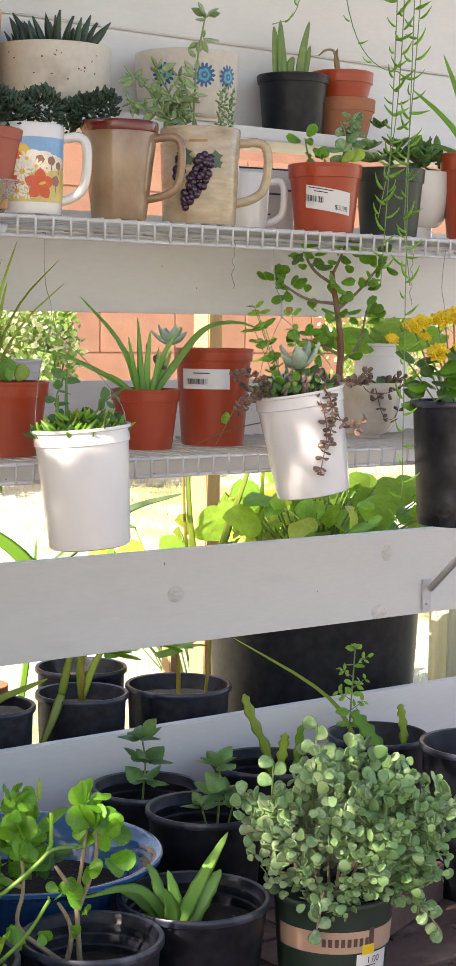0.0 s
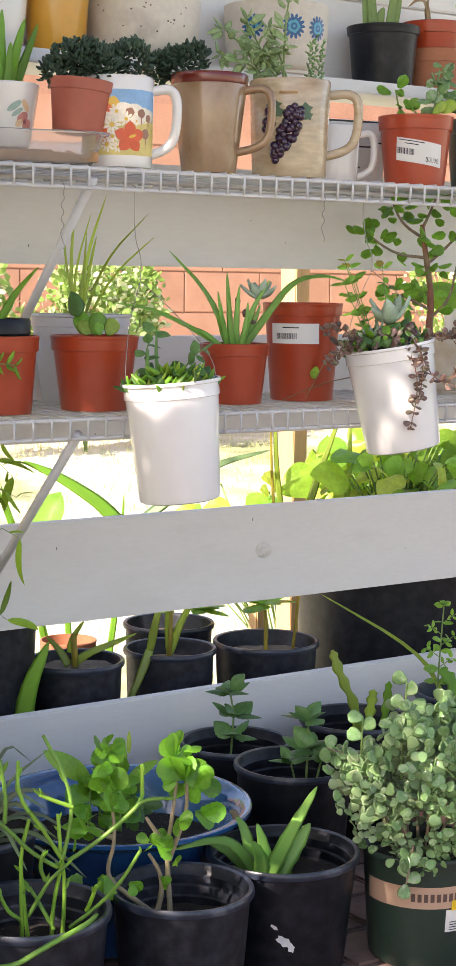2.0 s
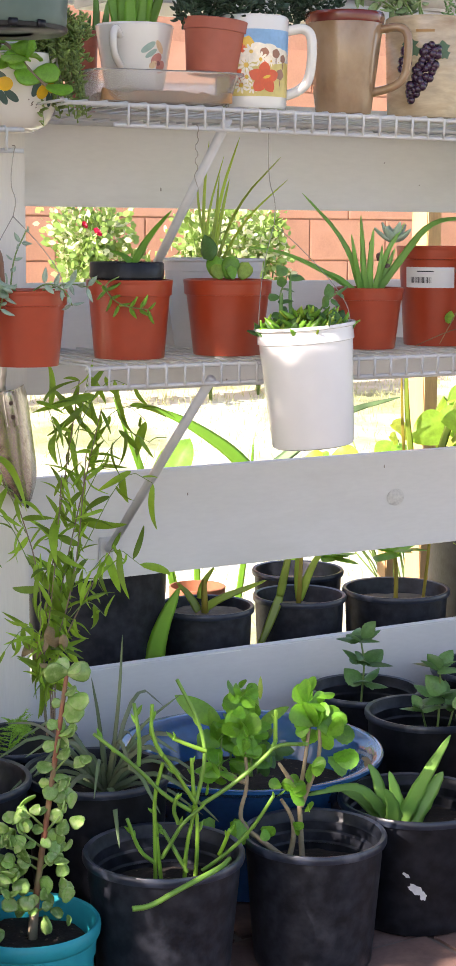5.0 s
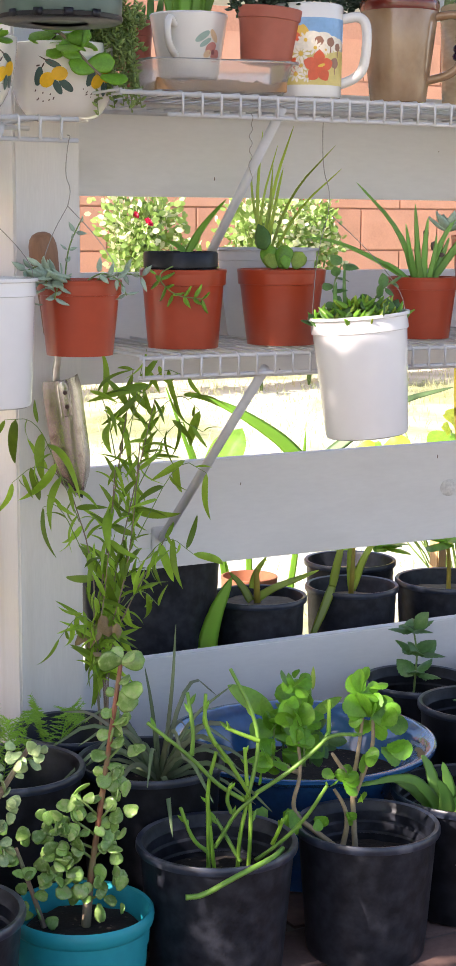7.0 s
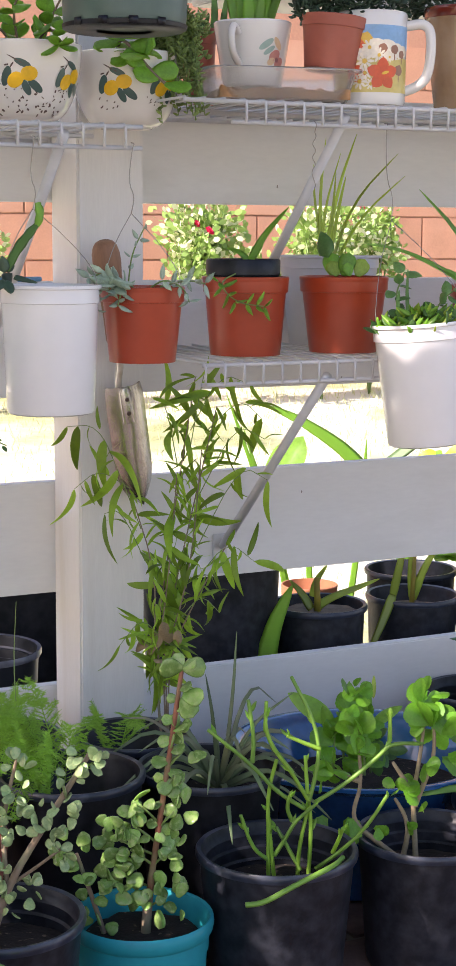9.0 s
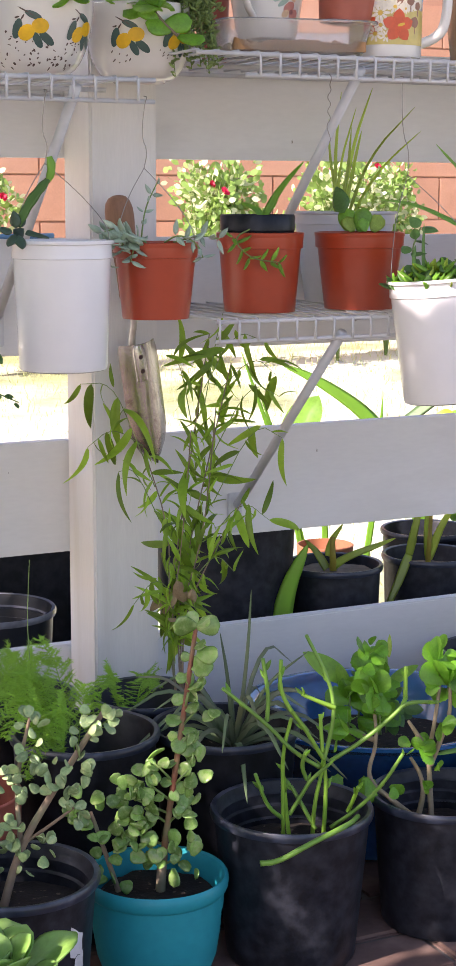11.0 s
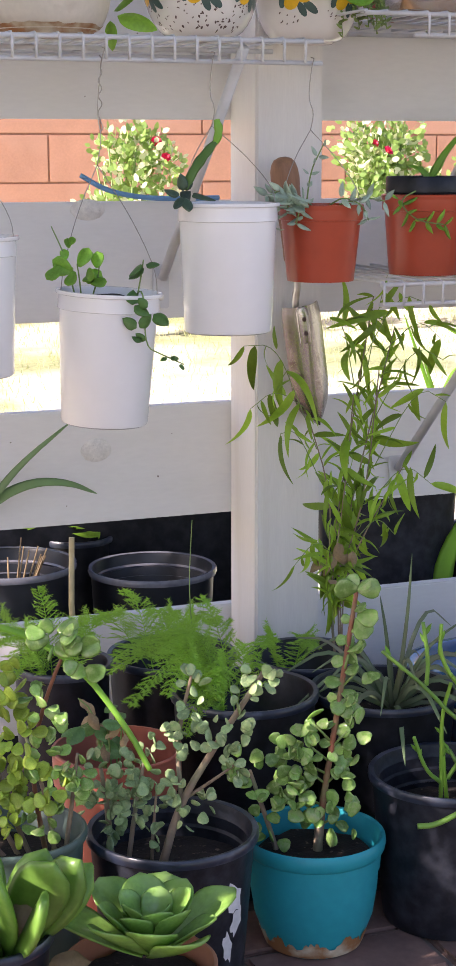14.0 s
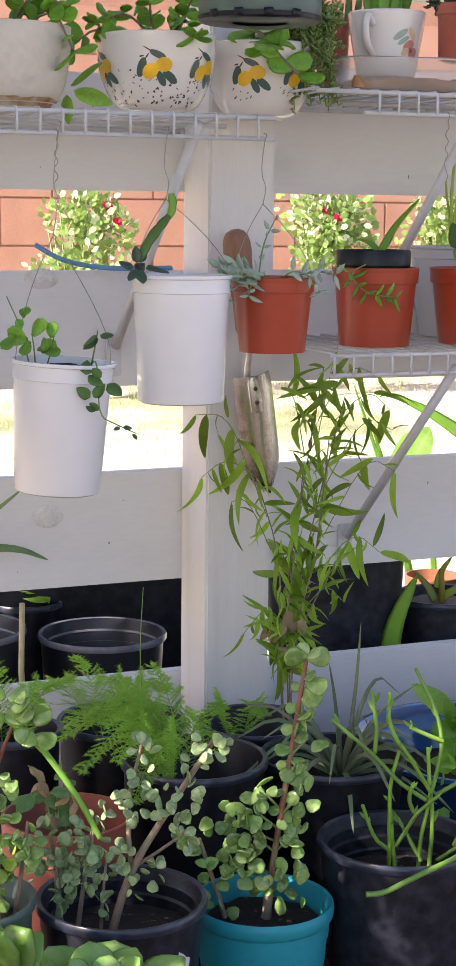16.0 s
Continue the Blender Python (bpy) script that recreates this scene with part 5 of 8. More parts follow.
for i in range(26):
    a = i * 2.4
    u = 0.25 + 1.35 * (i / 26)
    L = rnd.uniform(9, 16)
    d = Vector((math.cos(a), math.sin(a) * 0.8, 0))
    b = V(1.0, -.5, h - 2.6)
    tip = b + d * L * 0.0098 + V(0, 0, L * (u * 0.60 - 0.42))
    mid = b + d * L * 0.0048 + V(0, 0, L * u * 0.52)
    part("leaf", ribbon([b, mid, tip], rnd.uniform(.0060, .0090), 0.12, steps=2), SPIKY, air)
for pts in ([(1, 0, -2), (.3, 0, 6), (-.6, 0, 11)], [(1.4, 0, -2), (2.6, 0, 8), (3.0, 0, 16)], [(1.6, 0, -2), (4.6, -.5, 5), (9.6, -1, 9)], [(0, 0, -2), (-6, .5, 5.6), (-10.5, .8, 5.5)]):
    part("leaf", ribbon([V(x, y, z + h) for x, y, z in pts], 0.0055, 0.12), SPIKY, air)


# asparagus fern
def frond(t, pts, length, needles=13, branches=22, w=0.045):
    """One flat, lacy spray: a wiry rib, side ribs and needles."""
    pp = [Vector(p) for p in pts]
    bm = tube(pp, 0.0008, 4, end=0.0004, smooth_steps=1)
    for i in range(branches):
        f = 0.22 + 0.78 * i / (branches - 1)
        p, d = along(pp, f)
        s = d.cross(Vector((0.1, -0.3, 1))).normalized()
        for sg in (-1, 1):
            bl = w * (1 - 0.75 * abs(f - 0.35)) * rnd.uniform(0.6, 1.1) * (1.15 - f * 0.8)
            q = (s * sg * 0.85 + d * 0.6 + V(0, 0, rnd.uniform(-30, 25))).normalized()
            for k in range(needles):
                g = (k + 1) / needles
                r = p + q * bl * g
                for sg2 in (-1, 1):
                    u = (q * 0.6 + q.cross(Vector((0, 0, 1))) * sg2 + V(0, 0, rnd.uniform(-45, 45))).normalized()
                    e = r + u * rnd.uniform(0.004, 0.0075)
                    n = u.cross(Vector((0.2, -0.8, 0.5))).normalized() * 0.00045
                    bm.faces.new([bm.verts.new(v) for v in (r - n, r + n, e)])
            e = p + q * bl
            n = q.cross(Vector((0.2, -0.8, 0.5))).normalized() * 0.0004
            bm.faces.new([bm.verts.new(v) for v in (p - n, p + n, e)])
    part("frond", bm, FERN, t)


def ferny(t, arcs):
    h = t["h"] * 100
    for x0, y0, x1, y1, z1, sag in arcs:
        a, e = V(x0, y0, h - 4), V(x1, y1, h + z1)
        m = a.lerp(e, 0.5) + V(0, 0, sag)
        frond(t, [a, m, e], (e - a).length)


ferny(fern, [(-2, 0, -14, -3, 4.5, 8), (-3, -1, -12, -7, 0.5, 7), (-3, 0, -8, -8, 2, 7), (-2, -2, -3, -7, 1.5, 6), (-3, 1, -11, 3, 8, 6), (-1, 1, -5, 3, 9.5, 4), (-2, 0, -7, -2, 7, 5), (-3, -1, -15, 0, 2, 7), (-1, 0, 1.5, -4, 4, 6), (-2, -2, -6, -9, -2, 6), (-3, 0, -9.5, -4, 5, 7)])
stem(fern, [V(-5, 1, fern["h"] * 100 - 3), V(-6.5, 2, fern["h"] * 100 + 10), V(-6, 2, fern["h"] * 100 + 19)], 0.0007, GREEN_STEM, 0.0004)
ferny(behind_fern, [(-2, 0, -12, -2, 4, 5), (-1, 0, 2, -5, 3, 6), (0, 0, 6, -4, 5, 5), (-2, 0, -6, 2, 7, 4)])
ferny(small_left, [(-1, 0, -7, -3, 3, 5), (0, 0, 4, -4, 4, 5), (-1, 0, -3, 2, 8, 4), (0, 0, 7, 0, 6, 4), (-1, -1, -5, -7, 0, 5), (-2, 0, -12, -2, 5, 5)])
ferny(by_post, [(-2, 0, 1, -6, 2.5, 4), (-3, -1, -5.5, -7, 3, 4)])

# lance-leaved plant climbing in front of the post
h = by_post["h"] * 100


def lances(pts, n, start, size, r=0.0013, wild=1.0):
    pp = stem(by_post, [V(x, y, z + h) for x, y, z in pts], r, WOODY if r > .001 else GREEN_STEM, r * .5, 5, name="stem" if r > .001 else "twig")
    n = max(3, int(n * 1.95))
    for i in range(n):
        p, d = along(pp, min(1, start + (1 - start) * (i + rnd.uniform(-.2, .2)) / (n - 1)))
        q = Vector((rnd.choice((-1, 1)) * rnd.uniform(.1, .6), rnd.uniform(-.7, .3), rnd.choice((.9, .2, -.5, -1.0, -1.7)) + rnd.uniform(-.3, .3) - .3 * (1 - wild)))
        leaf(by_post, rnd.choice((LANCE, LANCE_HUNG)), p, q + d * .15, size * rnd.choice((.42, .52, .62, .75, 1.0)), rnd.uniform(-.9, .9), rnd.uniform(.8, 1.2))


for pts, n, s0, size in (([(4.5, 1, -10), (2.6, 0, 9), (4, 0, 21), (7.6, -.5, 44.5)], 30, .34, 6.6), ([(4.8, 1, -10), (3.4, 0, 9), (5.6, -.5, 21), (10.2, -1, 41)], 26, .36, 6.6), ([(4.5, 1, -10), (2.4, 0, 9), (3.0, -1, 20), (-.4, -1, 31)], 16, .4, 5.4), ([(5, 1, -10), (3.6, 0, 9), (7, -1, 20), (8.4, -1, 36)], 22, .36, 6.0), ([(4.4, 1, -10), (2.6, 0, 8), (4.2, -1.5, 18), (5.4, -1.5, 33)], 20, .38, 5.6), ([(4.8, 1, -10), (4, 0, 9), (7.6, -1, 17), (11.4, -1.5, 24)], 12, .5, 5.6)):
    lances(pts, n, s0, size * .01)
for pts, n in (([(1, -1, 26), (-1.6, -1.5, 33), (-4.1, -2, 38.8), (-7.8, -2, 38.6)], 5), ([(-.4, -1, 31), (-4, -2, 33.5), (-7, -2, 31)], 4), ([(1.5, -1, 22), (-1.4, -2, 28.6), (-3.4, -2, 28)], 3), ([(7, -1, 38), (10.6, -1, 45), (14.2, -1, 43.6)], 4), ([(8, -1, 30), (12.5, -1.5, 39), (16, -1.5, 37)], 4), ([(8, -1, 24), (13, -1.5, 34), (16.4, -1.5, 32)], 4), ([(8, -1, 20), (11.6, -1.5, 24.6), (14.8, -1.5, 22)], 4), ([(6, -1, 15), (8.4, -1.5, 18), (10.6, -1.5, 15.6)], 3), ([(3, -1, 13), (1.0, -1.6, 15), (-1.6, -1.6, 11.6)], 3), ([(5.4, -1, 34), (4, -1, 41.6), (2.4, -1, 42)], 4), ([(7, -1, 36), (8.4, -1, 44), (9.2, -1, 47)], 3), ([(9, -1, 38), (13, -1, 42), (15.6, -1, 39.5)], 4)):
    lances(pts, n, .35, .068, .0007, .5)
for i in range(16):
    leaf(by_post, DRY_OVAL if i % 3 == 0 else LANCE_HUNG, V(rnd.uniform(1, 5.6), rnd.uniform(-2, 1), h + rnd.uniform(8, 18)), (rnd.uniform(-1, 1), -.3, rnd.uniform(-1, .4)), rnd.uniform(.022, .038))

# blue bowl
h = blue_bowl["h"] * 100
SWORD = thin_mesh("leaf", FRESH, oval, 0.36, 0.3, 0.14, 12, 4)
for x, y, z, d, k in ((-3.3, 0, 3.0, (-.8, -.1, .62), .075), (-1.0, 1, 2.4, (.05, -.1, 1), .060), (.4, 0, 2.4, (.35, -.2, .9), .055), (-3.4, -1, 1.4, (-.3, -.4, .8), .05), (1.6, 1, 2.4, (.7, -.1, .7), .05), (-1.6, -2, 1.0, (-.1, -.4, .8), .05)):
    leaf(blue_bowl, SWORD, V(x, y, h + z), d, k, rnd.uniform(-.3, .3))
    stem(blue_bowl, [V(x, y, h - 4), V(x, y, h + z + .2)], .0016, GREEN_STEM)
cluster(blue_bowl, SCALLOP, (-1.0, -1, h + 3.4), 2.6, 16, .030, .7)
cluster(blue_bowl, SCALLOP, (-3.4, -4, h + 1.0), 2.4, 12, .026, .7)
cluster(blue_bowl, DEEP_OVAL, (1.2, -3, h + 1.2), 2.2, 10, .028, .7)
leaf(blue_bowl, SUN_OVAL, V(1.9, 2, h + 5.6), (0.02, 0, 1), 0.034, 0, 0.35)
for x, y in ((-2, 1), (0, -6), (-4, -5)):
    whorled(blue_bowl, (x, y, -2), (x + rnd.uniform(-1, 1), y, rnd.uniform(2, 5)), 3, 0.03, SCALLOP)

# ---------------------------------------------------------------- plants on the middle shelf and in the tubs
def blades(t, specs, w, mat, thick=0.1, teeth=0.0, name="leaf"):
    h = t["h"] * 100
    for pts in specs:
        part(name, ribbon([V(x, y, z + h) for x, y, z in pts], w * rnd.uniform(0.85, 1.15), thick, teeth=teeth), mat, t)


blades(white_grass, [[(-1, 0, -2), (-1.4, 0, 7), (-.6, 0, 15.5)], [(-.5, 0, -2), (.8, 0, 8), (3.5, 0, 16)], [(0, 0, -2), (3, 0, 7), (9, -1, 13.5)], [(0, 0, -2), (-2, 0, 6), (-2.2, 0, 12)], [(.4, 0, -2), (4, 0, 5), (10, 0, 10.5)], [(-1, 0, -2), (.4, 0, 5), (.8, 0, 11)], [(-.6, 0, -2), (-1.0, 0, 5), (1.4, 0, 13.5)], [(-.2, .5, -2), (1.4, .5, 7), (2.2, .5, 10.5)]], 0.0052, SUNNY)
for x, y, z, k, d, me in ((-1.6, -1, .2, .030, (-.1, 0, 1), FRESH_PAD), (-2.2, -1, 2.4, .034, (-.45, 0, 1), DEEP_PAD), (-.2, -1.5, .1, .030, (.15, -.2, 1), FRESH_PAD), (1.5, -1.5, .1, .024, (.5, -.1, 1), SUN_PAD), (.5, -2, .1, .018, (-.2, 0, 1), FRESH_PAD), (-1.0, -1.6, .1, .022, (-.3, 0, 1), SUN_PAD)):
    disc(red_cactus, me, V(x, y, red_cactus["h"] * 100 + z), d, k, .2, name="pad")
blades(red_nested, [[(.6, 0, 2), (2.2, 0, 5), (5.2, -.5, 8.4)], [(.4, 0, 2), (1.6, 0, 3.2), (2.2, 0, 4.8)], [(.2, 0, 2), (-.8, 0, 3), (-2.4, 0, 3.4)]], 0.010, FRESH)
pp = stem(red_nested, [V(-1, -4, red_nested["h"] * 100 + .6), V(-3.6, -6.0, red_nested["h"] * 100 - .6), V(-1.5, -6.4, red_nested["h"] * 100 - 3), V(2.0, -6.4, red_nested["h"] * 100 - 3.4)], 0.001, GREEN_STEM, 0.0007)
paired(red_nested, pp, FRESH_POINT, 7, 0.019, 0.3)
blades(red_aloe, [[(1, 0, -1), (4.4, -.5, 4), (7.8, -1, 8.6), (12.2, -1, 9.4), (15.6, -1, 8.4)], [(-1, 0, -1), (-4.0, 0, .9), (-7.7, -.5, 2.9), (-12, -.8, 4.7), (-16.7, -1, 5.3)], [(-.8, .4, -1), (-3, 0, 6), (-9.2, -.4, 12.4)]], 0.011, ALOE, 0.16, 0.08)
blades(red_aloe, [[(-.8, 0, -1), (-1.8, 0, 3.4), (-2.4, 0, 7)], [(.2, 0, -1), (.2, 0, 4), (.6, 0, 7.8)], [(.8, 0, -1), (2, 0, 4), (4.8, 0, 8.6)], [(-.2, -.8, -1), (-1, -1.4, 3), (-1.2, -1.6, 6)], [(.6, -.8, -1), (1.4, -1.2, 3), (1.6, -1, 5.6)], [(1.2, 0, -1), (2.6, .4, 2.4), (3.6, .4, 5.2)], [(-1.4, 0, -1), (-4, -.4, 1.4), (-6.4, -.6, 2.2)], [(-.4, .5, -1), (-.6, 1, 4), (-1.0, 1, 9.6)]], 0.0085, ALOE, 0.18, 0.1)
tuft(red_aloe, GREY_POINT, V(3.6, 1.2, red_aloe["h"] * 100 + 6.2), 9, 0.036, 0.8, width=1.3)
stem(red_aloe, [V(1.4, 1, red_aloe["h"] * 100 - 1), V(3.4, 1.2, red_aloe["h"] * 100 + 6.4)], 0.002, GREEN_STEM)
for x, z in ((1.4, 4.5), (2.6, 3.0), (.4, 6)):
    leaf(red_aloe, PURPLE_PAD, V(x, .5, red_aloe["h"] * 100 + z - 1), (.1, 0, 1), 0.012)

SUN_POINT = pad_mesh("leaf", SUNNY, 0.30, 0.2, 0.08, point=0.1)
h = tub_a["h"] * 100
for i in range(200):
    a = rnd.uniform(0, 6.28)
    r = rnd.uniform(.5, 5.6)
    leaf(tub_a, (FRESH_POINT, SUN_POINT, DEEP_PAD, FRESH_POINT)[i % 4], V(r * math.cos(a), r * math.sin(a), h - 1 + rnd.uniform(-.2, 2.6 - r * .3)), rand_dir(0.55), rnd.uniform(.012, .026))
blades(tub_a, [[(-1.5, 0, -1), (-1.6, 0, 3), (-1.2, 0, 6.5)], [(-2.4, 0, -1), (-2.8, 0, 2), (-2.4, 0, 4)]], 0.006, DEEP, 0.4)
pp = stem(tub_a, [V(-2, 1, h), V(-3, 1, h + 3), V(-1.5, 1, h + 6)], 0.001, GREEN_STEM)
paired(tub_a, pp, MINT_LEAF, 4, 0.022, 0.2)
pp = stem(tub_a, [V(1, 1, h), V(3, 1, h + 2.5), V(4.4, 1, h + 3.4)], 0.001, GREEN_STEM)
paired(tub_a, pp, MINT_LEAF, 4, 0.022, 0.2)

h = tub_b["h"] * 100
for i in range(150):
    a = rnd.uniform(0, 6.28)
    r = rnd.uniform(1, 6.2)
    leaf(tub_b, (PURPLE_PAD, DEEP_PAD, FRESH_PAD, DEEP_PAD)[i % 4], V(r * math.cos(a) - .6, r * math.sin(a), h + rnd.uniform(-.6, 2.4 - r * .2)), rand_dir(0.5), rnd.uniform(.009, .019))
for x0, pts in ((0, [(2, -5.4, 0.6), (2.6, -6.6, -1.6), (2.4, -6.3, -4.4), (1.2, -6.2, -7.4)]), (1, [(2.4, -5.4, .6), (3, -6.5, -4), (5.5, -6.2, -6.2), (7, -5.5, -4.4)]), (2, [(-4.4, -3.5, .6), (-7.2, -4, 1), (-9.6, -4, -1)]), (3, [(-4, -3, .8), (-7, -3, 3.8), (-9, -3, 3.4)]), (4, [(6.0, -1, .6), (8, -2, -.4), (9.6, -2, 1)]), (5, [(1, -5.4, .6), (1.8, -6.4, -5), (-.4, -6.2, -11)])):
    pp = stem(tub_b, [V(x, y, z + h) for x, y, z in pts], 0.0009, RED_STEM, 0.0006, 5)
    paired(tub_b, pp, PURPLE_PAD, 11, 0.0105, 0.12, 0.2, 0.7)
tuft(tub_b, GREY_POINT, V(.6, -.5, h + 3.0), 11, 0.046, 0.9, width=1.3)
tuft(tub_b, GREY_POINT, V(-2.0, 0, h + 1.2), 8, 0.030, 0.8, width=1.3)
stem(tub_b, [V(.2, 0, h - 1), V(.5, -.4, h + 3.4)], 0.002, GREEN_STEM)
blades(tub_b, [[(-1, 0, 0), (-1.2, 0, 3), (-1, 0, 6)]], 0.006, GREY_LEAF, 0.4)
for x, z in ((-4.5, 9), (-3.6, 11), (-4.0, 12), (1.0, 10.5), (-3.0, 9.4)):
    pp = stem(tub_b, [V(x * .5, 1, h), V(x, 1, h + z)], 0.0008, GREEN_STEM, 0.0005, 5)
    paired(tub_b, pp, OVAL_LEAF, 4, 0.02, 0.35)
    leaf(tub_b, HEART_YELLOW, pp[-1], rand_dir(.6), 0.014)

# dry stems caught on the tall red pot
for pts in ([(2.4, -6.5, -6.9), (.5, -6.6, -10.5), (-.9, -6.5, -13.2)], [(6.9, -6.5, -9.9), (1.3, -6.6, -11.0), (-4.2, -6.5, -13.4)]):
    stem(red_tall, [V(x, y, z + red_tall["h"] * 100) for x, y, z in pts], 0.0009, DRY_LEAF, 0.0006, 5)
disc(red_tall, OVAL_LEAF, V(.2, -6.7, red_tall["h"] * 100 - 10.4), (.1, 0, 1), .026, .2)

# jade tree in the cream bowl
h = cream_bowl["h"] * 100
trunk = stem(cream_bowl, [V(-4.0, 0, h - 1), V(-3.6, 0, h + 6), V(-4.8, 0, h + 13), V(-5.4, 0, h + 17)], 0.0064, RED_STEM, 0.0032)
for pts in ([(-6.2, 0, 12), (-11, 0, 12.4), (-15.6, 0, 15.5)], [(-6, 0, 11), (-2.6, -.5, 14), (.6, -.5, 18)], [(-6.8, 0, 15), (-10, 0, 17), (-11.5, 0, 20)], [(-7, 0, 16), (-6, 0, 18), (-4.6, 0, 21.5)], [(-5.2, 0, 3), (-2.4, -.5, 5.5), (-1.4, -.5, 11)], [(-5.2, 0, 4), (-9, -.5, 6), (-11.5, -.5, 6.5)]):
    pp = stem(cream_bowl, [V(x + 1.5, y, z + h) for x, y, z in pts], 0.0028, WOODY, 0.0014)
    for f in (.5, .7, .85, 1):
        q, d = along(pp, f)
        cluster(cream_bowl, FRESH_PAD, q * 100, 1.7, 3 if f < 1 else 6, .0225, .6)
for f in (.3, .45, .6, .75, .9):
    q, d = along(trunk, f)
    cluster(cream_bowl, FRESH_PAD, q * 100, 1.8, 4, .021, .6)
for i in range(24):
    a = rnd.uniform(0, 6.28)
    leaf(cream_bowl, PURPLE_PAD if i % 2 else DEEP_PAD, V(4 * math.cos(a), 4 * math.sin(a), h - .4), rand_dir(.5), rnd.uniform(.014, .024))
for pts in ([(0, -5.4, .2), (.4, -6.4, -2), (1.2, -6.3, -5), (3, -6.2, -5.6), (3.8, -6, -4)], [(2.5, -4.8, .2), (4, -5.8, 1), (5.2, -5.4, .6)], [(-2, -5.2, .2), (-1, -6.4, -1.6), (2.6, -6.4, -1.4), (4.4, -5.6, 0)]):
    pp = stem(cream_bowl, [V(x, y, z + h) for x, y, z in pts], 0.0008, RED_STEM, 0.0005, 5)
    paired(cream_bowl, pp, PURPLE_PAD, 5, 0.011, 0.3)
for a, s, u in ((2.6, .10, .25), (0.4, .12, .35), (1.3, .10, .5), (3.5, .09, .3), (5.2, .09, .3)):
    leaf(white_back, HEART_FRESH, V(2 * math.cos(a), 2 * math.sin(a) - 2, white_back["h"] * 100), (math.cos(a), math.sin(a) * .5, u), s, 0, 0.75)

# yellow flowers
h = marigold["h"] * 100
PETALS = pad_mesh("petal", PETAL, 0.85, 0.14, 0.1, rings=3, seg=5)
for i, (x, y, z, r) in enumerate(((-8.9, -4, 10.6, 2.2), (-5.2, -4, 11.4, 2.1), (-2.8, -4, 12.2, 2.2), (-5.2, -4.5, 6.9, 2.4), (-11.9, -4, 8.8, 1.3), (-6.9, -3.6, 9.2, 1.3), (-.4, -3, 9.6, 2.3), (2.5, -4, 11.4, 2.3), (4.5, -3, 8, 2.2), (-4.2, -4.2, 12.0, 1.9), (-1.6, -4.4, 7.6, 2.0), (-7.6, -4, 11.2, 1.8), (1.2, -4.6, 8.6, 1.9))):
    c = V(x, y, z + h)
    pp = stem(marigold, [V(x * .3, y * .3, h - 1), V(x * .7, y * .6, h + z * .55), c], 0.0013, GREEN_STEM, 0.001)
    flower = part("flower", lathe([(0, -.005), (.006, -.003), (.007, 0), (.004, .003), (0, .004)], 12), PETAL, marigold, "bright yellow ruffled flower")
    flower.matrix_basis = Matrix.Translation(c) @ pose(0, 0, 0, rnd.uniform(25, 65), 0, rnd.uniform(-30, 30))
    for k in range(46):
        f = k / 46
        a = k * 2.4
        o = new("petal", PETALS)
        o.parent = flower
        o.matrix_basis = aim(Vector((math.cos(a), math.sin(a), 0)) * 0.004 * f, (math.cos(a), math.sin(a), 1.6 - 1.75 * f), r * 0.0062 * (0.55 + 0.45 * f))
for i in range(60):
    p = V(rnd.uniform(-8, 6.5), rnd.uniform(-6, 4), h + rnd.uniform(-.6, 7))
    leaf(marigold, (DEEP_OVAL, SCALLOP, DEEP_OVAL)[i % 3], p, rand_dir(.3), rnd.uniform(.025, .042))

# hung red pot, trailing grey leaves
h = red_hung["h"] * 100
for pts in ([(-2, -2, 0), (-4.0, -3.8, 1.0), (-5.4, -4.4, -1.0), (-4.8, -4.8, -2.4)], [(-1, -2.5, 0), (-2, -4.6, .6), (-2.6, -5.4, -2)], [(-2, -2, 0), (-4.2, -2.6, 1.6), (-5.8, -2.6, 1.0)], [(1, -3, 0), (2.6, -5, 1), (4.6, -4.6, 0), (5.2, -4, -1.6)], [(2, -1, 0), (5, -2.4, .8), (7.0, -2.6, .4)], [(-1.6, 0, 0), (-1.2, 0, 3.6), (.2, 0, 6.4)], [(-2, -3, 0), (-3.4, -4.4, .8), (-3.6, -5, -.8)]):
    pp = stem(red_hung, [V(x, y, z + h) for x, y, z in pts], 0.0010, GREEN_STEM, 0.0007)
    paired(red_hung, pp, GREY_POINT, 5, 0.0165 if pts[-1][2] < 4 else 0.011, 0.3)
for i in range(10):
    leaf(red_hung, GREY_POINT, V(-4.4 + .4 * i, -4.2 + rnd.uniform(-.6, .6), h + rnd.uniform(-.4, 1.0)), (rnd.uniform(-.8, .3), -.5, rnd.uniform(-.5, .3)), 0.028)

h = tub_c["h"] * 100
cluster(tub_c, DARK_PAD, (-4.3, -4, .8 + h), 1.0, 7, .017)
part("stem", ribbon([V(-4.2, -4, h + 1.6), V(-3.2, -4, h + 3.6), V(-2.0, -4, h + 5.2), V(-1.0, -4, h + 6.3)], 0.012, 0.1, shape=lambda f: (.35 + .65 * math.sin(math.pi * min(1, f * .9 + .05))) * (1 + .08 * math.cos(26 * f)), channel=0, steps=3), DEEP, tub_c)
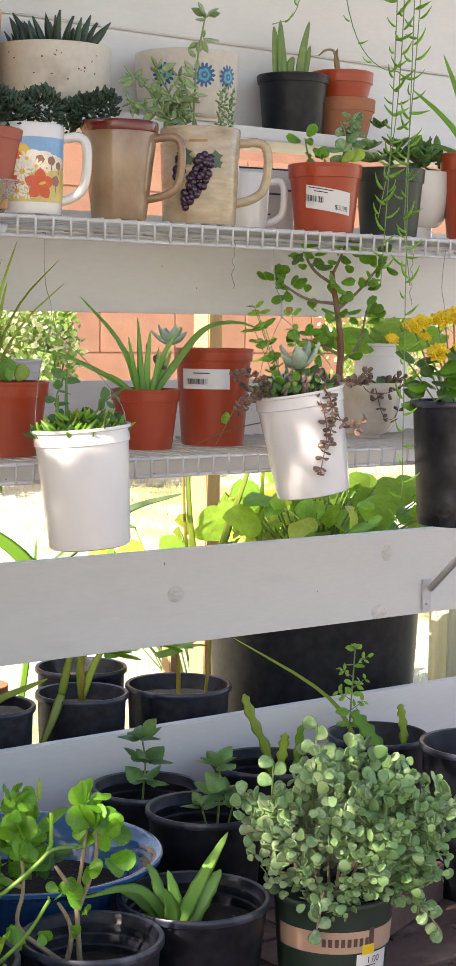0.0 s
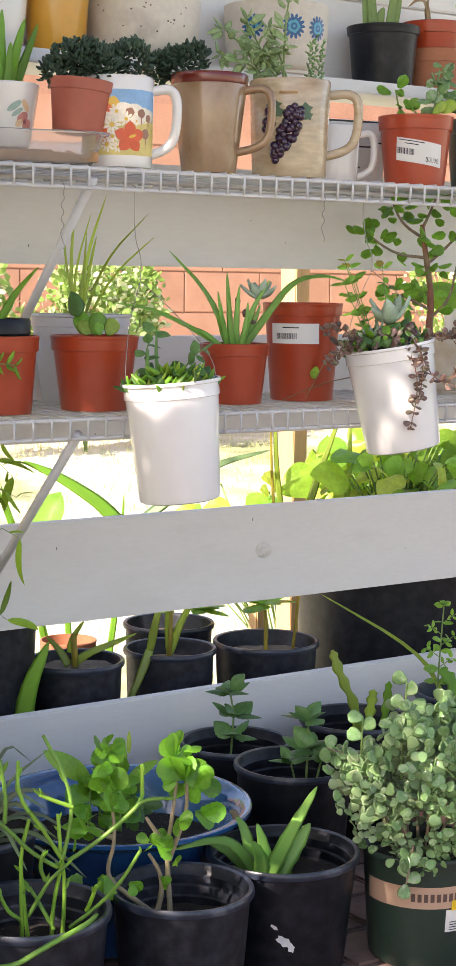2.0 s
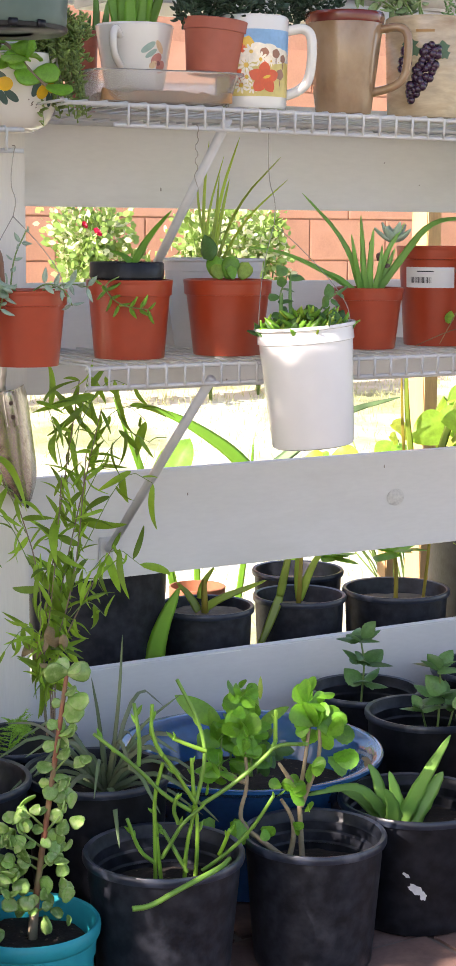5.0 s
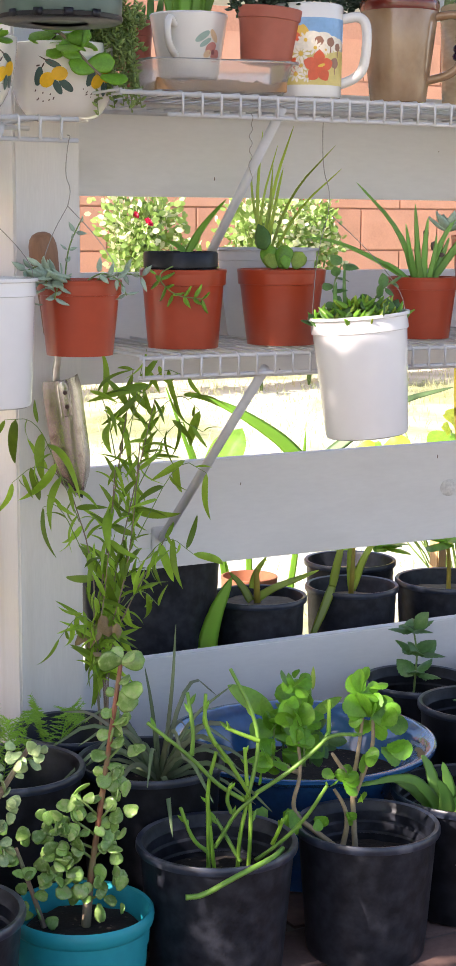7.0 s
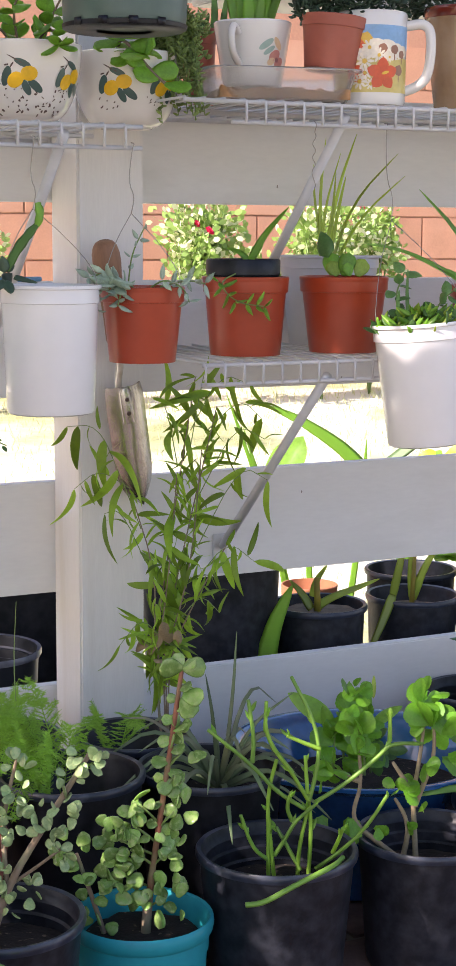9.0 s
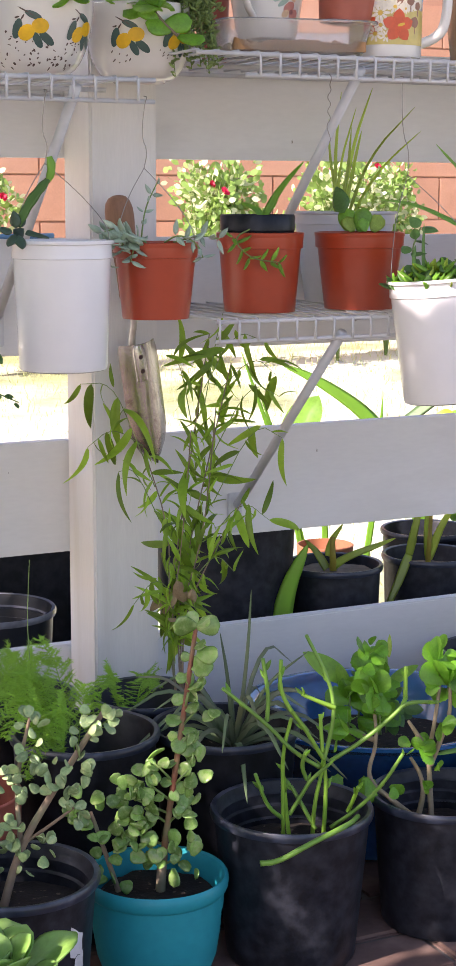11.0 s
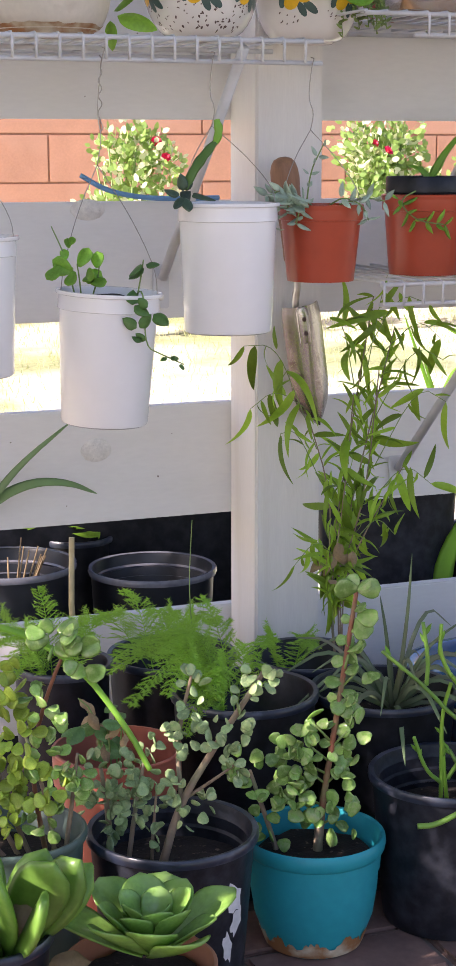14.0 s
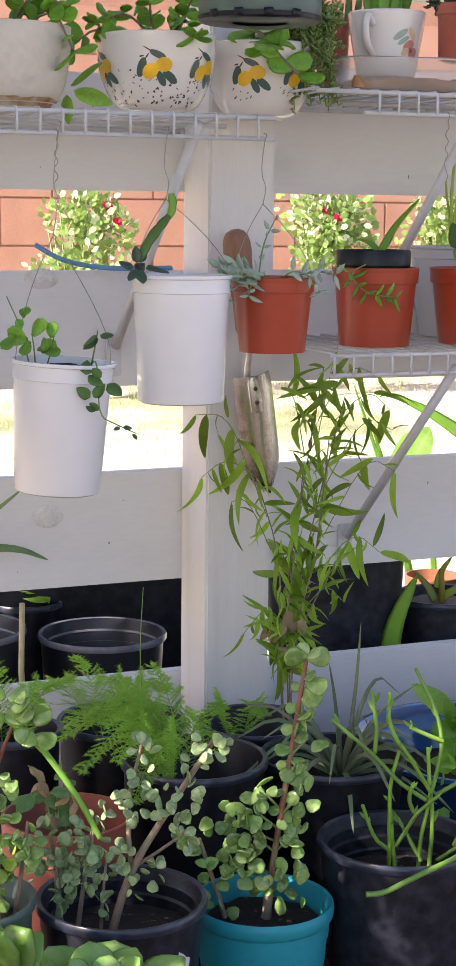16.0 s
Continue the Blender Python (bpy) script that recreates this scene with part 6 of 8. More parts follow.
part("stem", ribbon([V(-1.0, -4, h + 6.1), V(-.6, -4, h + 7.4), V(-.9, -4, h + 8.6)], 0.009, 0.1, shape=lambda f: (.5 + .5 * math.sin(math.pi * f)) * (1 + .08 * math.cos(20 * f)), channel=0, steps=3), FRESH, tub_c)
part("stem", ribbon([V(-3.4, -4, h + .9), V(-2.2, -4.4, h + .6), V(-.9, -5, h + .3)], 0.008, 0.12, channel=0), DARK, tub_c)
h = tub_d["h"] * 100
for pts in ([(-2.6, -1, -2), (-2.8, -2, 1), (-3, -3, 2.8)], [(-2, -1, -2), (-1, -2, 1), (-.7, -3, 2.7)], [(-3, -1, -2), (-4, -2, 2), (-4.4, -2.4, 3.6), (-5.8, -3, 6.5)], [(3, -1, -1), (3.6, -2, 2.4), (3.8, -3, 3.6)], [(2.6, -1, -1), (3.8, -4, .9), (4.4, -5.2, -1), (4.6, -5.2, -5), (6.2, -5, -5.7), (8.6, -5, -6.6)]):
    stem(tub_d, [V(x, y, z + h) for x, y, z in pts], 0.001, GREEN_STEM, 0.0006)
for x, z, n, k in ((-3, 2.2, 4, 2.1), (-4.2, 2.6, 2, 1.8), (-.9, 2.2, 2, 2.0), (-2, 1.0, 4, 2.0), (-3.8, 4.4, 2, 1.3), (3.8, 3.2, 3, 1.8), (3.2, -.6, 2, 1.8), (5.0, -1.2, 2, 1.9), (3.9, -3.2, 2, 1.7), (4.8, -4.6, 2, 1.4), (7.0, -5.8, 2, 1.1), (8.3, -6.4, 2, 1.0)):
    cluster(tub_d, FRESH_PAD if x < 2 else DEEP_PAD, (x, -3 if z > 0 else -5.6, z + h), .7, n, k * .01)

# ---------------------------------------------------------------- plants on the top shelf and ledge
def curly(t, spots, n, size, me=None):
    """Crinkled rosettes heaped over the rim."""
    h = t["h"] * 100
    poses = []
    for x, y, z, r in spots:
        for i in range(n):
            d = Vector((rnd.gauss(0, 1), rnd.gauss(0, 1), rnd.gauss(.3, .9))).normalized()
            k = 1 + .35 * noise.noise(d * 3 + Vector((x, y, z)))
            poses.append(aim(V(x, y, h + z) + d * r * 0.01 * k * rnd.uniform(.55, 1), d + rand_dir(.3) * .7, size * rnd.uniform(.7, 1.2)))
    foliage(t, me or DARK_PAD, poses, "dark crinkled leaves" if me is None else "small green leaves")


curly(red_small, [(-1.6, 0, 2, 2.6), (2.0, .5, 2, 2.4), (0, .6, 2.8, 2.4), (-3.2, .5, .8, 2.0)], 230, 0.0075)
curly(mug_floral, [(-1.0, 1, 1.6, 2.2), (1.6, 1, 2.6, 2.4), (-3, 1.5, 2.4, 2.2)], 230, 0.0075)
curly(mug_brown, [(-6.2, 4.5, 1.2, 2.0), (-4.0, 3.5, 1.6, 2.2), (-1.9, 2.6, 2.3, 2.3)], 230, 0.0075)
LONG_PAD = pad_mesh("leaf", PALE_JADE, 0.5, 0.15, 0.08, point=0.12, rings=8, seg=8)
h = mug_grape["h"] * 100
for pts in ([(-3, 0, -1), (-6, 0, 4), (-9, 0, 6.5)], [(-2, 0, -1), (-4, 0, 4), (-6, 0, 7.5)], [(-1, 0, -1), (-1, -.5, 5), (-.6, -.5, 10), (.3, -1, 15)], [(-2, -1, -1), (-5.6, -1, 2), (-9.4, -1, 3)], [(0, 0, -1), (-1.4, 0, 3), (-2.6, 0, 7)], [(-1, 0, -1), (-3.2, -1, 2), (-4, -1, 4)]):
    pp = stem(mug_grape, [V(x, y, z + h) for x, y, z in pts], 0.0017, GREEN_STEM, 0.001)
    for f in (.35, .5, .65, .8, 1):
        q, d = along(pp, f)
        cluster(mug_grape, LONG_PAD, q * 100, .7, 4 if f < 1 else 8, .0195, .8)
BEAD = pad_mesh("leaf", JADE_GREY, 0.5, 0.5, 0, rings=3, seg=5)
for x in (2.2, 3.0, 3.6, 2.6, 4.0):
    pp = [V(x, -1, h - 1), V(x + .2, -1, h + rnd.uniform(3, 6.5))]
    for i in range(22):
        p, d = along(pp, i / 21)
        leaf(mug_grape, BEAD, p, rand_dir(.6), 0.0065)
blades(cup, [[(-1.2, 0, -1), (-1.6, 0, 4), (-.8, 0, 8)], [(0, 0, -1), (0, 0, 4), (.2, 0, 9)], [(.8, 0, -1), (1.6, 0, 3), (3, 0, 8)], [(-.4, -.8, -1), (-.6, -1, 3), (-.4, -1, 6)], [(1.4, 0, -1), (2.6, 0, 2), (4.6, 0, 7.5)], [(-1.8, 0, -1), (-2.8, 0, 3), (-3.0, 0, 7)], [(.6, -1, -1), (1, -1, 2), (1.2, -1, 5)]], 0.015, FRESH, 0.25)
blades(tiny_red, [[(0, 0, -.5), (0, 0, 1), (-.4, 0, 2.4)], [(.2, 0, -.5), (.8, 0, 1), (1, 0, 2)], [(-.3, 0, -.5), (-1, 0, .8), (-1.4, 0, 1.6)]], 0.008, DEEP, 0.5)
blades(tiny_red, [[(1.6, 1, -1), (1.8, 1, 3), (1.4, 1, 6)], [(2.6, 1, -1), (3, 1, 2), (3.2, 1, 4)]], 0.01, DEEP, 0.4)
h = red_label["h"] * 100
for x, y, z, n, k in ((-3.2, -.5, 3.6, 5, 2.0), (-2.4, 0, 1.4, 4, 2.0), (2.6, -1, 2.0, 6, 2.2), (3.2, 0, 4.4, 6, 2.0), (4.0, .5, 7.2, 6, 1.9), (-.4, -1, .8, 4, 1.8), (4.6, .5, 5.6, 4, 1.8)):
    stem(red_label, [V(x * .6, y, h - 1), V(x * .9, y, h + z * .5), V(x, y, h + z)], 0.0015, GREEN_STEM, 0.001)
    cluster(red_label, GREY_PAD if x > 2 else FRESH_PAD, (x, y, h + z - .2), .9, n, k * .01, .5)
for x, y, z in ((1.6, -3, .2), (2.8, -3.6, .4)):
    disc(red_label, SUN_PAD, V(x, y, h + z), (.5, -.3, .7), .024, .3)
for x, y, z, s in ((-3.4, 0, 3.0, .03), (-1.8, 0, 6.2, .024), (-3.6, -1, 1, .03), (0, -1, 1.6, .03), (2.6, 0, 2, .03), (4.6, 0, 1.4, .03), (1.2, 1, 3.6, .028), (6.0, 1, 2.4, .028)):
    tuft(green_small, DEEP_PAD if x > -2 else GREY_PAD, V(x, y, green_small["h"] * 100 + z), 8, s, 0.55)
curly(glass_like, [(-2, -1, 1.2, 2.6), (2.4, -1, 1.2, 2.6), (0, 0, 2.4, 2.6)], 26, 0.02, DEEP_PAD)
blades(far_red, [[(0, 0, -1), (-5, -1, 5), (-11, -1, 9.5)], [(0, 0, -1), (-3, -1, 8), (-6, -1, 15)], [(0, 0, -1), (3, 0, 8), (5, 0, 15)], [(-1, 0, -1), (-3.6, -3, 1), (-4, -5.4, -8)], [(-.6, 0, -1), (-6, -1, 1), (-8, -1.5, .6)]], 0.017, FRESH, 0.14)
blades(black_up, [[(-2.4, 0, -1), (-2.8, 0, 4), (-3.2, 0, 7.4)], [(-1.6, 0, -1), (-2, 0, 4), (-2.2, 0, 8.4)], [(-1, 0, -1), (-.6, 0, 1.6), (0, 0, 3)], [(.8, 0, -1), (1.4, 0, 4), (2.4, 0, 8.4)], [(1.2, 0, -1), (2, 0, 2), (2.6, 0, 4.8)]], 0.016, GREEN_STEM, 0.4)
blades(terra_up, [[(-1.0, 0, 3.5), (-1.4, 0, 7.5), (-3.0, 0, 7.8), (-4.4, 0, 6.6)], [(-.8, 0, 3.5), (-1.6, 0, 6), (-1.2, 0, 8)]], 0.009, DRY_LEAF, 0.15)
for i in range(42):
    a = i * 2.4
    r = 0.4 + 5.2 * math.sqrt(i / 42)
    leaf(planter, DARK_POINT, V(r * math.cos(a), .7 * r * math.sin(a), planter["h"] * 100 - .4), (math.cos(a) * r * .13 + rnd.uniform(-.25, .25), math.sin(a) * .35, 1), rnd.uniform(.022, .056))


def string(t, pts, n, me, size, r=0.0009):
    """A trailing thread set with curved leaves."""
    h = t["h"] * 100
    pp = stem(t, [V(x, y, z + h) for x, y, z in pts], r, GREEN_STEM, r * .7, 5)
    for i in range(n):
        p, d = along(pp, (i + .5) / n)
        s = -1 if i % 2 else 1
        leaf(t, me, p, (s * rnd.uniform(.6, 1), rnd.uniform(-.5, .2), rnd.uniform(-.25, .5)), size * rnd.uniform(.7, 1.15), rnd.uniform(-.5, .5))


HOOKED = pad_mesh("leaf", FRESH, 0.24, 0.2, 0.35, point=0.05, rings=6, seg=6)
trailer = potted(0.880, -0.33, 1.66, 0.075, 1.555, 0.060, WHITE_PLASTIC, "white hanging pot with long trailing strings of hooked leaves", style=cup_profile, soil=0.95)
hang_wires(trailer, 0.075, 0.105, 0.0, 0.49, side=0.0)
for pts, n in (([(-2.6, -6, 10.5), (-3.4, -8.4, 10), (-3.6, -9, -20), (-4.2, -9.2, -44), (-5.2, -9.2, -62)], 44), ([(-1.8, -6, 10.5), (-2.4, -8.8, 10), (-2.6, -9, -24), (-3.6, -9.2, -42), (-5.8, -9.2, -53)], 40), ([(-.6, -6, 10.5), (-1.0, -8.6, 10), (-1.2, -8.8, -24), (-1.7, -9, -48), (-1.3, -9, -92)], 46),
               ([(.4, -6, 10.5), (.4, -8.8, 10), (-.2, -9, -22), (-2.4, -9.2, -52), (-1.0, -9.2, -62)], 28)):
    string(trailer, pts, n, HOOKED, 0.021)
string(trailer, [(-4, -5, 10.5), (-8.6, -7, 9), (-11.4, -8, -20), (-9.6, -8.6, -29), (-6.4, -9, -33), (-3, -9, -33.4)], 17, HOOKED, 0.019)
string(trailer, [(-5, -4, 10.5), (-10.6, -5, 8), (-16.4, -8, -20), (-17.6, -9, -27), (-21, -9, -28)], 13, HOOKED, 0.019)

# ---------------------------------------------------------------- left shelf
h = rust_bowl["h"] * 100
for pts in ([(0, 0, -1), (4, -2, 4), (7, -3, 2)], [(2, -1, -1), (6, -3, 2), (8.5, -4, -3)], [(-2, 0, -1), (-3, -1, 4), (-4, -1, 7)], [(1, 0, -1), (5, -1, 6), (10, -1, 8)], [(-3, 0, -1), (-6, -2, 2), (-7, -2, 3)]):
    pp = stem(rust_bowl, [V(x, y, z + h) for x, y, z in pts], 0.0017, WOODY, 0.001)
    paired(rust_bowl, pp, FRESH_PAD, 5, 0.026, 0.2)
leaf(rust_bowl, OVAL_LEAF, V(7.0, 4, h - 6), (.4, -.2, .5), 0.05)
leaf(rust_bowl, OVAL_LEAF, V(7.4, 4, h - 6.5), (.8, -.2, -.1), 0.05)
leaf(rust_bowl, OVAL_LEAF, V(6.6, 4, h - 7), (-.1, -.1, -.8), 0.035)
h = lemon_a["h"] * 100
for pts in ([(0, 0, -1), (-3, -2, 2.6), (-6.4, -4.6, 1)], [(1, 0, -1), (3.6, -3.6, 2), (4.6, -5.6, -.6)], [(-1, 0, -1), (-6, -3, 1), (-9.4, -4, -1.6)], [(2, 0, -1), (4, -1, 4), (5.4, -1.5, 6)], [(0, -2, -1), (-.6, -4, 3.4), (.4, -5, 5)]):
    pp = stem(lemon_a, [V(x, y, z + h) for x, y, z in pts], 0.0017, WOODY, 0.001)
    paired(lemon_a, pp, FRESH_PAD, 5, 0.024, 0.25)
    tuft(lemon_a, FRESH_PAD, pp[-1], 5, 0.022, 0.6)
h = lemon_b["h"] * 100
SEDUM = pad_mesh("leaf", leaf_material("sedum_leaf", (0.28, 0.40, 0.12), 0.3, 0.4, tint=0.3), 0.5, 0.35, 0.02, rings=3, seg=5)
poses = []
for i in range(92):
    x = rnd.uniform(2.4, 8.0)
    y = rnd.uniform(-3.5, 1)
    pts = [V(x * .6, y * .6, h - 1), V(x * 1.05, y * 1.2, h + rnd.uniform(1, 4.5)), V(x + rnd.uniform(.6, 2.2), y * 1.5 - 1, h + rnd.choice((rnd.uniform(2, 5), rnd.uniform(-8.5, 0))))]
    pp = stem(lemon_b, pts, 0.0009, GREEN_STEM, 0.0006, 4)
    for k in range(26):
        p, d = along(pp, .2 + .8 * k / 25)
        poses.append(aim(p, rand_dir(.4), 0.0080 * rnd.uniform(.7, 1.2)))
foliage(lemon_b, SEDUM, poses, "tiny beaded green leaves")
pp = stem(lemon_b, [V(-1, -3, h), V(-.5, -6, h + 1.6), V(3, -7, h - 2.6), V(4.6, -7, h - 4)], 0.0024, WOODY, 0.0016)
for i in range(11):
    q, d = along(pp, .1 + .9 * i / 10)
    disc(lemon_b, FRESH_PAD, q, ((-1) ** i * .8, -.2, rnd.uniform(-.7, .7)), .032, .4)
tuft(lemon_b, HEART_FRESH, V(1.6, -7, h - .6), 3, 0.04, 0.3)
curly(green_hung, [(-3, 0, 1, 3), (3, 0, 1, 3)], 14, 0.03, FRESH_PAD)
blades(tub_e, [[(-1, 0, -4), (-2, 0, 1), (-3.6, 0, 4)]], 0.01, FRESH)

# ---------------------------------------------------------------- plants behind the fence
blades(back_a, [[(-.5, 0, -1), (1.8, 0, .8), (6.2, -1, 2.7), (9.4, -1, 4)], [(-1, 0, -1), (-2.4, 0, 1.5), (-4.4, 0, 3.6)], [(-.8, 0, 1), (-.4, 0, 3.4), (1.4, 0, 6)]], 0.014, SUNNY, 0.08)
blades(back_a, [[(-8.8, -8, -12), (-8.0, -8.4, -3), (-4.6, -8.4, 4.6)]], 0.032, FRESH, 0.06)
part("stem", tube([V(0, 0, back_a["h"] * 100 - 2), V(-.2, 0, back_a["h"] * 100 + 4)], 0.006, 9, end=0.004), YELLOW_LEAF, back_a)
blades(back_b, [[(0, 0, -1), (2, 0, 5), (5, -.5, 9)], [(-4, -6, 1), (-6, -7, -4), (-8.4, -7.4, -9)], [(-4, -6, 1), (-3, -6, 6), (-2, -5.6, 10)], [(0, 0, -1), (-.4, 0, 5), (.4, 0, 11)]], 0.016, SUNNY, 0.08)
part("stem", tube([V(-.2, 0, back_b["h"] * 100 - 3), V(.2, 0, back_b["h"] * 100 + 6)], 0.0048, 9, end=0.003), YELLOW_LEAF, back_b)
pp = stem(back_c, [V(0, 0, back_c["h"] * 100 - 3), V(0, 0, back_c["h"] * 100 + 3), V(-.4, 0, back_c["h"] * 100 + 6)], 0.0042, YELLOW_LEAF, 0.003)
tuft(back_c, OVAL_LEAF, pp[-1], 7, 0.07, 0.7, width=1.2)
stem(back_c, [V(4.5, 0, back_c["h"] * 100 - 3), V(5.2, 0, back_c["h"] * 100 + 4), V(5.6, 0, back_c["h"] * 100 + 10)], 0.003, YELLOW_LEAF, 0.0024)
tuft(back_d, OVAL_LEAF, V(6, 0, back_d["h"] * 100 + 2), 9, 0.07, 0.5)
tuft(back_small, HEART_SUN, V(0, 0, back_small["h"] * 100 + 1), 7, 0.06, 0.5)
for i in range(9):
    d = rand_dir(.8, .5)
    part("stem", tube([V(1 + d.x, d.y, blue_rim["h"] * 100 - 8), V(3 + d.x * 4, d.y * 3, blue_rim["h"] * 100 + rnd.uniform(0, 4))], 0.0018, 5, end=0.001), DRY_LEAF, blue_rim)
part("stake", tube([V(10.6, -7.6, blue_rim["h"] * 100 - 10), V(10.2, -7.6, blue_rim["h"] * 100 - 4), V(10.4, -7.6, blue_rim["h"] * 100 + 5.4)], 0.0046, 8, end=0.004), material("bamboo", (0.46, 0.38, 0.20), 0.6, var=0.2, coarse=30, bump=0.2), blue_rim, "split bamboo stake")
tuft(blue_rim, HEART_SUN, V(2, 12, blue_rim["h"] * 100 + 3), 6, 0.05, 0.6)
STRAP = leaf_material("strap_leaf", (0.17, 0.29, 0.12), 0.3, 0.4, tint=0.15)
blades(blue_rim, [[(-8, -20, 3), (3.0, -25, 13.6), (7, -25, 18.6), (13.5, -25, 24.0)], [(-3, -21, 7), (3.8, -25, 14.2), (8.5, -25, 16.4), (13, -25, 16.4), (16.5, -25, 15.0)], [(-6, -18, 1), (-2, -20, 5), (1, -22, 8)]], 0.015, STRAP, 0.12)

h = big_tub["h"] * 100
LIME = leaf_material("lime_leaf", (0.46, 0.58, 0.08), 0.5, 0.35, tint=0.3)
HEART_LIME = thin_mesh("leaf", LIME, heart, 0.8, 0.3, 0.12, 12, 6, wave=0.05)
for i in range(150):
    a = rnd.uniform(0, 6.28)
    r = rnd.uniform(2, 19)
    b = V(r * math.cos(a) * .4, r * math.sin(a) * .4, h - 4)
    e = V(r * math.cos(a) * 1.1 + 3, r * math.sin(a) * .9, h + rnd.uniform(1, 13))
    part("stem", tube([b, b.lerp(e, .5) + V(0, 0, 2), e], 0.0016, 5), GREEN_STEM, big_tub)
    leaf(big_tub, (HEART_SUN, HEART_FRESH, HEART_LIME, HEART_SUN)[i % 4], e, (math.cos(a) + rnd.uniform(-.5, .5), math.sin(a) * .6 - .25, rnd.uniform(-1.0, .7)), rnd.uniform(.03, .082), rnd.uniform(-.9, .9))
blades(big_tub, [[(-24, -4, 1), (-25, -4, 8), (-25.6, -4, 22)], [(-19.5, -6, 1), (-17, -6, 9), (-13, -6, 20)], [(-12.4, -6, 1), (-12, -6, 8), (-11.6, -6, 20)]], 0.014, SUNNY, 0.06)
blades(big_tub, [[(-25.4, -4.4, 1), (-26, -4.4, 8), (-26.4, -4.4, 21)]], 0.006, YELLOW_LEAF, 0.1)
blades(big_tub, [[(-52, -8, -2), (-43, -8, 5), (-37, -8, 9.6), (-27, -8, 12)]], 0.021, STRAP, 0.06)
clump = thing("broad_leaf_plant", pose(1.45, 0.85, LAWN, 0, 0, VIEW), "sunlit yellow-green broad-leaved plant growing in the lawn", "plant")
for i in range(110):
    a, r = rnd.uniform(0, 6.28), rnd.uniform(2, 24)
    e = V(r * math.cos(a), r * math.sin(a) * .7, rnd.uniform(26, 50) - r * .35)
    part("stem", tube([V(e.x * 20, e.y * 20, 0), V(e.x * 60, e.y * 60, e.z * 60), e], 0.0018, 5), GREEN_STEM, clump)
    leaf(clump, HEART_FRESH if i % 3 == 0 else HEART_LIME, e, (math.cos(a) + rnd.uniform(-.5, .5), math.sin(a) * .6 - .2, rnd.uniform(-.7, .6)), rnd.uniform(.035, .085), rnd.uniform(-.9, .9))
amaryllis = thing("strap_leaf_plant", pose(0.70, 0.52, LAWN, 0, 0, VIEW), "clump of arching strap leaves growing in the lawn", "plant")
part("leaf", ribbon([V(20, -2, 0), V(17, -2, 30), V(8, -2, 46), V(-2, -1, 53), V(-9, -1, 56)], 0.040, 0.06, steps=3), FRESH, amaryllis)
for pts in ([(0, 0, 0), (-1, 0, 30), (-3, 0, 50)], [(-2, 0, 0), (-6, 0, 30), (-13, 0, 52)], [(3, 0, 0), (8, 0, 30), (9, 0, 50)], [(0, 2, 0), (-6, 2, 30), (-16, 2, 58)]):
    part("leaf", ribbon([V(*p) for p in pts], 0.014, 0.08, steps=3), FRESH, amaryllis)
leaf(amaryllis, HEART_FRESH, V(-8, -2, 42), (.35, -.1, 1), 0.11)

# ---------------------------------------------------------------- garden wall, shrubs, stakes, grass
BLOCK = material("wall_block", (0.46, 0.235, 0.155), 0.9, var=0.12, coarse=7, fine=110, bump=0.5, second=(0.50, 0.28, 0.20), cut=(0.45, 0.75), random_tint=0.07, patch=4)
JOINT = material("wall_joint", (0.40, 0.205, 0.14), 0.95, var=0.15, bump=0.4)
wall = new("wall_north", mesh_of("wall_north", box(bmesh.new(), (-8, 5.012, 0.05), (14, 5.19, 2.06)), JOINT, False))
tagged(wall, "salmon-coloured concrete block garden wall in sunlight", "garden wall", kind="structure")
block = mesh_of("block", box(bmesh.new(), (0.003, -0.008, 0.003), (0.457, 0.012, 0.200), 0.003), BLOCK, False)
for row in range(1, 9):
    for col in range(26):
        o = new("block", block)
        o.parent = wall
        o.location = (-3.012 + col * 0.46 + (0.23 if row % 2 else 0), 5.012, 0.018 + row * 0.203)

STAKE = material("raw_timber", (0.58, 0.36, 0.17), 0.75, var=0.2, coarse=8, fine=90, bump=0.4, stretch=(8, 8, 0.6))
PALE_TIMBER = material("pale_timber", (0.56, 0.52, 0.34), 0.75, var=0.2, coarse=8, fine=90, bump=0.4, stretch=(8, 8, 0.6))


def stake(x, y, z1, w, mat, label):
    s = new("garden_stake", mesh_of("garden_stake", box(bmesh.new(), (-w / 2, -w / 2, 0), (w / 2, w / 2, z1 - LAWN), 0.002), mat, False))
    s.matrix_world = pose(x, y, LAWN, 0, 0, 12)
    tagged(s, label, "stake")


stake(1.262, 0.62, 1.18, 0.042, STAKE, "raw timber stake standing in the garden")
stake(1.83, 0.50, 0.72, 0.05, PALE_TIMBER, "pale weathered timber stake in the grass")
stake(1.135, 0.56, 0.42, 0.024, STAKE, "short raw timber stake in the grass")


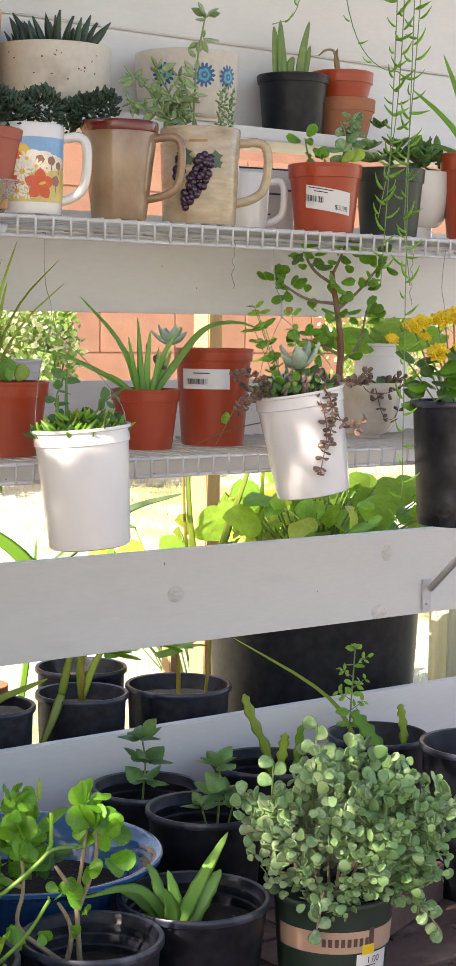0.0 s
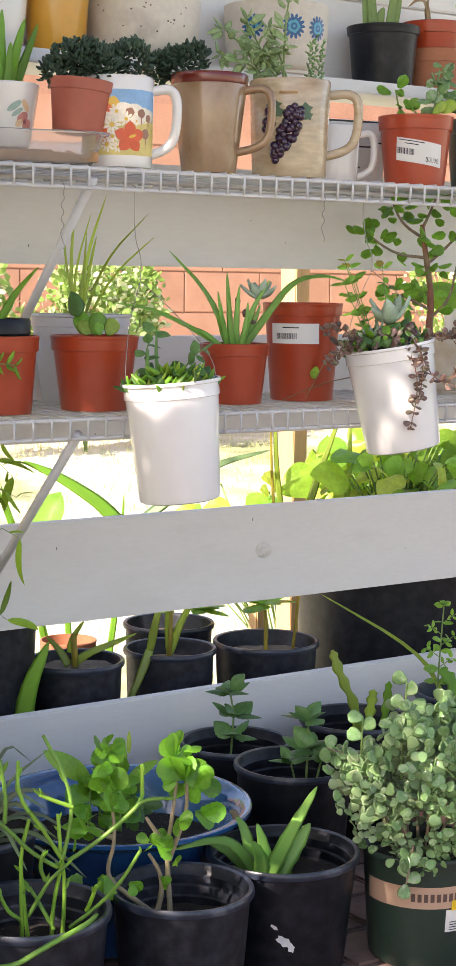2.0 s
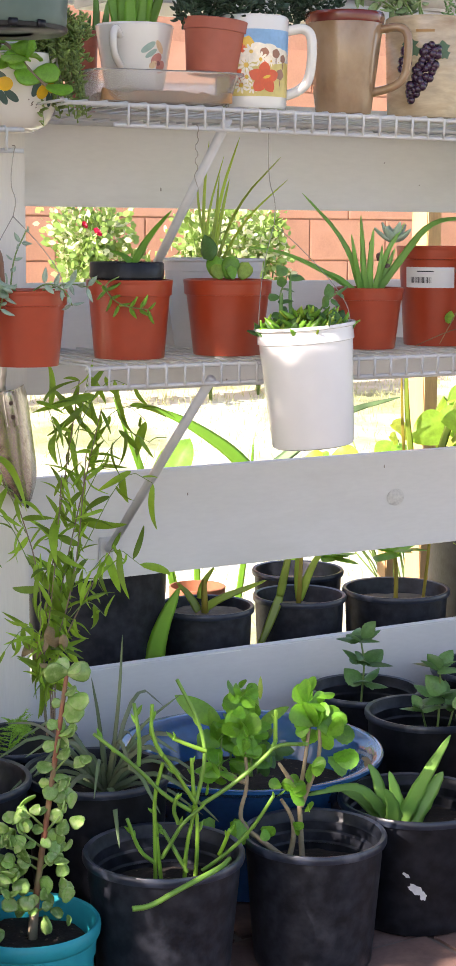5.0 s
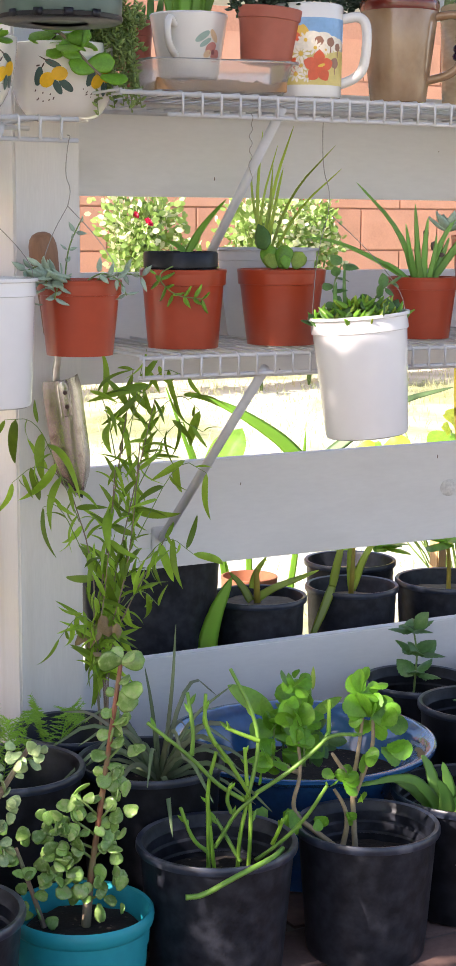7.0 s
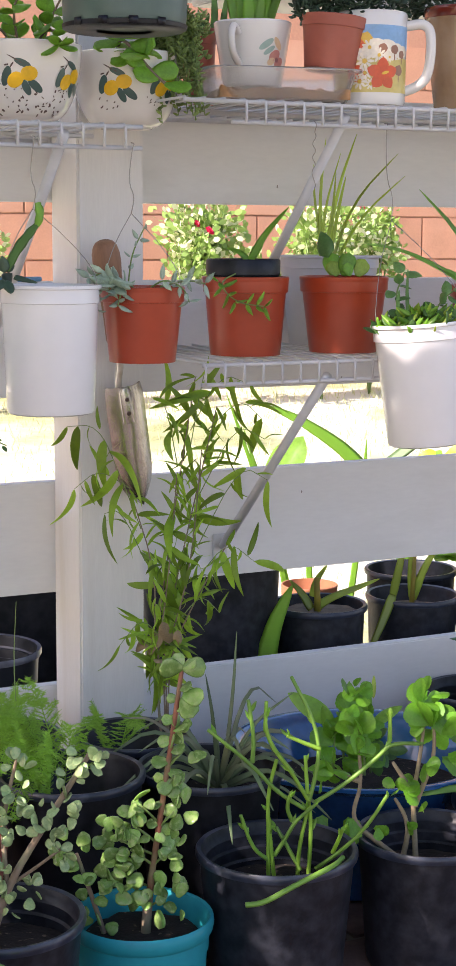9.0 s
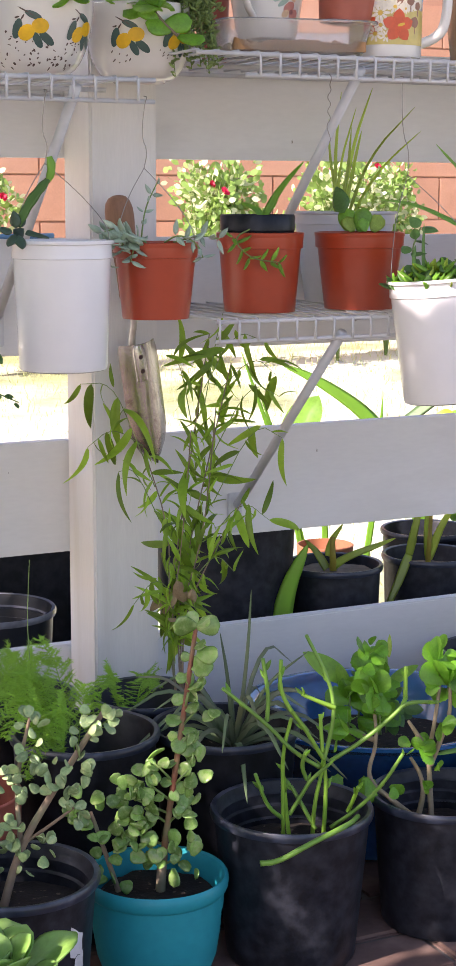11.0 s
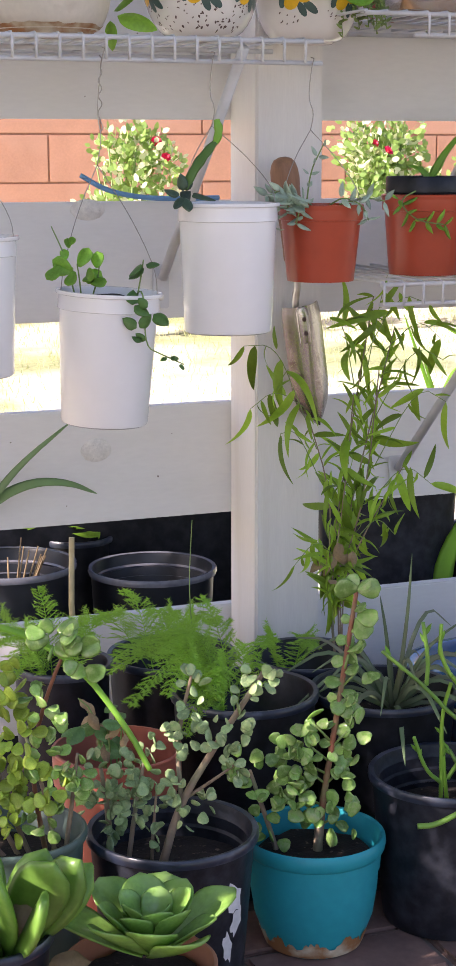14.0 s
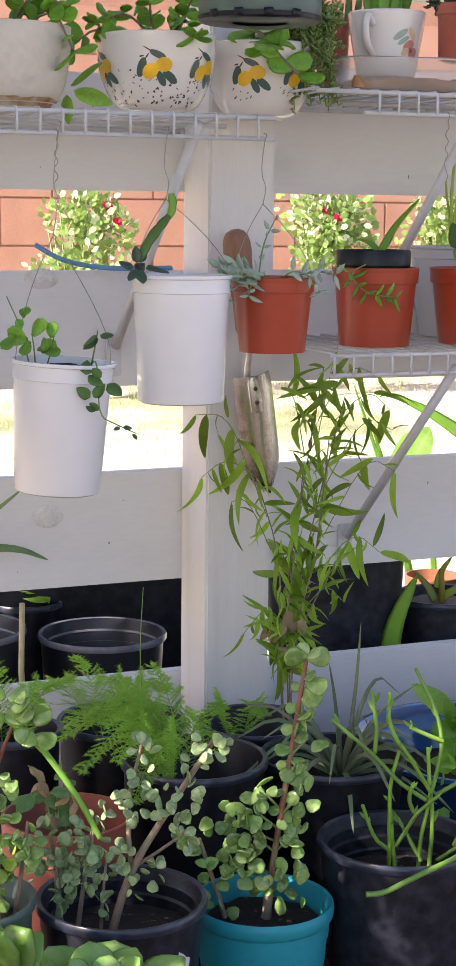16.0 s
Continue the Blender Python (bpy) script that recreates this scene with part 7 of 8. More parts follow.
def bloom(r):
    """A ruffled bloom of overlapping petals."""
    bm = bmesh.new()
    for i in range(14):
        a, f = i * 2.4, i / 14
        u = Vector((math.cos(a), math.sin(a), 0)) * (1 - .55 * f)
        w = Vector((-math.sin(a), math.cos(a), 0)) * .62 * (1 - .4 * f)
        b = [u * .15 - w * .4, u * .15 + w * .4, u * .8 + w + Vector((0, 0, .25 + .5 * f)), u + Vector((0, 0, .4 + .5 * f)), u * .8 - w + Vector((0, 0, .25 + .5 * f))]
        bm.faces.new([bm.verts.new(q * r * (1, .92, 1.1)[i % 3]) for q in b])
    return bm


def shrub(x, y, top, w, n, label, reds=3, whites=0):
    """A garden rose: stems from the ground, and a loose crown of small leaves with gaps."""
    s = thing("rose_bush", pose(x, y, lie(x, y) - 0.01), label, "shrub", group="rose bushes by the wall")
    hgt = top - lie(x, y)
    for i in range(9):
        a = rnd.uniform(0, 6.28)
        part("stem", tube([(0, 0, 0), (math.cos(a) * w * .3, math.sin(a) * w * .3, hgt * .5), (math.cos(a) * w * .6, math.sin(a) * w * .5, hgt * rnd.uniform(.8, 1))], 0.006, 5, end=0.003), GREEN_STEM, s)
    lumps = [(Vector((rnd.gauss(0, .38) * w, rnd.gauss(0, .3) * w, hgt * rnd.uniform(.35, .96))), rnd.uniform(.05, .09) + .14 * w) for _ in range(24)]
    # the second, pale share of leaves has sun glints put into its colour
    for nm, mat, share in (("foliage", leaf_material("rose_leaf", (0.22, 0.36, 0.09), 0.3, 0.35, tint=0), 0.62), ("pale_foliage", leaf_material("sun_glint_rose_leaf", (0.66, 0.70, 0.46), 0.3, 0.25, tint=0), 0.27)):
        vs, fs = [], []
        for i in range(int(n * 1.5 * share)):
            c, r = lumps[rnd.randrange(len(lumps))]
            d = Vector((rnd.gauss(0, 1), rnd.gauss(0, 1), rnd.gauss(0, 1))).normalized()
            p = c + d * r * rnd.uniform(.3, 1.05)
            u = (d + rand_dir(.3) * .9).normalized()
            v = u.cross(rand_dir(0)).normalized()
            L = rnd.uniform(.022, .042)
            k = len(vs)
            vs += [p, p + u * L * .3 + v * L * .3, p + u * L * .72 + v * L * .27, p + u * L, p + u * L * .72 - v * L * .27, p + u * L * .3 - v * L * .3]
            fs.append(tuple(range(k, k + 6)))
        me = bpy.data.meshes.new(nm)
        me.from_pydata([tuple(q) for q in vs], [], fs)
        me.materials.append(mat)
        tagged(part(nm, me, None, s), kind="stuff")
    for i in range(reds):
        c, r = lumps[i * 3 % len(lumps)]
        f = part("rose", bloom(rnd.uniform(.016, .024)), ROSE if i % 2 == 0 else PALE_ROSE, s, "crimson rose bloom" if i % 2 == 0 else "pink rose bloom")
        f.matrix_basis = pose(c.x, c.y - r, c.z + r * .3, rnd.uniform(20, 70), 0, rnd.uniform(0, 90))
    return s


ROSE = leaf_material("rose_petal", (0.60, 0.02, 0.06), 0.3, 0.5, tint=0)
PALE_ROSE = leaf_material("pink_petal", (0.75, 0.25, 0.30), 0.3, 0.5, tint=0)
rnd.seed(21)
shrub(1.19, 4.2, 1.07, 0.17, 1500, "sunlit rose bush with crimson blooms before the garden wall", 3)
shrub(2.22, 4.1, 1.09, 0.18, 1700, "sunlit rose bush with crimson blooms before the garden wall", 3)
shrub(2.86, 4.2, 1.07, 0.24, 2000, "broad green rose bush before the garden wall", 2)
shrub(3.16, 4.3, 1.10, 0.17, 1300, "broad green rose bush before the garden wall", 2)
shrub(5.3, 4.4, 1.20, 0.42, 2400, "broad green rose bush before the garden wall", 2)

g_rng = np.random.RandomState(5)
N = 26000
gx = g_rng.uniform(-0.8, 7.0, N)
gy = g_rng.uniform(0.5, 4.9, N)
gl = g_rng.uniform(.015, .045, N)
ga = g_rng.uniform(0, 6.28, N)
tilt_ = g_rng.uniform(-.6, .6, (N, 2))
base_ = np.stack([gx, gy, np.array([lie(a, b) - .004 for a, b in zip(gx, gy)])], 1)
off_ = np.stack([np.cos(ga), np.sin(ga), np.zeros(N)], 1) * .0022
tip_ = base_ + np.stack([tilt_[:, 0] * gl, tilt_[:, 1] * gl, gl], 1)
co_ = np.stack([base_ - off_, base_ + off_, tip_], 1).reshape(-1, 3)
grass_me = bpy.data.meshes.new("grass")
grass_me.from_pydata(co_.tolist(), [], np.arange(3 * N).reshape(-1, 3).tolist())
grass_me.materials.append(leaf_material("grass_blade", (0.52, 0.57, 0.28), 0.35, 0.6, tint=0))
tagged(new("grass", grass_me), "short sunlit lawn grass with dry patches", "grass", kind="stuff")

# ---------------------------------------------------------------- painted decoration, labels and wear
def paint(name, colour, rough=0.3, var=0.15):
    return material(name, colour, rough, var=var, coarse=40, fine=200, bump=0.05)


def outer(t, z):
    """The radius of a pot's outside at height z."""
    pr = OUTER[t.name]
    top = max(range(len(pr)), key=lambda i: pr[i][1])
    pts = pr[1:top + 1]
    for (r0, z0), (r1, z1) in zip(pts, pts[1:]):
        if z0 <= z <= z1 and z1 > z0:
            return r0 + (r1 - r0) * (z - z0) / (z1 - z0)
    return pts[-1][0]


def wrap(t, a, u, z, lift):
    """The place u metres round from the angle a, at height z, on a pot's outside."""
    r = outer(t, z)
    b = a + u / r
    return Vector(((r + lift) * math.cos(b), (r + lift) * math.sin(b), z))


def pot_of(t):
    return next(o for o in t.children if o.name.startswith("pot"))


def spot(t, at, u, z, rx, rz, mat, name="print", lift=0.0006, turn=0.0, dent=0.0, n=14, label=""):
    """A painted blob on a pot; at: degrees round, where -90 faces the open side."""
    bm = bmesh.new()
    a, c, s = radians(at), math.cos(turn), math.sin(turn)
    mid = bm.verts.new(wrap(t, a, u, z, lift))
    rings = []
    for k in (0.55, 1.0):
        ring = []
        for i in range(n):
            th = 2 * math.pi * i / n
            q = k * (1 + dent * (k == 1.0) * math.cos(5 * th))
            x, y = rx * q * math.cos(th), rz * q * math.sin(th)
            ring.append(bm.verts.new(wrap(t, a, u + x * c - y * s, z + x * s + y * c, lift)))
        rings.append(ring)
    for i in range(n):
        j = (i + 1) % n
        bm.faces.new((mid, rings[0][i], rings[0][j]))
        bm.faces.new((rings[0][i], rings[1][i], rings[1][j], rings[0][j]))
    return part(name, bm, mat, pot_of(t), label)


def band(t, at, half, z0, z1, mat, name="label", lift=0.0007, slope=0.0, n=18, ragged=0.0, label="", rows=3):
    """A curved patch round a pot between two heights, half metres wide each way."""
    bm = bmesh.new()
    a = radians(at)
    grid = []
    for k in range(rows + 1):
        row = []
        for i in range(n + 1):
            u = -half + 2 * half * i / n
            z = z0 + (z1 - z0) * k / rows + slope * u + (ragged * (noise.noise(Vector((u * 70, k * 3.1, at))) + .6 * noise.noise(Vector((u * 260, 1.7, at)))) if k == rows else 0)
            row.append(bm.verts.new(wrap(t, a, u, z, lift)))
        grid.append(row)
    for p, q in zip(grid, grid[1:]):
        for i in range(n):
            bm.faces.new((p[i], p[i + 1], q[i + 1], q[i]))
    return part(name, bm, mat, pot_of(t), label)


def words(t, text, at, u, z, size, mat, lift=0.0011, slope=0.0):
    """Built-in lettering laid round a pot."""
    cu = bpy.data.curves.new("text", "FONT")
    cu.body, cu.size, cu.align_x = text, size, "CENTER"
    ob = new("text", cu)
    bpy.context.view_layer.update()
    me = bpy.data.meshes.new_from_object(ob.evaluated_get(bpy.context.evaluated_depsgraph_get()))
    bpy.data.objects.remove(ob)
    for v in me.vertices:
        v.co = wrap(t, radians(at), u + v.co.x, z + v.co.y + slope * (u + v.co.x), lift)
    me.materials.clear()
    me.materials.append(mat)
    part("lettering", me, None, pot_of(t))


def barcode(t, at, u0, u1, z0, z1, slope=0.0, lift=0.0011):
    u, k = u0, 0
    while u < u1:
        w = rnd.choice((0.0006, 0.0009, 0.0013))
        o = band(t, at, w / 2, z0 + slope * u, z1 + slope * u, INK, "bar", lift, n=1, rows=1)
        o.matrix_basis = Matrix.Rotation(u / outer(t, (z0 + z1) / 2), 4, "Z")
        u += w + rnd.choice((0.0006, 0.001))


# price label and barcode labels
band(red_label, -98, 0.034, 0.030, 0.062, PAPER, slope=-0.16, label="white paper price label")
words(red_label, "$3.98", -98, 0.019, 0.0345, 0.0095, INK, slope=-0.16)
barcode(red_label, -98, -0.032, -0.008, 0.040, 0.0485, -0.16)
for k in range(2):
    band(red_label, -112, 0.018 - 0.008 * k, 0.0575 - 0.004 * k + 0.003, 0.0588 - 0.004 * k + 0.003, INK, "bar", 0.0011, slope=-0.16, n=6, rows=1)
band(red_tall, -116, 0.036, 0.080, 0.108, PAPER, label="white paper barcode label")
barcode(red_tall, -116, -0.026, 0.004, 0.0865, 0.0945)
band(red_tall, -121, 0.012, 0.1015, 0.1030, INK, "bar", 0.0011, n=5, rows=1)

# tan band on the green pot, its lettering left as plain bars
TAN = paint("tan_band", (0.50, 0.33, 0.23), 0.5, 0.06)
UMBER = paint("umber_print", (0.10, 0.06, 0.05), 0.5)
band(tub, -90, 0.100, 0.080, 0.108, TAN, "label", n=40, label="tan paper band round the pot")
for k in range(8):
    band(tub, -93 + (k - 3.5) * 6.2, 0.0025, 0.0888, 0.0992, UMBER, "bar", 0.0011, n=2, rows=1)
band(tub, -66, 0.004, 0.077, 0.111, UMBER, "bar", 0.0011, n=2, rows=1)
band(tub, -62, 0.0245, 0.0495, 0.078, PAPER, "label", 0.0012, label="white paper price sticker")
words(tub, "1.00", -62, 0.0, 0.065, 0.0123, INK, 0.0016)
band(tub, -69, 0.009, 0.077, 0.090, paint("yellow_sticker", (0.75, 0.52, 0.02), 0.5), "label", 0.0015, label="bright yellow sticker")
for k in range(4):
    band(tub, -68, 0.012, 0.0615 - 0.0033 * k, 0.0627 - 0.0033 * k, INK, "bar", 0.0016, n=4, rows=1)

# torn stickers
TORN = paint("torn_sticker", (0.62, 0.62, 0.62), 0.6)
for at, u, z, rx, rz, tn in ((-36, 0, 0.118, 0.011, 0.017, 0.5), (-34, 0.004, 0.092, 0.008, 0.014, -0.3), (-38, -0.002, 0.068, 0.006, 0.016, 0.2)):
    spot(jade, at, u, z, rx, rz, TORN, "sticker", 0.0007, tn, 0.22, label="torn white sticker")
for at, u, z, rx, rz, tn in ((-100, 0, 0.062, 0.010, 0.0055, -0.6), (-108, 0, 0.080, 0.005, 0.0022, -0.6), (-94, 0, 0.054, 0.004, 0.006, 0.2)):
    spot(aloe, at, u, z, rx, rz, TORN, "sticker", 0.0007, tn, 0.2, label="torn white sticker")
CHIPPED = material("chipped_base", (0.50, 0.42, 0.30), 0.85, var=0.25, coarse=30, fine=160, bump=0.7, second=(0.30, 0.13, 0.045), cut=(0.38, 0.56), patch=34)
band(teal, -90, 0.14, 0.0008, 0.015, CHIPPED, "worn_base", 0.0008, n=140, ragged=0.016, label="chipped cream and rust base", rows=4)
band(rust_bowl, -90, 0.155, 0.0005, 0.010, CHIPPED, "stain", 0.0008, n=50, ragged=0.003, label="rust-coloured stain round the foot")
for i in range(64):
    spot(lemon_a, rnd.uniform(-150, -30), 0, rnd.triangular(.006, .05, .012), rnd.uniform(.0006, .002), rnd.uniform(.0005, .0016), UMBER, "speck", 0.0004, rnd.uniform(0, 3), 0.2, 7)
for i in range(22):
    spot(planter, rnd.uniform(-150, -40), 0, rnd.uniform(.012, .07), rnd.uniform(.0006, .0022), rnd.uniform(.0006, .002), UMBER, "speck", 0.0004, rnd.uniform(0, 3), 0.2, 7)

# floral mug
BLUE = paint("sky_blue", (0.22, 0.42, 0.66))
PEACH = paint("peach_print", (0.72, 0.50, 0.30))
ORANGE = paint("orange_print", (0.70, 0.10, 0.03))
CREAM = paint("cream_print", (0.82, 0.74, 0.60))
YEL = paint("yellow_print", (0.72, 0.45, 0.05))
GREEN_P = paint("green_print", (0.05, 0.11, 0.06))
MAUVE = paint("mauve_print", (0.28, 0.10, 0.10))
band(mug_floral, -92, 0.058, 0.066, 0.094, BLUE, "print", 0.0004, n=24)
band(mug_floral, -92, 0.058, 0.0145, 0.056, paint("meadow_print", (0.66, 0.52, 0.16)), "print", 0.0004, n=24, ragged=0.003)
for u, z, rx in ((.004, .071, .012), (.018, .070, .013), (.032, .066, .012), (.044, .064, .010), (-.018, .070, .014), (.026, .060, .020), (.002, .062, .016)):
    spot(mug_floral, -92, u, z, rx, .007, CREAM, lift=0.0006)
TREES = paint("tree_print", (0.30, 0.13, 0.075))
for u, z, r in ((.0125, .0665, .0058), (.0286, .0655, .0058), (.041, .060, .0052), (.0356, .041, .0068), (-.030, .060, .0055)):
    spot(mug_floral, -92, u, z, r, r * .95, TREES, lift=0.0009, dent=.06)
    spot(mug_floral, -92, u, z - r - .003, .0009, .0045, TREES, lift=0.0008, n=8)
for u, z, r, mat in ((-.009, .078, .008, YEL), (-.016, .071, .006, ORANGE), (-.020, .036, .011, ORANGE), (-.030, .050, .009, YEL)):
    spot(mug_floral, -92, u, z, r, r * .9, mat, lift=0.0008, dent=.12)
for u, z, r in ((-.004, .067, .0062), (-.0095, .051, .0072), (.0075, .058, .006), (-.0155, .027, .0062), (-.009, .037, .0055), (.021, .056, .004), (-.002, .024, .0045), (-.022, .060, .006)):
    for k in range(9):
        spot(mug_floral, -92, u + r * math.cos(k * .698), z + r * math.sin(k * .698), r * .62, r * .26, CREAM, "petal", 0.0010, k * .698, n=8)
    spot(mug_floral, -92, u, z, r * .38, r * .38, YEL, lift=0.0013, n=8)
for k in range(5):
    spot(mug_floral, -92, .0125 + .0095 * math.cos(k * 1.257 + .3), .036 + .0095 * math.sin(k * 1.257 + .3), .0098, .0072, ORANGE, "petal", 0.0014, k * 1.257 + .3, .06)
spot(mug_floral, -92, .0155, .0375, .005, .0018, YEL, lift=0.0018, turn=.3)
# brown mug: ribs and a darker rim
for v in pot_of(mug_brown).data.vertices:
    a = math.atan2(v.co.y, v.co.x)
    k = 1 + 0.012 * math.cos(16 * a) * (0 if v.co.z > 0.11 else 1)
    v.co.x *= k
    v.co.y *= k
part("rim", lathe([(outer(mug_brown, .113) + .0004, .113), (outer(mug_brown, .1145) + .0008, .1145), (outer(mug_brown, .121) + .0008, .121), (.0503, .1250), (.0488, .1268), (.0466, .1262), (.0455, .1200)], 44), BROWN_RIM, pot_of(mug_brown), "red-brown glazed rim")
# grapes
GRAPE = material("grape_glaze", (0.035, 0.012, 0.035), 0.2, var=0.3, coarse=60, bump=0.05, coat=0.5)
g_n = random.Random(4)
for i in range(62):
    if i < 50:
        f = (i + .5) / 50
        half = .0125 * math.sin(math.pi * min(1, .30 + .72 * f)) ** .6
        u, z = .011 - .029 * f ** 1.2, .090 - .066 * f
    else:
        half, u, z = .005, -.026, .084 - .0018 * (i - 50)
    k = g_n.uniform(.0050, .0064)
    ball = part("grape", lathe([(k * math.sin(math.pi * q / 8), -k * math.cos(math.pi * q / 8)) for q in range(9)], 12), GRAPE, pot_of(mug_grape))
    ball.location = wrap(mug_grape, radians(-104), u + g_n.uniform(-half, half), z + g_n.uniform(-.004, .004), g_n.uniform(-.001, .003))
for u, z, r, m in ((-.016, .092, .010, GREEN_P), (-.010, .084, .008, GREEN_P), (.026, .088, .010, GREEN_P), (.030, .080, .007, GREEN_P)):
    spot(mug_grape, -108, u, z, r, r * .8, m, "vine_leaf", 0.0012, .3, .25)
band(mug_grape, -104, 0.012, .108, .1115, paint("vine_print", (0.38, 0.2, 0.06)), "vine", 0.0010, n=8, rows=1)
# china cup
ROSE_P = paint("faded_rose_print", (0.55, 0.22, 0.18))
SAGE_P = paint("sage_print", (0.30, 0.42, 0.36))
for u, z, rx, rz, m in ((.018, .034, .009, .006, ROSE_P), (.025, .026, .008, .006, ROSE_P), (.013, .027, .006, .004, PEACH), (.021, .029, .003, .003, MAUVE), (.006, .047, .011, .004, SAGE_P), (.010, .040, .009, .003, SAGE_P), (.022, .048, .004, .009, PEACH)):
    spot(cup, -78, u, z, rx, rz, m, turn=.6)
# blue medallions
NAVY = paint("navy_print", (0.015, 0.10, 0.26))
AQUA = paint("aqua_print", (0.06, 0.36, 0.50))
for at in (-128, -82, -50):
    for k in range(14):
        spot(medallion, at, .0135 * math.cos(k * .449), .062 + .0135 * math.sin(k * .449), .0042, .0022, NAVY, "petal", 0.0006, k * .449, n=8)
    spot(medallion, at, 0, .062, .0125, .0125, NAVY, lift=0.0008)
    spot(medallion, at, 0, .062, .009, .009, AQUA, lift=0.0010, dent=.12)
    spot(medallion, at, 0, .062, .005, .005, NAVY, lift=0.0012)
    spot(medallion, at, 0, .062, .0022, .0022, AQUA, lift=0.0014)
# lemons
LEMON = paint("lemon_print", (0.80, 0.46, 0.01))
LEAFP = paint("leaf_print", (0.05, 0.10, 0.09))
for t, ats in ((lemon_a, (-84, -28, -150)), (lemon_b, (-98, -40))):
    for at in ats:
        for u, z, rx, rz, tn, m in ((-.008, .048, .0105, .0085, .7, LEMON), (.007, .055, .0105, .0085, .1, LEMON), (-.018, .052, .012, .0055, 1.3, LEAFP), (.004, .040, .010, .0045, -1.1, LEAFP), (.014, .042, .011, .005, -.7, LEAFP), (.0, .066, .011, .004, -.4, LEAFP), (-.012, .064, .004, .001, 1.0, UMBER), (-.018, .064, .003, .001, .2, UMBER)):
            spot(t, at, u, z - .004, rx * .92, rz * .95, m, turn=tn, lift=0.0006 if m is LEAFP else 0.0009)
        for k in range(9):
            spot(t, at, -.024 + .003 * k + rnd.uniform(-.003, .003), .030 + rnd.uniform(-.010, .008), rnd.uniform(.0008, .0022), .0008, UMBER, "twig_print", turn=rnd.uniform(.2, 1.2), n=7)
        spot(t, at, -.008, .066, .011, .0008, UMBER, "twig_print", turn=-.5, n=8)

# clear tray with compost
CLEAR = bpy.data.materials.new("clear_plastic")
CLEAR.use_nodes = True
cb = CLEAR.node_tree.nodes["Principled BSDF"]
cb.inputs["Base Color"].default_value = (0.96, 0.95, 0.93, 1)
cb.inputs["Transmission Weight"].default_value = 0.82
cb.inputs["Roughness"].default_value = 0.2
cb.inputs["IOR"].default_value = 1.12
COMPOST = material("dry_compost", (0.42, 0.22, 0.10), 0.95, var=0.45, coarse=30, fine=160, bump=0.8, second=(0.45, 0.33, 0.22), cut=(0.5, 0.7), patch=20)


def dish(hx, hy, h, flare, wall=0.0012):
    """An open flared dish with rounded corners."""
    bm = bmesh.new()
    n, rings = 32, []
    for z, g, o in ((0, 0, 0), (h * .92, flare, 0), (h * .93, flare + .006, 0), (h, flare + .006, 0), (h, flare + .004, 0), (h * .95, flare, -wall), (wall, 0, -wall)):
        rings.append([bm.verts.new(((hx + g + o) * abs(math.cos(t)) ** .35 * (1 if math.cos(t) > 0 else -1), (hy + g + o) * abs(math.sin(t)) ** .35 * (1 if math.sin(t) > 0 else -1), z)) for t in (2 * math.pi * (i + .5) / n for i in range(n))])
    for p, q in zip(rings, rings[1:]):
        for i in range(n):
            bm.faces.new((p[i], p[(i + 1) % n], q[(i + 1) % n], q[i]))
    bm.faces.new(rings[0][::-1])
    bm.faces.new(rings[-1])
    return bm


part("dish", dish(0.082, 0.052, 0.038, 0.010), CLEAR, tray, "clear scratched plastic dish").visible_shadow = False
bm = bmesh.new()
bmesh.ops.create_grid(bm, x_segments=26, y_segments=18, size=0.5)
for v in bm.verts:
    v.co = Vector((v.co.x * 0.160, v.co.y * 0.100, 0.013 + 0.005 * noise.noise(v.co * 9) + 0.003 * noise.noise(v.co * 30)))
rim_ = [e for e in bm.edges if e.is_boundary]
low_ = bmesh.ops.extrude_edge_only(bm, edges=rim_)["geom"]
for v in low_:
    if isinstance(v, bmesh.types.BMVert):
        v.co.z = 0.003
part("compost", bm, COMPOST, tray, "dry brown compost and bark")

part("body", box(bmesh.new(), (-0.05, -0.03, 0), (0.05, 0.03, 0.098), 0.001), PAPER, box_white, smooth=False)
for z, w, x in ((.096, .098, 0), (.060, .03, .02), (.066, .008, .042), (.030, .04, -.01)):
    part("print", box(bmesh.new(), (x - w / 2, -0.0305, z - .0012), (x + w / 2, -0.0302, z + .0012)), INK, box_white, smooth=False)

# steel hand trowel hung on the post
trowel = thing("hand_trowel", pose(0.072, -0.118, 0.62, 4, -10, 0), "worn steel hand trowel with a brown wooden handle", "trowel")
part("handle", lathe([(0, .20), (.011, .202), (.0145, .215), (.014, .25), (.0165, .295), (.0178, .312), (.0172, .322), (.0150, .330), (.0110, .3355), (.0055, .338), (0, .3385)], 24), material("handle_wood", (0.26, 0.13, 0.07), 0.55, var=0.25, coarse=12, bump=0.3, stretch=(6, 6, .6)), trowel, "brown turned wooden handle")
part("shank", tube([(0, 0, .21), (0, .002, .18), (-.006, .004, .162), (-.006, .004, .140)], .0048, 10, smooth_steps=2), STEEL, trowel)
bm = bmesh.new()
rows = []
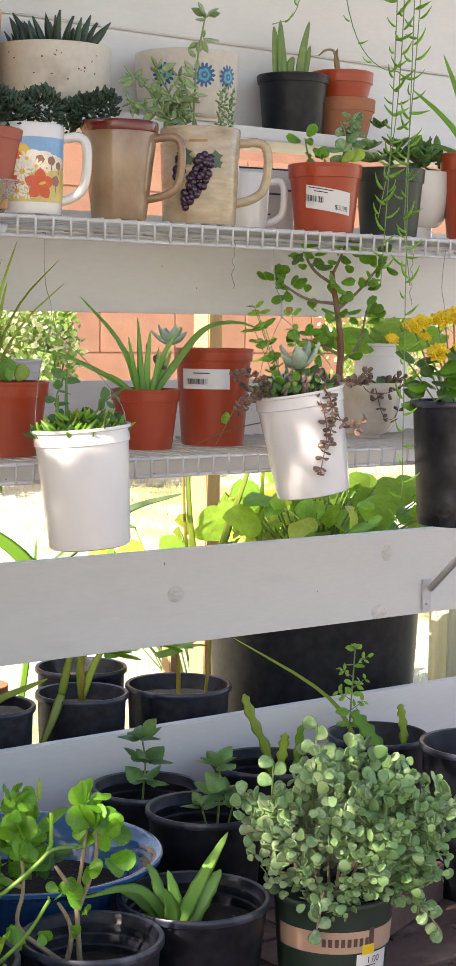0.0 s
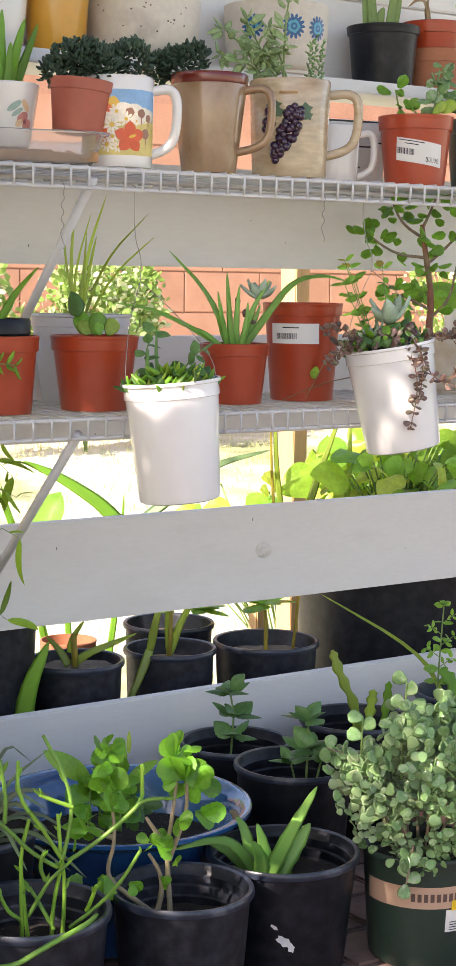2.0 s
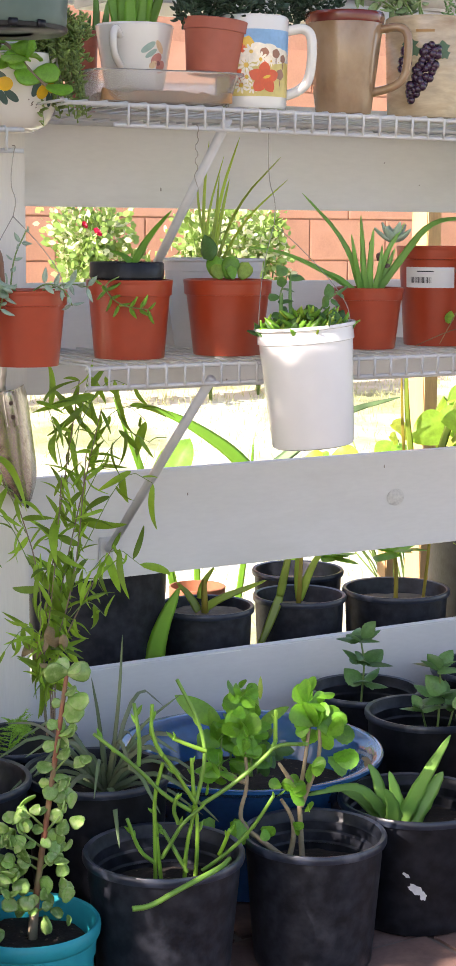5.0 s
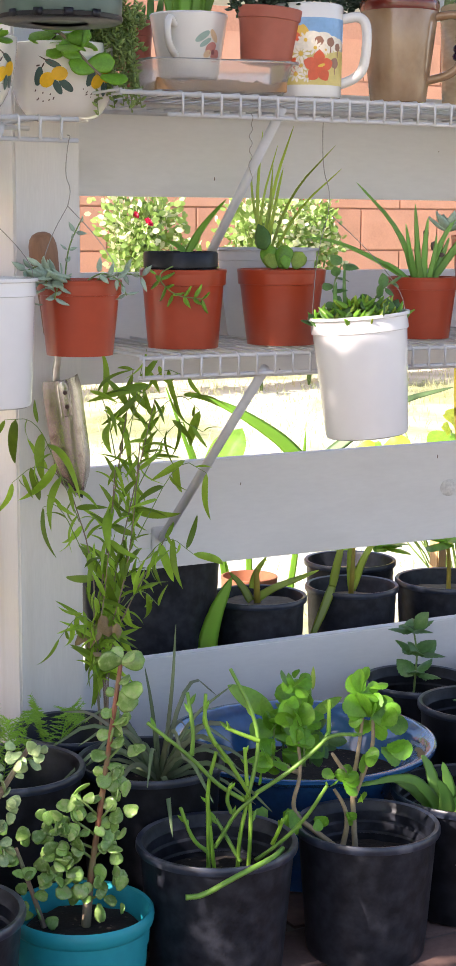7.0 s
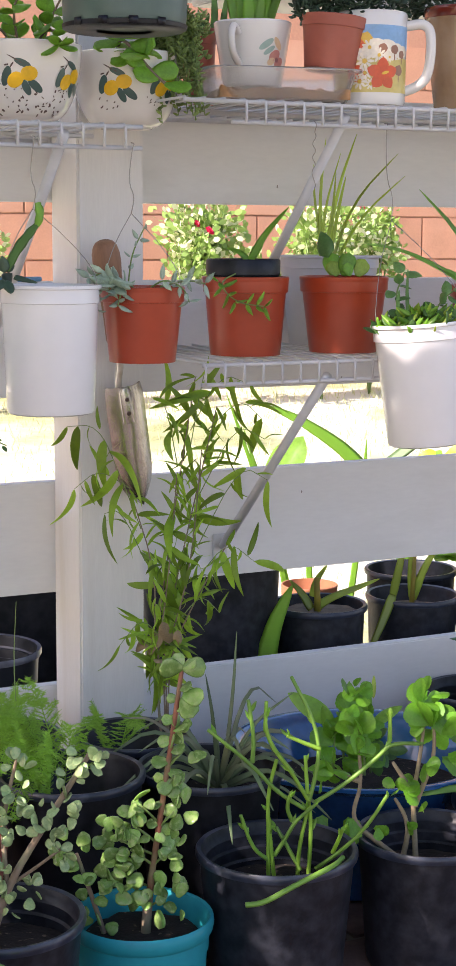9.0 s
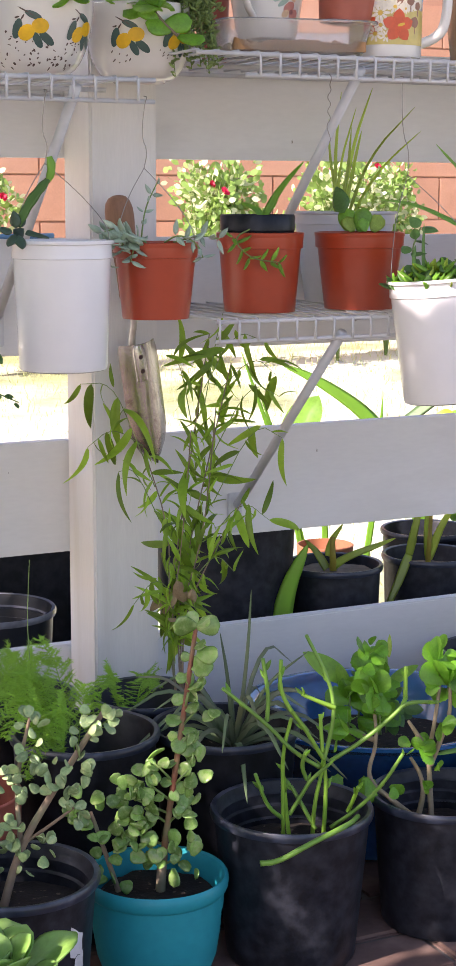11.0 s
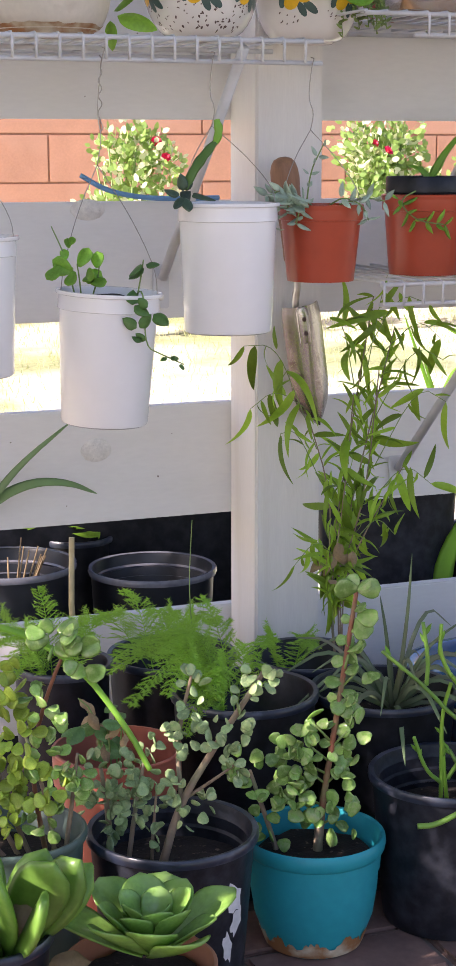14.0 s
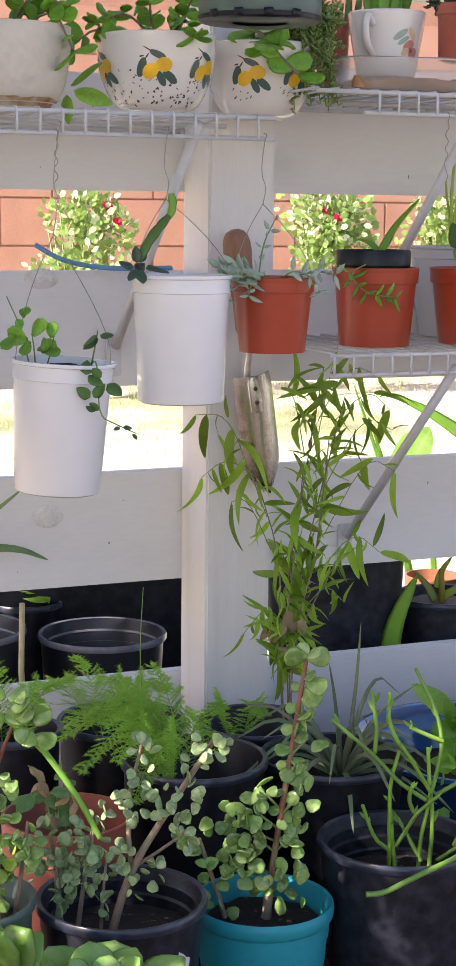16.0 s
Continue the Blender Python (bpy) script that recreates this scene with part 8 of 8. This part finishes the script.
for i in range(15):
    f = i / 14
    w = 0.0265 * ((.9 + f if f < .08 else 1.0 - .06 * f) if f < .62 else .963 * max(0.004, 1 - ((f - .62) / .38) ** 2.2) ** .6)
    rows.append([[bm.verts.new((u * w, -.012 + .016 * u * u + s, .155 - .155 * f)) for u in (-1, -.6, -.2, .2, .6, 1)] for s in (0, .0012)])
for p, q in zip(rows, rows[1:]):
    for s in (0, 1):
        for j in range(5):
            bm.faces.new((p[s][j], p[s][j + 1], q[s][j + 1], q[s][j]))
WORN = material("worn_steel", (0.50, 0.475, 0.44), 0.24, 1.0, var=0.2, coarse=25, fine=160, bump=0.15, second=(0.22, 0.17, 0.13), cut=(0.58, 0.72), patch=45)
part("blade", bm, WORN, trowel, "scratched steel blade")
o = part("socket", lathe([(0, -.024), (.008, -.022), (.0085, .016), (.006, .022), (0, .023)], 12), WORN, trowel)
o.matrix_basis = Matrix.Translation((-.005, -.0115, .132)) @ Matrix.Diagonal((1, .5, 1, 1))
for z in (.122, .140):
    o = part("rivet", lathe([(0, .0016), (.0022, .0012), (.003, 0)], 10), UMBER, trowel)
    o.matrix_basis = pose(-.005, -.0158, z, 90)

# knots and scars in the boards
KNOT = material("knot", (0.70, 0.68, 0.63), 0.6, var=0.2, coarse=60, fine=240, bump=0.4, second=(0.3, 0.25, 0.2), cut=(0.68, 0.74), patch=160)
NICK = material("nick", (0.22, 0.18, 0.15), 0.8)
boards = [o for o in fence.children if o.name.startswith("board")]
knots = ((0.741, 0.567, .016, .013), (-0.191, 0.888, .022, .013), (-0.185, 0.583, .020, .015), (1.17, 0.50, .018, .012), (1.185, 0.60, .012, .014))
for x, z, rx, rz in knots:
    bm = lathe([(0, .0004), (1.0, .0004), (1.02, 0)], 22)
    for v in bm.verts:
        v.co = Vector((v.co.x * rx * (1 + .15 * noise.noise(v.co * 3)), v.co.y * rz, v.co.z))
    o = part("knot", bm, KNOT, fence)
    o.matrix_basis = pose(x, -.0003, z + F0, 90)
for i in range(26):
    x = rnd.choice((rnd.uniform(-.45, -.02), rnd.uniform(.12, 1.3)))
    z0, z1 = rnd.choice(((.49, .63), (1.005, 1.14), (1.005, 1.14), (.755, .89)))
    o = part("nick", lathe([(0, .0003), (.0012, .0002), (.0014, 0)], 7), NICK, fence)
    o.matrix_basis = pose(x, -.0002, rnd.uniform(z0, z1) + F0, 90) @ Matrix.Diagonal((rnd.uniform(.4, 1), rnd.uniform(.5, 2.2), 1, 1))

# blue cord along the fence
cord = new("cord", mesh_of("cord", tube([(-.205, -.02, .931), (-.175, -.03, .912), (-.13, -.03, .903), (-.08, -.028, .901), (-.02, -.012, .9015)], .0032, 8, smooth_steps=2), paint("blue_cord", (0.12, 0.28, 0.48), .6)))
tagged(cord, "faded blue cord lying along a fence board", "cord")

# loose bricks beside the pots
loose = mesh_of("loose_brick", box(bmesh.new(), (-.1, -.05, 0), (.1, .05, .058), .003), BRICK, False)
for x, y, z, a in ((0.86, -0.36, G + .001, 22), (0.90, -0.30, G + .0595, 14), (0.99, -0.56, G + .001, -8)):
    o = new("loose_brick", loose)
    o.matrix_world = pose(x, y, z, 0, 0, a)
    tagged(o, "loose red brick lying on the paving", "brick", group="loose bricks")

# paving bricks
paver = mesh_of("brick", box(bmesh.new(), (.003, .003, -.05), (.197, .095, 0), .004), BRICK, False)
for i in range(-6, 9):
    for j in range(-11, 1):
        o = new("brick", paver)
        o.parent = paving
        o.location = (i * .2 + (.1 if j % 2 else 0), j * .098 - .05, G + rnd.uniform(-.0025, 0))
        o.rotation_euler = (rnd.uniform(-.006, .006), rnd.uniform(-.006, .006), rnd.uniform(-.008, .008))

# spare wire hooks under the top shelf
for x, z, n in ((0.217, 1.088, 3), (0.612, 1.09, 2), (0.94, 1.09, 3), (-0.263, 1.055, 3)):
    pts = [(0, 0, .004), (.002, -.003, 0), (0, 0, -.008)]
    for k in range(n * 2):
        pts.append((.0035 * (-1) ** k, 0, -.014 - .008 * k))
    pts += [(0, 0, -.016 - .016 * n), (.003, 0, -.022 - .016 * n), (.001, 0, -.026 - .016 * n)]
    hk = new("wire_hook", mesh_of("wire_hook", tube(pts, .0006, 5, smooth_steps=2), STEEL_WIRE))
    hk.matrix_world = pose(x, -.2985, z)
    tagged(hk, "thin twisted wire hook hanging under the shelf", "hook", group="wire hooks")
